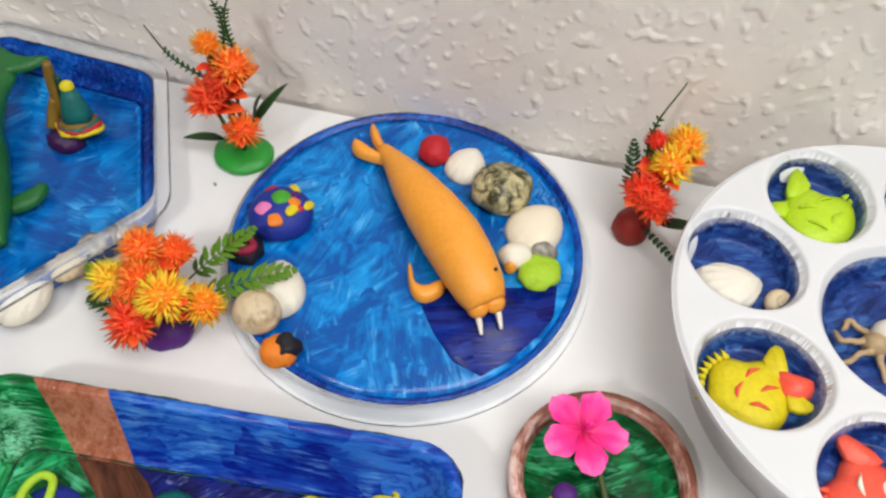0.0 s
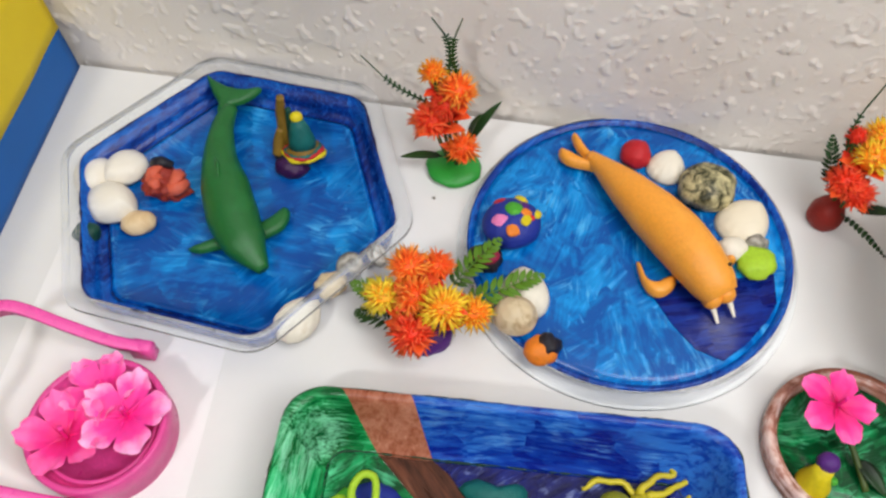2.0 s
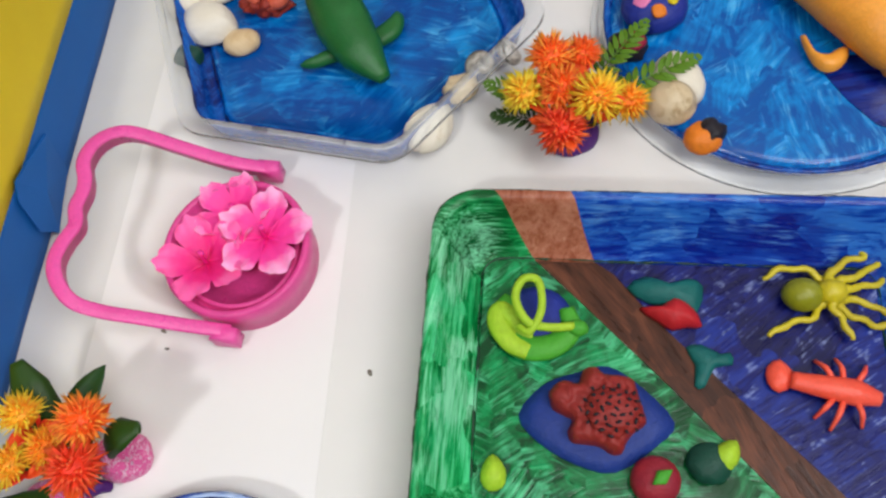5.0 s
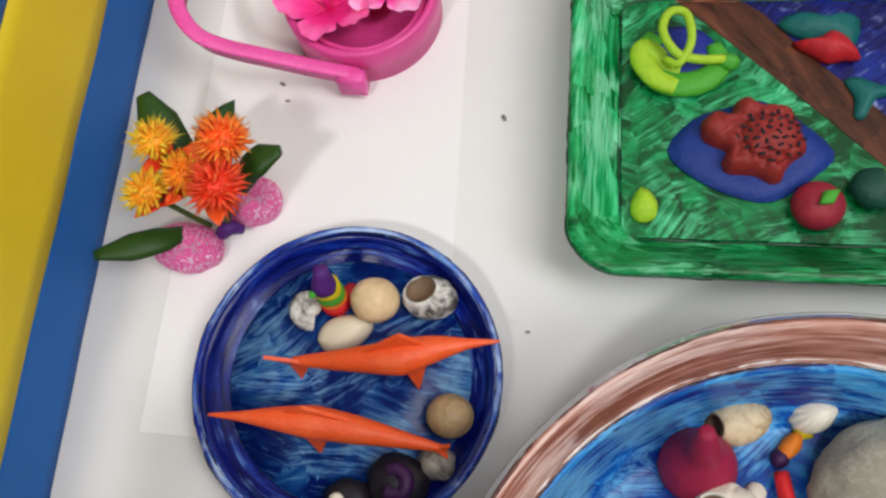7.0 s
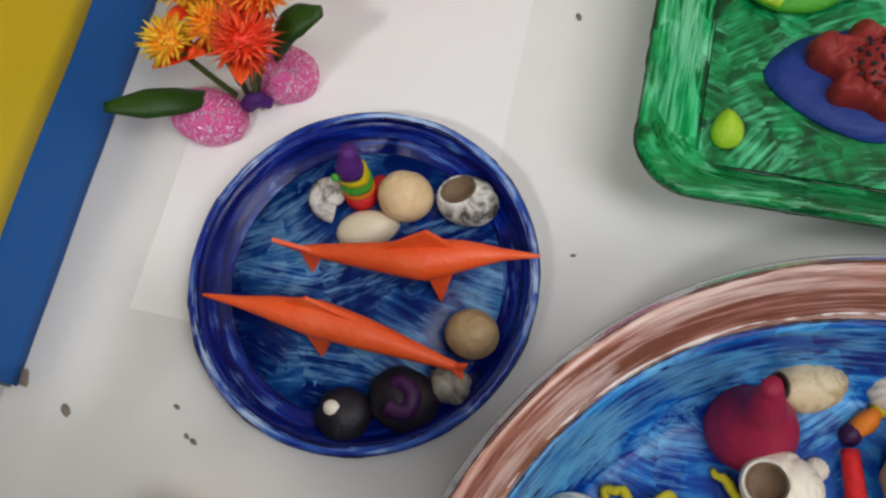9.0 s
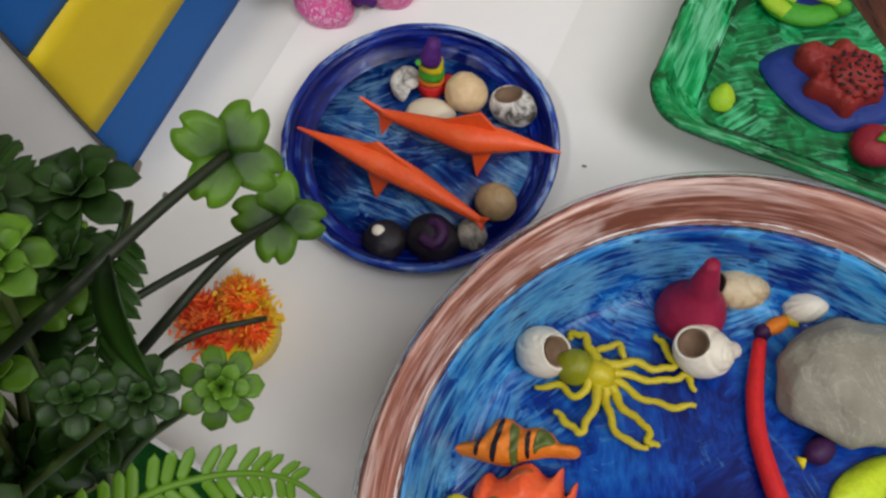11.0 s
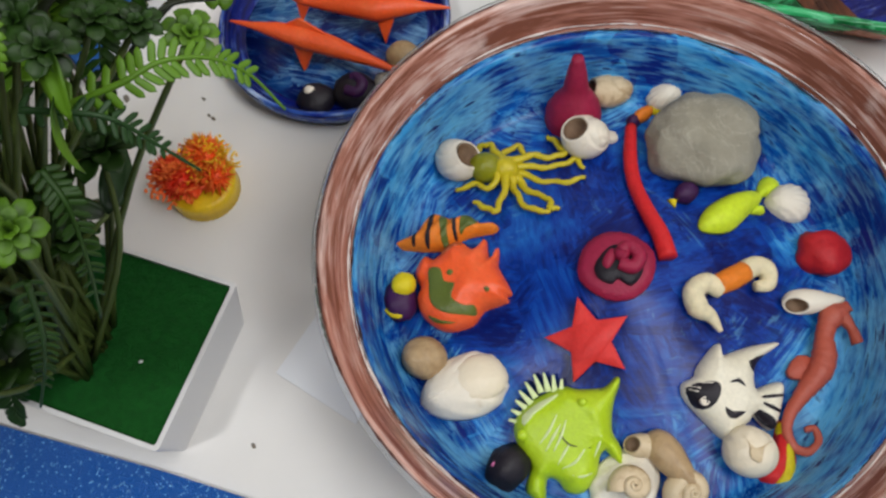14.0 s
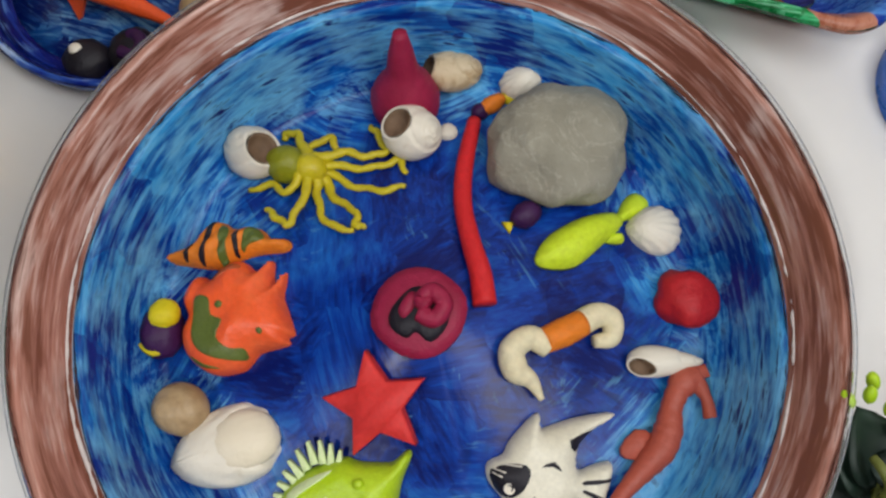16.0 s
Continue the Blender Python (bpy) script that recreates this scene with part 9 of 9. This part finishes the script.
sheet("card", "white card half under the big tray", [(-0.1268, -0.0838), (-0.1190, -0.0480), (-0.0800, -0.0560), (-0.0860, -0.0930)], "white_paper", 0.0008)
# paler than the table, left edge at the panel's shadow line: painted light
sheet("white_sheet", "large white paper sheet under the trays, its paler tone painting the lit band of table", [(-0.2705, 0.380), (-0.2505, 0.060), (-0.1325, 0.066), (-0.1590, 0.380)], "sheet_paper", 0.0002, 0.0002)
sheet("glitter_sheet", "glittering blue foam sheet", [(-0.40, -0.149), (-0.2300, -0.1430), (-0.1500, -0.1365), (-0.085, -0.1335), (-0.085, -0.30), (-0.40, -0.30)], "glitter_blue", 0.0008, 0.0020, "foam sheet")
rnd = random.Random(3)
for x, y, s in ((-0.2577, 0.0209, 1.5), (-0.2100, 0.0240, 0.9), (-0.2130, 0.0250, 0.7), (-0.2200, 0.0330, 0.8), (-0.2260, 0.2160, 0.9), (-0.1265, 0.2085, 1.0), (-0.2775, 0.0270, 2.2), (-0.2220, 0.2080, 0.7), (-0.1230, -0.1150, 0.8), (-0.0640, 0.4260, 0.8), (-0.1060, 0.1180, 0.6)):
    lump("crumb", "tiny dark crumb lying on the white table", "crumb", (x, y, 0.0003), (0.0017 * s, 0.0009 * s, 0.0006), "grime", rnd.uniform(-60, 10), 0.3, int(x * 999), 0.5, 2, "crumbs on the table")
